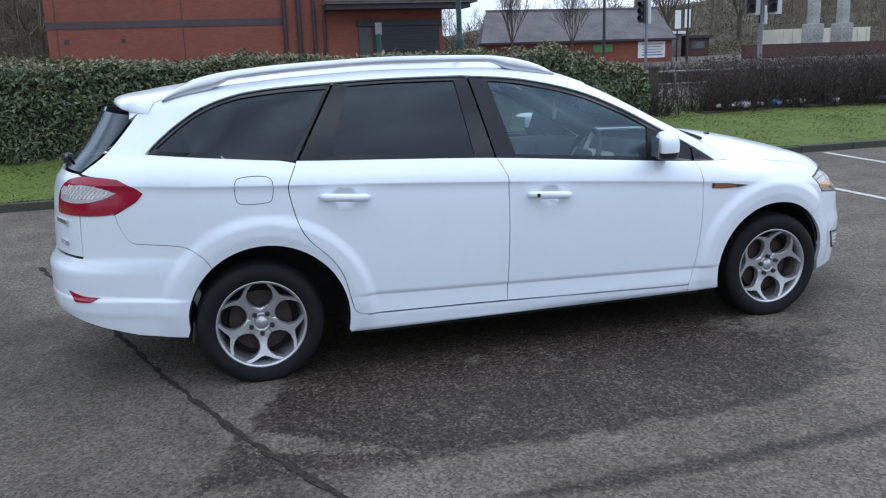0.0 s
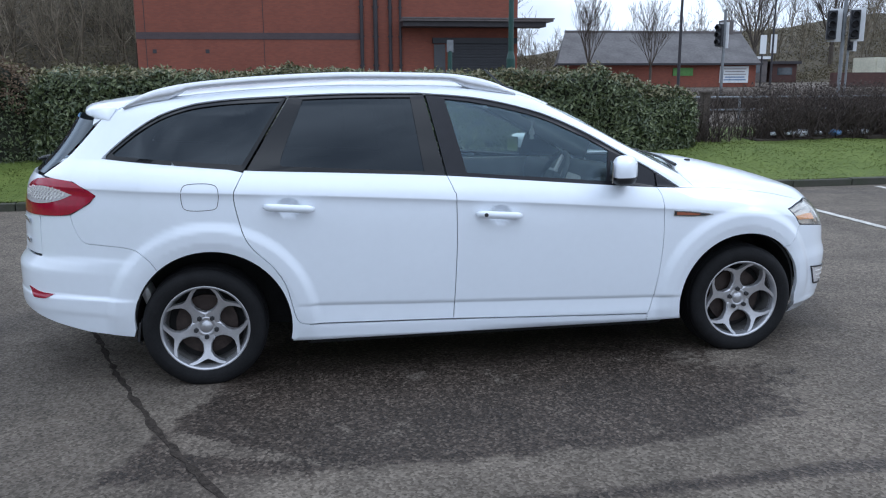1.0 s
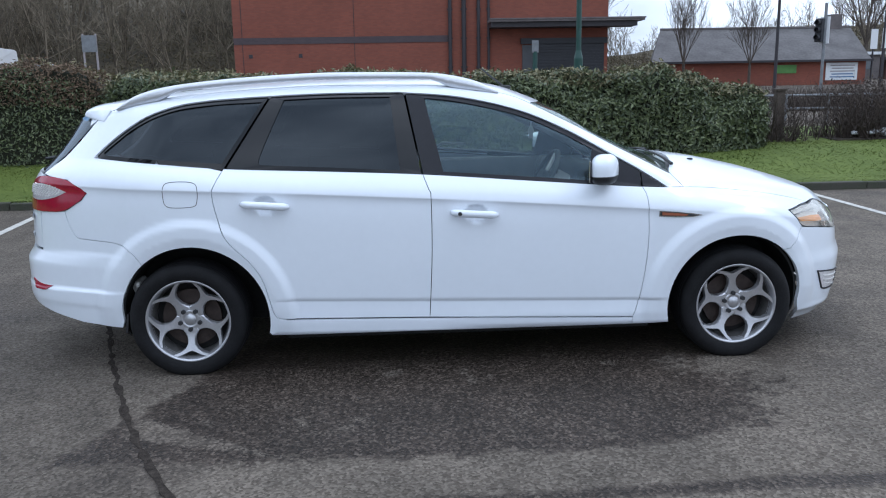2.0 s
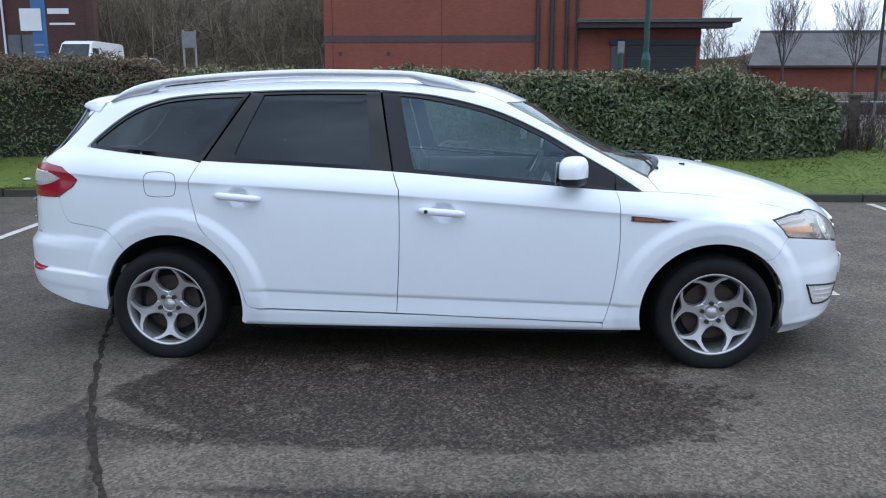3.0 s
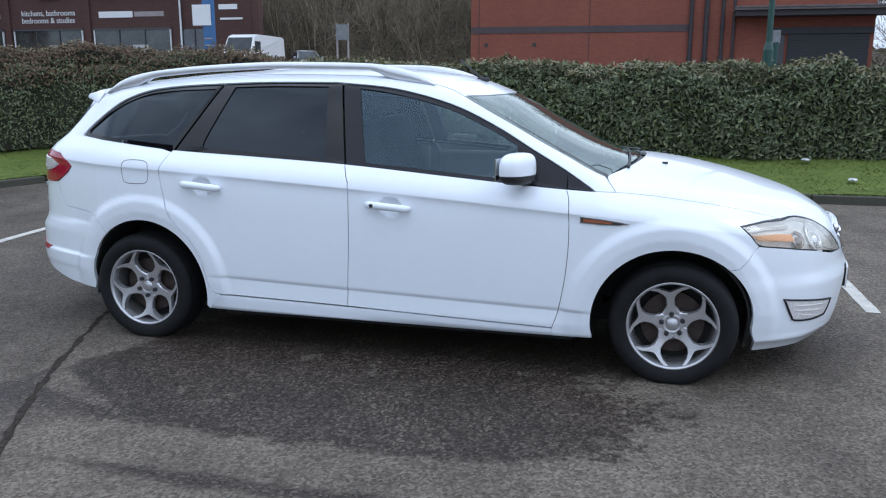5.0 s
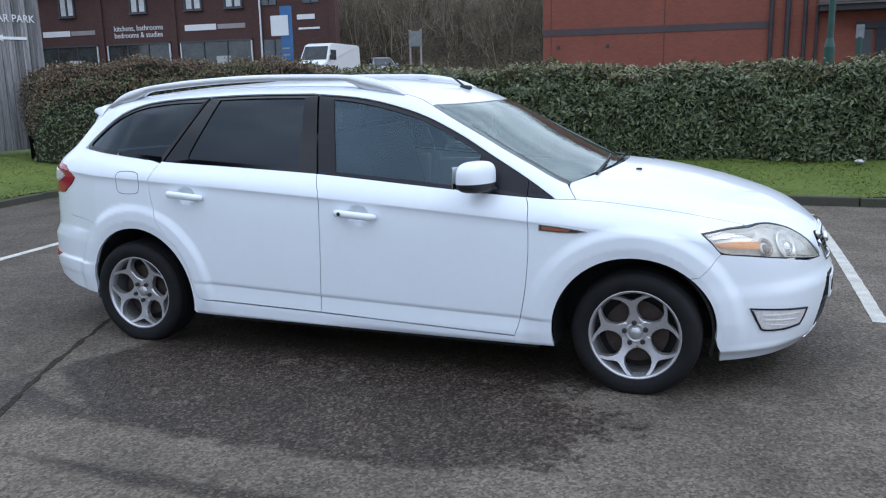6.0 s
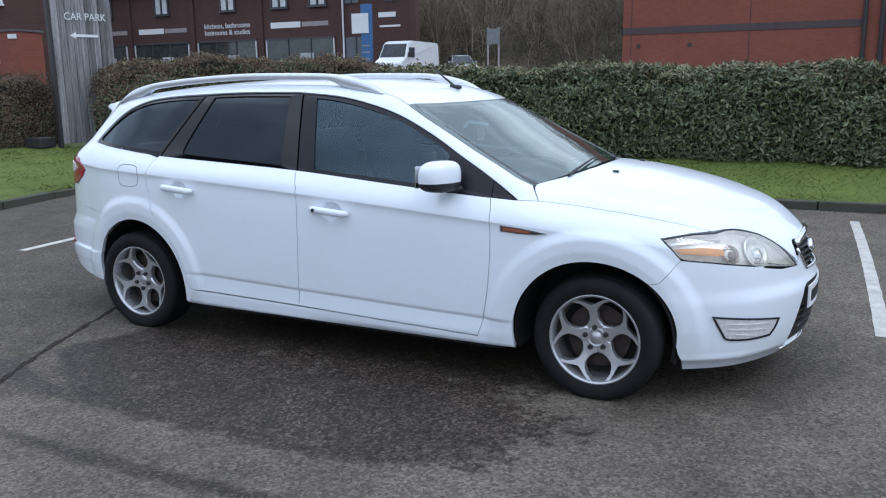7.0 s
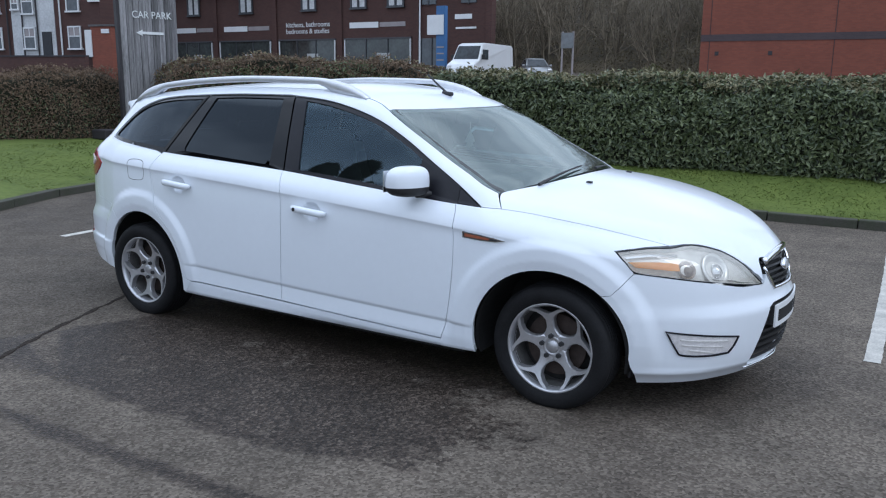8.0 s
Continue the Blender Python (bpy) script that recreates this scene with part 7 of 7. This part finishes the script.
# ---- door mirrors ----
for s in (-1, 1):
    b = bmesh.new()
    bmesh.ops.create_uvsphere(b, u_segments=24, v_segments=14, radius=1.0)
    for v in b.verts:
        x, y, z = v.co
        px = math.copysign(abs(x) ** 0.62, x)
        py = math.copysign(abs(y) ** 0.55, y)
        pz = math.copysign(abs(z) ** 0.62, z)
        w = 0.074 if px > 0 else 0.066
        v.co = Vector((px * w * (1 - 0.22 * abs(py)) - 0.034 * py, py * 0.098, pz * (0.080 if pz > 0 else 0.070) * (1 - 0.16 * max(py, 0) ** 2)))
    for v in b.verts:
        v.co.y *= s
    bmesh.ops.recalc_face_normals(b, faces=b.faces)
    shell = b.copy()
    bmesh.ops.bisect_plane(b, geom=b.verts[:] + b.edges[:] + b.faces[:], plane_co=(0, 0, -0.022), plane_no=(0, 0, 1), clear_inner=True)
    bmesh.ops.bisect_plane(shell, geom=shell.verts[:] + shell.edges[:] + shell.faces[:], plane_co=(0, 0, -0.022), plane_no=(0, 0, 1), clear_outer=True)
    mt = pose(2.107, s * 0.966, 1.014)
    mir = part("door_mirror", b, PAINT, car, "white door mirror on a black foot", smooth=True, at=mt)
    part("lower_shell", shell, PLASTIC, mir, "black lower shell", smooth=True)
    part("mirror_glass", box(bmesh.new(), (0.006, 0.145, 0.105), pose(-0.069, s * 0.006, 0.004, 0, 0, s * 16.5), 0.002), CHROME, mir)
    part("foot", sweep(bmesh.new(), [(0.02, -s * 0.05, -0.060), (0.04, -s * 0.11, -0.064), (0.09, -s * 0.17, -0.070)], [0.028, 0.026, 0.03], 10, flat=0.7), PLASTIC, mir, smooth=True)

# ---- grilles, plate, badge, washers, cowl and wipers ----
def nose_strip(z0, z1, s0, lift, mat, name, parent, label="", edge=0.012, s_low=None):
    for s in (-1, 1):
        skin_panel(name, joined([(s0, z1), (4.1137, z1), (4.1137, z0), (s_low or s0, z0)]), on_side, mat, parent, s, cell=0.05, lift=lift, edge=edge, shrink=0, label=label)


grille = thing("grille")
grille.parent = car
tagged(grille, "dark upper grille with a chrome bar")
nose_strip(0.552, 0.70, 3.865, -0.03, UNDER, "backing", grille, s_low=3.93)
for k in range(5):
    z = 0.572 + 0.026 * k
    nose_strip(z, z + 0.010, 3.930 - 0.055 * k / 4, -0.010, PLASTIC, "grille_slat", grille)
path = [tuple(on_side([(s_, 0.705 - 0.030 * ((4.1137 - s_) / 0.25) ** 2)], -1)[0]) for s_ in np.linspace(3.885, 4.1137, 14)]
path = path + [(x, -y, z) for x, y, z in path[::-1][1:]]
part("chrome_bar", sweep(bmesh.new(), path, 0.016, 8, flat=1.2), CHROME, grille, "chrome bar along the bonnet edge", smooth=True)
path = [tuple(on_side([(s_, 0.555)], -1)[0]) for s_ in np.linspace(3.925, 4.1137, 8)]
side = [tuple(on_side([(3.866 + 0.062 * f, 0.66 - 0.105 * f)], -1)[0]) for f in np.linspace(0, 1, 6)]
path = side + path[1:]
path = path + [(x, -y, z) for x, y, z in path[::-1][1:]]
part("chrome_frame", sweep(bmesh.new(), path, 0.008, 8), CHROME, grille, smooth=True)
q = on_side([(4.1137, 0.632)], -1)[0]
bd = lathe(bmesh.new(), [(0.0, 0.014), (0.05, 0.012), (0.058, 0.006), (0.060, -0.01)], 32, pose(q[0] - 0.012, 0, 0.635, 0, 78, 0) @ Matrix.Diagonal((0.46, 0.95, 0.8, 1)))
# a blue badge given satin silver, so its bright reflection is in the colour
part("badge", bd, RAIL, grille, "oval badge, coloured silver for its reflection, with a chrome rim", smooth=True)
bd = lathe(bmesh.new(), [(0.052, 0.013), (0.058, 0.016), (0.064, 0.010), (0.064, -0.004)], 32, pose(q[0] - 0.012, 0, 0.635, 0, 78, 0) @ Matrix.Diagonal((0.46, 0.95, 0.8, 1)))
part("badge_rim", bd, CHROME, grille, smooth=True)
low = thing("lower_grille")
low.parent = car
tagged(low, "dark lower bumper grille")
nose_strip(0.18, 0.51, 3.845, -0.04, UNDER, "backing", low, s_low=3.765)
for k in range(8):
    z = 0.205 + 0.036 * k
    u = 3.785 + 0.075 * k / 7
    if z < 0.37:
        nose_strip(z, z + 0.012, u, -0.014, PLASTIC, "grille_slat", low)
        continue
    for s in (-1, 1):
        skin_panel("grille_slat", joined([(u, z + 0.012), (3.90, z + 0.012), (3.90, z), (u, z)]), on_side, PLASTIC, low, s, cell=0.05, lift=-0.014, edge=0.012, shrink=0)
path = [tuple(on_side([(s_, 0.176)], -1)[0]) for s_ in np.linspace(3.80, 4.1137, 10)]
path = path + [(x, -y, z) for x, y, z in path[::-1][1:]]
part("chrome_lip", sweep(bmesh.new(), path, 0.007, 6), CHROME, low, smooth=True)
plate = thing("number_plate")
plate.parent = car
tagged(plate, "white number plate with a dark bar")
def bowed(y0, y1, z0, z1, front, thick):
    """An upright slab across the car's nose, bowed slightly forward."""
    b = bmesh.new()
    rows = []
    for y in np.linspace(y0, y1, 13):
        x = 3.722 + 0.026 * (1 - (y / 0.25) ** 2) + front
        rows.append([b.verts.new(p) for p in ((x, y, z0), (x, y, z1), (x - thick, y, z1), (x - thick, y, z0))])
    for p, q in zip(rows, rows[1:]):
        for i in range(4):
            b.faces.new((p[i], p[(i + 1) % 4], q[(i + 1) % 4], q[i]))
    b.faces.new(rows[0])
    b.faces.new(rows[-1])
    bmesh.ops.recalc_face_normals(b, faces=b.faces)
    return b


part("plate_board", bowed(-0.255, 0.255, 0.374, 0.482, 0.0, 0.008), SIGN_WHITE, plate)
part("plate_holder", bowed(-0.245, 0.245, 0.380, 0.476, -0.008, 0.03), PLASTIC, plate)
for y0, y1 in ((-0.225, 0.045), (0.075, 0.225)):
    part("plate_bar", bowed(y0, y1, 0.400, 0.456, 0.002, 0.002), UNDER, plate)
for x, y in ((2.78, -0.30), (2.78, 0.30)):
    z = float(on_top([(x, y)])[0, 2])
    part("washer_jet", box(bmesh.new(), (0.030, 0.022, 0.012), pose(x, y, z + 0.003), 0.004), PLASTIC, car)
skin_panel("cowl", both(joined([(2.69, 0.0)], bonnet_rear[::-1], [(2.53, 0.755)], screen_low)), on_top, PLASTIC, car, 1, cell=0.05, lift=-0.012, edge=0, shrink=0, label="black scuttle panel under the windscreen", flip=True)
for y0, y1, xs0, xs1 in ((-0.52, 0.10, 2.60, 2.57), (0.12, 0.62, 2.645, 2.52)):
    pth = [tuple(on_top([(xs0 + (xs1 - xs0) * f + 0.012 * math.sin(3.1 * f), y0 + (y1 - y0) * f)])[0] + np.array([0, 0, 0.009])) for f in np.linspace(0, 1, 9)]
    part("wiper", sweep(bmesh.new(), pth, [0.009, 0.008, 0.007, 0.006, 0.006, 0.005, 0.005, 0.005, 0.004], 6), PLASTIC, car, "black windscreen wiper")

BRONZE = material("bronze_reflector", (0.30, 0.24, 0.20), rough=0.25, metal=0.8, spread=0.1)
# ---- headlamp inside ----
for s in (-1, 1):
    lamp_ob = [o for o in car.children if o.name.startswith("headlamp")][0 if s < 0 else 1]
    for (u, z, r, m, bulb) in ((3.575, 0.692, 0.070, LAMP_BODY, CHROME), (3.430, 0.698, 0.040, BRONZE, BRONZE)):
        c = on_side([(u, z)], s)[0]
        n = slope_of(np.array([c]))[0]
        rot = Vector(n).to_track_quat("Z", "Y").to_matrix().to_4x4()
        mt = Matrix.Translation(Vector(c) - Vector(n) * 0.03) @ rot
        bowl = lathe(bmesh.new(), [(0.0, -0.012), (r * 0.35, -0.008), (r * 0.8, 0.006), (r, 0.016), (r * 1.10, 0.010)], 28, mt)
        part("lamp_bowl", bowl, m, lamp_ob, smooth=True)
        ball = lathe(bmesh.new(), [(0.0, 0.020), (r * 0.3, 0.016), (r * 0.52, 0.004), (r * 0.56, -0.006)], 24, mt @ Matrix.Translation((r * 0.18, -r * 0.12, 0)))
        part("bulb", ball, bulb, lamp_ob, smooth=True)
    skin_panel("lamp_brow", [(3.16, 0.752), (3.27, 0.764), (3.40, 0.762), (3.40, 0.750), (3.27, 0.752), (3.17, 0.742)], on_side, CHROME, lamp_ob, s, cell=0.02, lift=-0.010, edge=0.008)
    skin_panel("lamp_sill", [(3.52, 0.650), (3.66, 0.632), (3.78, 0.606), (3.77, 0.600), (3.65, 0.622), (3.52, 0.641)], on_side, CHROME, lamp_ob, s, cell=0.02, lift=-0.010, edge=0.008)

# ---- the cabin ----
b = bmesh.new()
box(b, (1.9, 1.5, 0.05), pose(1.43, 0, 0.36))
part("cabin_floor", b, CABIN, car)
for s in (-1, 1):
    for x0, x1 in ((0.46, 1.20), (1.26, 2.40)):
        part("door_card", box(bmesh.new(), (x1 - x0, 0.05, 0.58), pose((x0 + x1) / 2, s * 0.80, 0.68 - 0.03 * (x0 > 1)), 0.02), CABIN_LIGHT if s > 0 else CABIN, car, "grey inner door trim")
def seat(x, y, w, name, rest=0.62):
    st = thing(name)
    st.parent = car
    tagged(st, "dark grey cloth car seat")
    st.matrix_basis = pose(x, y, 0.42)
    part("cushion", box(bmesh.new(), (0.52, w, 0.17), pose(0.12, 0, 0.15, 0, -6, 0), 0.05, 3), FABRIC, st, smooth=True)
    part("backrest", box(bmesh.new(), (0.14, w, rest), pose(-0.19, 0, 0.47, 0, -17, 0), 0.05, 3), FABRIC, st, smooth=True)
    for k in ((0,) if w < 0.7 else (-0.4, 0, 0.4)):
        part("headrest", box(bmesh.new(), (0.09, 0.25, 0.17), pose(-0.31, k, 0.88, 0, -12, 0), 0.035, 3), FABRIC, st, smooth=True)
seat(1.32, -0.37, 0.52, "driver_seat")
seat(1.32, 0.37, 0.52, "passenger_seat")
seat(0.45, 0.0, 1.30, "rear_bench", 0.58)
b = bmesh.new()
box(b, (0.46, 1.46, 0.20), pose(2.27, 0, 0.83, 0, 8, 0), 0.07, 4)
box(b, (0.30, 0.55, 0.14), pose(2.18, -0.37, 0.93, 0, 8, 0), 0.06, 4)
dash = part("dashboard", b, CABIN, car, "dark grey dashboard", smooth=True)
part("dials", box(bmesh.new(), (0.02, 0.34, 0.11), pose(2.03, -0.37, 0.915, 0, 20, 0), 0.01), LAMP_BODY, dash)
part("centre_console", box(bmesh.new(), (0.08, 0.26, 0.30), pose(2.04, 0, 0.78, 0, 20, 0), 0.02), CABIN_LIGHT, dash)
st_w = thing("steering_wheel")
st_w.parent = car
st_w.matrix_basis = pose(1.90, -0.37, 0.90, 0, -62, 0)
tagged(st_w, "black steering wheel")
b = bmesh.new()
ring = [(0.185 * math.cos(a), 0.185 * math.sin(a), 0) for a in np.linspace(0, 2 * math.pi, 41)]
sweep(b, ring, 0.016, 8)
part("rim", b, CABIN, st_w, smooth=True)
part("boss", box(bmesh.new(), (0.13, 0.16, 0.05), None, 0.02), CABIN, st_w)
for a in (0, 180, 270):
    part("spoke", box(bmesh.new(), (0.11, 0.03, 0.02), pose(0.12 * math.cos(radians(a)), 0.12 * math.sin(radians(a)), 0, 0, 0, a), 0.006), LAMP_BODY, st_w)
b = bmesh.new()
box(b, (0.05, 0.22, 0.07), pose(1.88, 0, 1.282, 0, 10, 0), 0.02)
part("rear_view_mirror", b, CABIN, car, "interior mirror")
air = thing("air_freshener")
air.parent = car
tagged(air, "white cardboard air freshener hanging from the mirror")
b = bmesh.new()
tree = [(0, 0), (0.022, 0.004), (0.016, 0.028), (0.030, 0.034), (0.018, 0.066), (0.012, 0.072), (0, 0.098)]
lft = [(-a, z) for a, z in tree[::-1]]
vs = [b.verts.new((0, a, z)) for a, z in tree + lft[1:-1]]
b.faces.new(vs)
bmesh.ops.solidify(b, geom=b.faces[:], thickness=0.002)
part("card", b, SIGN_WHITE, air, at=pose(1.90, 0.0, 1.115, 0, 0, -55))
part("string", sweep(bmesh.new(), [(1.90, 0, 1.212), (1.90, 0, 1.26)], 0.001, 4), SIGN_WHITE, air)
grab = sweep(bmesh.new(), [(1.35, 0.70, 1.02), (1.40, 0.68, 1.05), (1.55, 0.68, 1.04)], 0.012, 6)
part("door_pull", grab, LAMP_BODY, car)
for sd in (-1, 1):
    pil = [(p[0], p[1] - sd * 0.045, p[2] - 0.03) for p in on_side(SCREEN_EDGE, sd)]
    part("pillar_trim", sweep(bmesh.new(), pil, 0.036, 8), CABIN, car, "dark inner trim of the front pillar", smooth=True)
# roof lining
skin_panel("headlining", both([(1.80, 0.0), (1.74, 0.50), (1.5, 0.55), (0.5, 0.55), (-0.45, 0.50), (-0.45, 0.0)]), on_top, CABIN_LIGHT, car, 1, cell=0.12, lift=-0.035, edge=0, label="light grey headlining", flip=True)
part("load_cover", box(bmesh.new(), (0.75, 1.3, 0.02), pose(-0.35, 0, 0.98)), CABIN, car)
